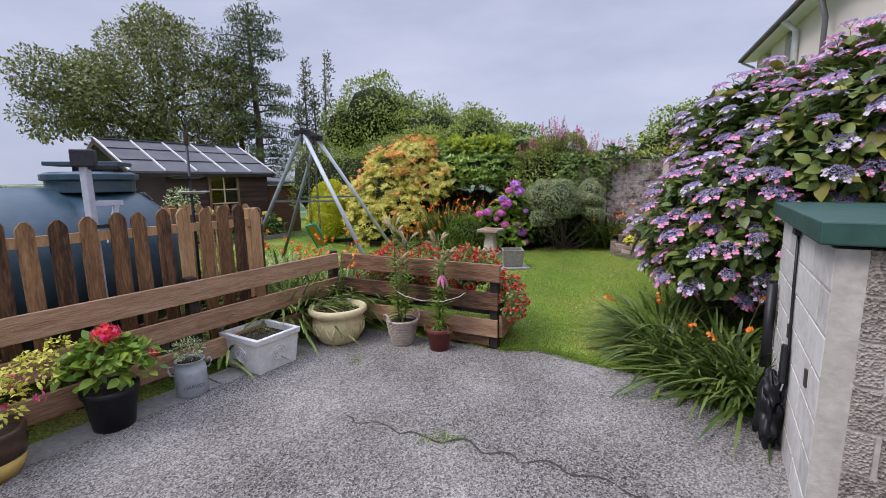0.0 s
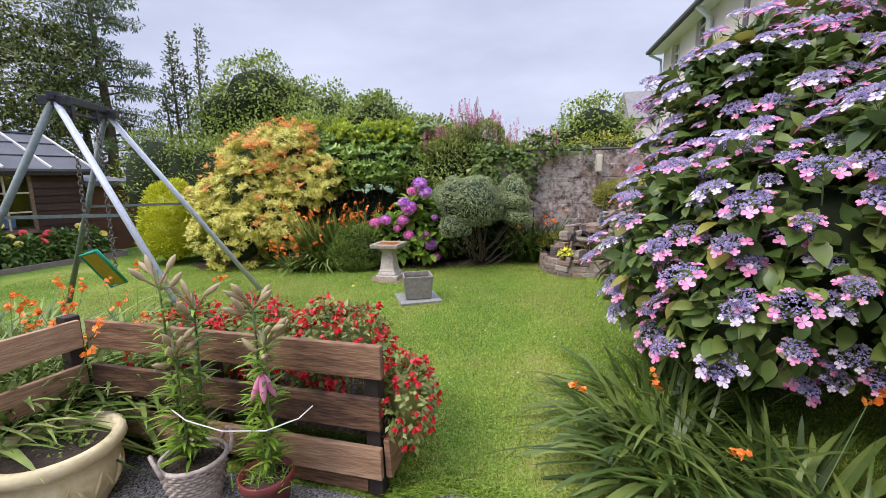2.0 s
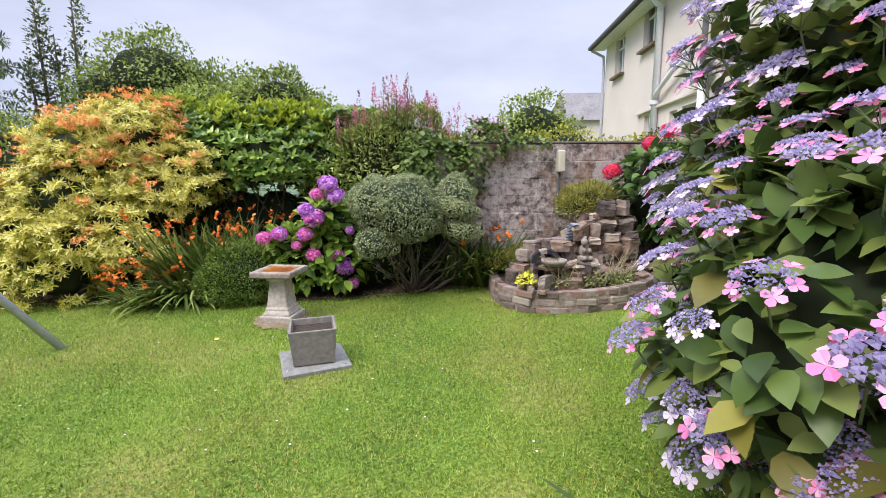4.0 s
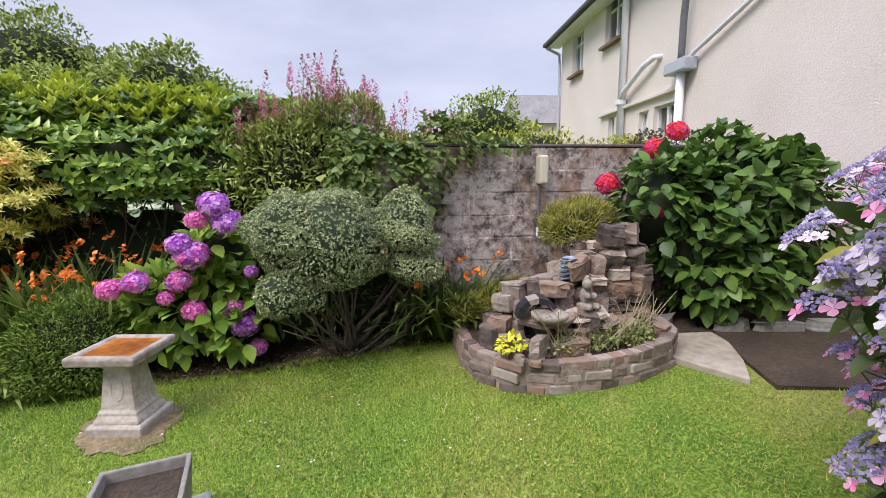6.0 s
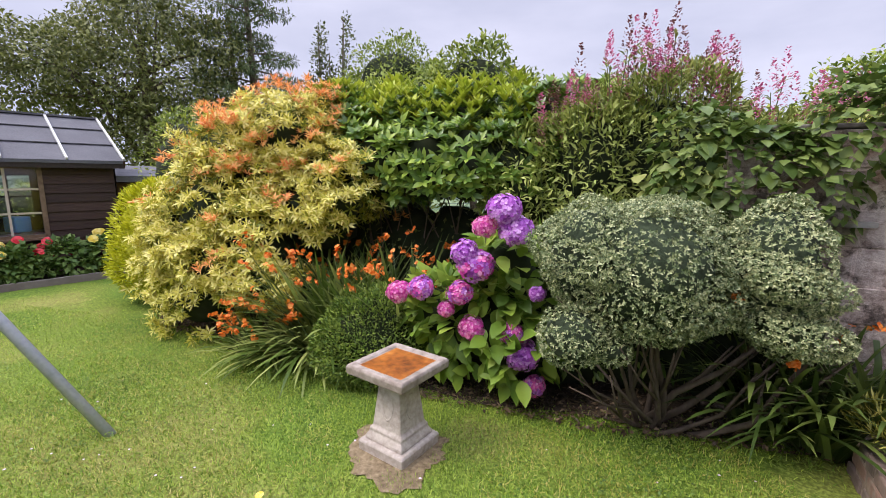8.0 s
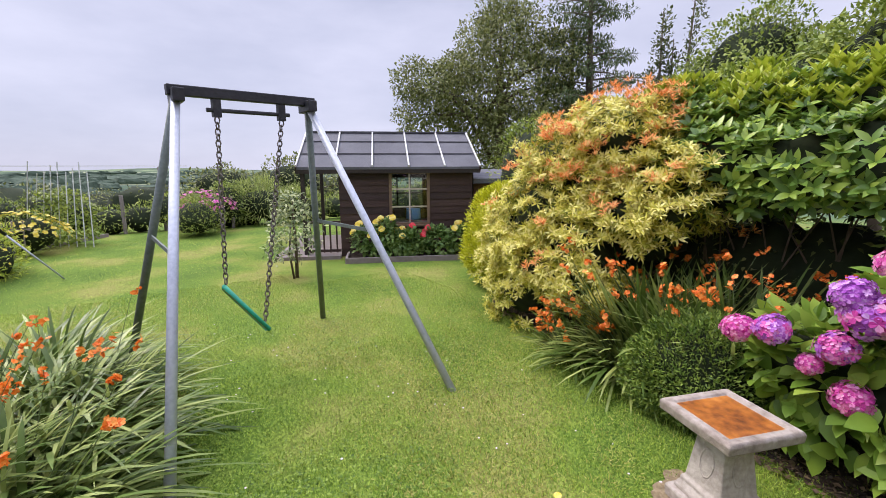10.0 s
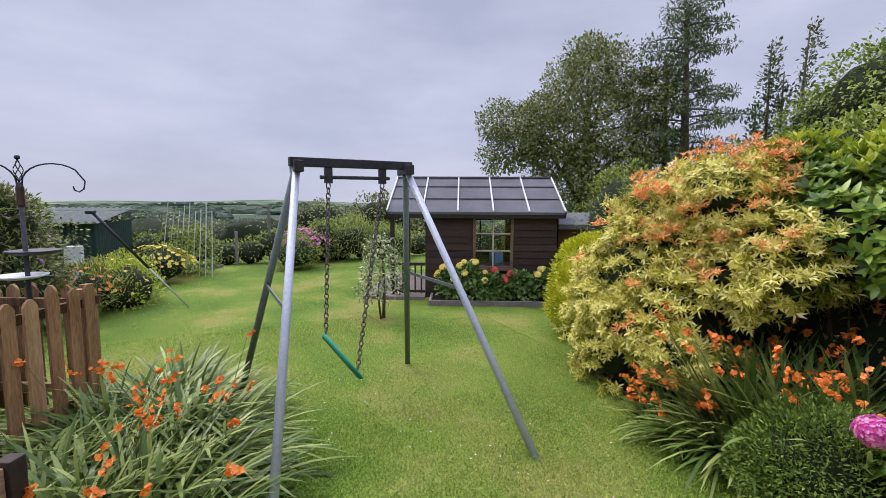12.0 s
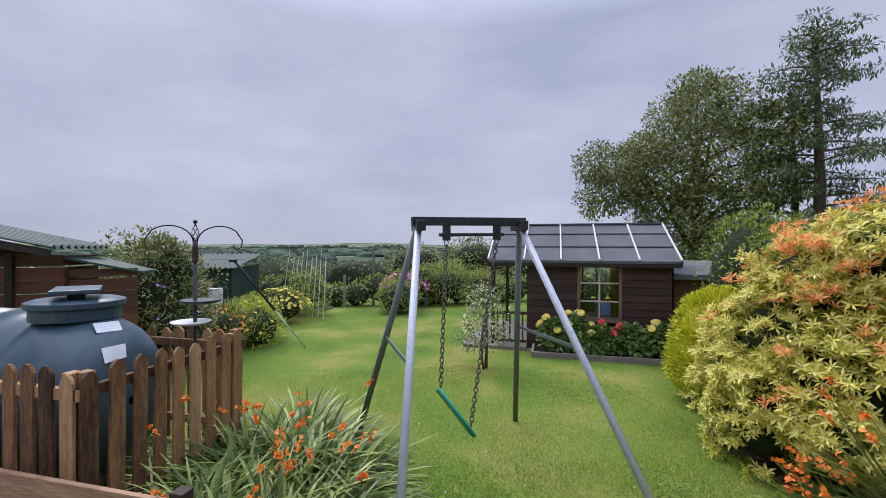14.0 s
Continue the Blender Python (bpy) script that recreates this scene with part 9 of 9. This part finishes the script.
leaves_on("foliage", cyl, 20000, 0.22, 0.055, L_CYPRESS, cy, droop=0.25, spread=0.6, depth=0.4, low=-1, rough=0.3)
po = thing("poplar_trees", "slender upright poplars with loose foliage", "tree", (-10.2, 27.5, -0.5))
pol = []
for x, h, tilt in ((-10.6, 9.6, -0.1), (-9.6, 9.9, 0.35), (-10.1, 8.2, 0.0), (-10.9, 7.0, -0.3)):
    part("trunk", Mesh().tube([(x, 27.5, -0.6), (x + tilt * 0.5, 27.5, h * 0.5), (x + tilt, 27.5, h)], [0.12, 0.08, 0.02], 8), M_BARK, po, smooth=True)
    for k in range(15):
        z = 1.6 + (h - 1.9) * k / 14
        r = 0.5 * (1 - 0.72 * z / h) + 0.12
        pol.append((x + tilt * z / h + random.uniform(-0.25, 0.25), 27.5 + random.uniform(-0.25, 0.25), z, r, r, 0.48))
leaves_on("foliage", pol, 5200, 0.19, 0.09, L_POPLAR, po, droop=-0.6, spread=0.6, depth=0.45, rough=0.3)

# far hedges and woods in the valley
wood, copse_l = Mesh(), []
random.seed(11)
for k in range(240):
    d = random.uniform(45, 900) if k < 150 else random.uniform(30, 90)
    a = random.uniform(-0.75, 0.62)
    x, y = -12 - d * math.cos(a), 5 + d * math.sin(a)
    s = random.uniform(1.2, 3.2) * (1 + d / 420)
    if d < 110:
        copse_l.append((x, y, float(ground_z(x, y)) + s * 0.3, s * random.uniform(0.7, 1.4), s * random.uniform(0.8, 1.6), s * 0.7))
        continue
    wood.lump((x, y, float(ground_z(x, y)) + s * 0.35), (s * random.uniform(1.2, 3.0), s * random.uniform(1.5, 3.5), s * 0.75), 0.25, 6, 9, seed=k)
for k in range(170):
    d = 130 * 12 ** random.random()
    a = random.uniform(-0.75, 0.62)
    x, y = -12 - d * math.cos(a), 5 + d * math.sin(a)
    w, tall = random.uniform(0.05, 0.16) * d, random.uniform(2.0, 4.0) * (1 + d / 900)
    for j in range(5):
        yy = y + w * (j / 4 - 0.5)
        xx = x + 0.12 * (yy - y)
        wood.lump((xx, yy, float(ground_z(xx, yy)) + tall * 0.2), (tall * 0.8, w * 0.16, tall * random.uniform(0.55, 1.1)), 0.25, 5, 8, seed=k + j * 0.3)
# Bluish grey-green puts distance haze into the colour of the woods.
woods = part("far_woods", wood, ramp_mat("far_tree_green", [(0.25, (0.035, 0.055, 0.038)), (0.55, (0.07, 0.10, 0.066)), (0.85, (0.12, 0.16, 0.10))], scale=0.8, rough=1.0, bump=0.8, big=0.05, dist=0.5))
tagged(woods, "distant woods and field hedges in the valley", "woods", kind="stuff")

copse = thing("field_edge_copse", "leafy bushes and small trees beyond the garden", "trees", copse_l[0][:3])
inner(copse_l, copse, 0.8)
leaves_on("foliage", copse_l, 15000, 0.34, 0.18, L_TREE, copse, depth=0.14, rough=0.2, low=-0.3)

# ---------------------------------------------------------------- lawn grass
n = 620000
gxp = np.concatenate([rng.uniform(-6, 5, n // 2), rng.uniform(-2.5, 3.2, n // 3), rng.uniform(-13, 5, n - n // 2 - n // 3)])
gyp = np.concatenate([rng.uniform(2.4, 9.2, n // 2), rng.uniform(2.5, 8.3, n // 3), rng.uniform(2.5, 12, n - n // 2 - n // 3)])
d = gyp - np.interp(gxp, EDGE_X, EDGE_Y)
limit = np.interp(gxp, [-13, -5, -3, -2.6, -1.6, -0.8, 0.0, 0.9, 1.6, 2.4, 3.0, 3.3, 4.3, 5.0], [12, 12, 9.5, 9.15, 8.95, 8.7, 8.48, 8.4, 8.3, 8.22, 7.0, 6.75, 6.6, 5.9])
keep = (d > 0.03) & (gyp < limit) & ~((gxp < 0.55) & (d < 0.75) & (gxp > -3)) & ~((gxp < -5.2) & (gyp > 0.53 * (gxp + 5.2) + 10.2 - 3.0 + 1.88 * (gxp + 5.2) * 0))
keep &= ~((np.abs(gxp - 0.885) < 0.24) & (np.abs(gyp - 6.43) < 0.24)) & ~((gxp > 4.3) & (gyp > 6.2))
keep |= (gxp < -5.2) & (gyp > 3.2) & (gyp < 7.4) & (d > 0)
keep &= np.hypot(gxp - 0.553, (gyp - 7.64) * 1.1) > 0.27 + 0.09 * np.sin(gxp * 17) * np.sin(gyp * 13) + rng.normal(size=len(gxp)) * 0.03
gxp, gyp = gxp[keep], gyp[keep]
base = np.stack([gxp, gyp, ground_z(gxp, gyp) - 0.004], 1)
way = np.array([0, 0, 0.8]) + rng.normal(size=base.shape) * 0.45
way[:, 2] = np.abs(way[:, 2]) + 0.2
lawn = new("lawn_grass", blade_mesh("lawn_grass", base, way, rng.uniform(0.014, 0.050, len(base)), rng.uniform(0.003, 0.0075, len(base)), 0.25, L_GRASS, 1))
tagged(lawn, "short mown grass blades of the lawn", "grass", kind="stuff")
pat = rng.uniform((-3.5, 3.9), (3.0, 8.0), size=(46, 2))
cl_i = rng.integers(0, len(pat), 9000)
cxy = pat[cl_i] + rng.normal(size=(9000, 2)) * 0.2
cd = cxy[:, 1] - np.interp(cxy[:, 0], EDGE_X, EDGE_Y)
cxy = cxy[(cd > 0.15) & (cxy[:, 1] < np.interp(cxy[:, 0], [-4, -2.6, 0.0, 1.6, 2.4, 3.4], [9, 9, 8.3, 8.1, 8.0, 6.6])) & ~((cxy[:, 0] < 0.55) & (cd < 0.9))]
cb = np.stack([cxy[:, 0], cxy[:, 1], ground_z(cxy[:, 0], cxy[:, 1]) + rng.uniform(0.02, 0.04, len(cxy))], 1)
clover = new("clover_leaves", leaf_mesh("clover_leaves", cb, rng.normal(size=cb.shape) * np.array([1, 1, 0.25]), np.tile([0, 0, 1.0], (len(cb), 1)) + rng.normal(size=cb.shape) * 0.3, rng.uniform(0.012, 0.024, len(cb)), rng.uniform(0.010, 0.018, len(cb)), L_BOX))
tagged(clover, "patches of dark clover leaves in the lawn", "clover", kind="stuff")
sel_n = rng.integers(0, len(base), 150000)
field = np.array([noise.noise(Vector((x * 0.9, y * 0.9, 4.0))) + 0.5 * noise.noise(Vector((x * 2.7, y * 2.7, 9.0))) for x, y in base[sel_n][:, :2]])
sb = base[sel_n[(field + rng.normal(size=len(field)) * 0.16) > 0.07]] + np.array([0.004, 0.003, 0.004])
sway = np.array([0, 0, 0.5]) + rng.normal(size=sb.shape) * 0.5
sway[:, 2] = np.abs(sway[:, 2]) + 0.15
straw = new("dry_grass", blade_mesh("dry_grass", sb, sway, rng.uniform(0.016, 0.050, len(sb)), rng.uniform(0.003, 0.007, len(sb)), 0.3, leaf_mat("dry_grass_blade", (0.15, 0.14, 0.025), (0.38, 0.345, 0.075), (0.56, 0.49, 0.17), thin=0.3, scale=3.0), 1))
tagged(straw, "yellowed dry patches of the lawn", "grass", kind="stuff")
edge_n = 2600
ex = rng.uniform(0.5, 2.2, edge_n)
ey = np.interp(ex, EDGE_X, EDGE_Y) + np.abs(rng.normal(size=edge_n)) * 0.10 - 0.03
ragged = new("edge_grass", blade_mesh("edge_grass", np.stack([ex, ey, np.maximum(ground_z(ex, ey), 0)], 1), np.stack([rng.normal(size=edge_n) * 0.5, -rng.uniform(0, 0.9, edge_n), rng.uniform(0.3, 1, edge_n)], 1), rng.uniform(0.03, 0.10, edge_n), 0.005, 0.4, L_GRASS, 3))
tagged(ragged, "ragged longer grass along the patio edge", "grass", kind="stuff")
dn = 170
dx, dy = rng.uniform(-4, 3, dn), rng.uniform(3.8, 8.0, dn)
dz = ground_z(dx, dy)
daisy = specks("lawn_daisies", [Vector((x, y, z + 0.035)) for x, y, z in zip(dx, dy, dz)], [Vector((0, 0, 1))] * dn, 0.007, F_WHITE, None, 6)
tagged(daisy, "tiny white clover flowers in the lawn", "clover", kind="stuff")
dand = thing("dandelion", "single yellow dandelion in the lawn", "dandelion", (0.28, 6.95, 0.27))
dm = Mesh()
for r_ in (0.022, 0.015, 0.009):
    floret(dm, (0.05, 7.05, 0.34 + 0.002 * r_), (0, -0.2, 1), r_, 0, 9)
part("flower", dm, F_YELLOW, dand)
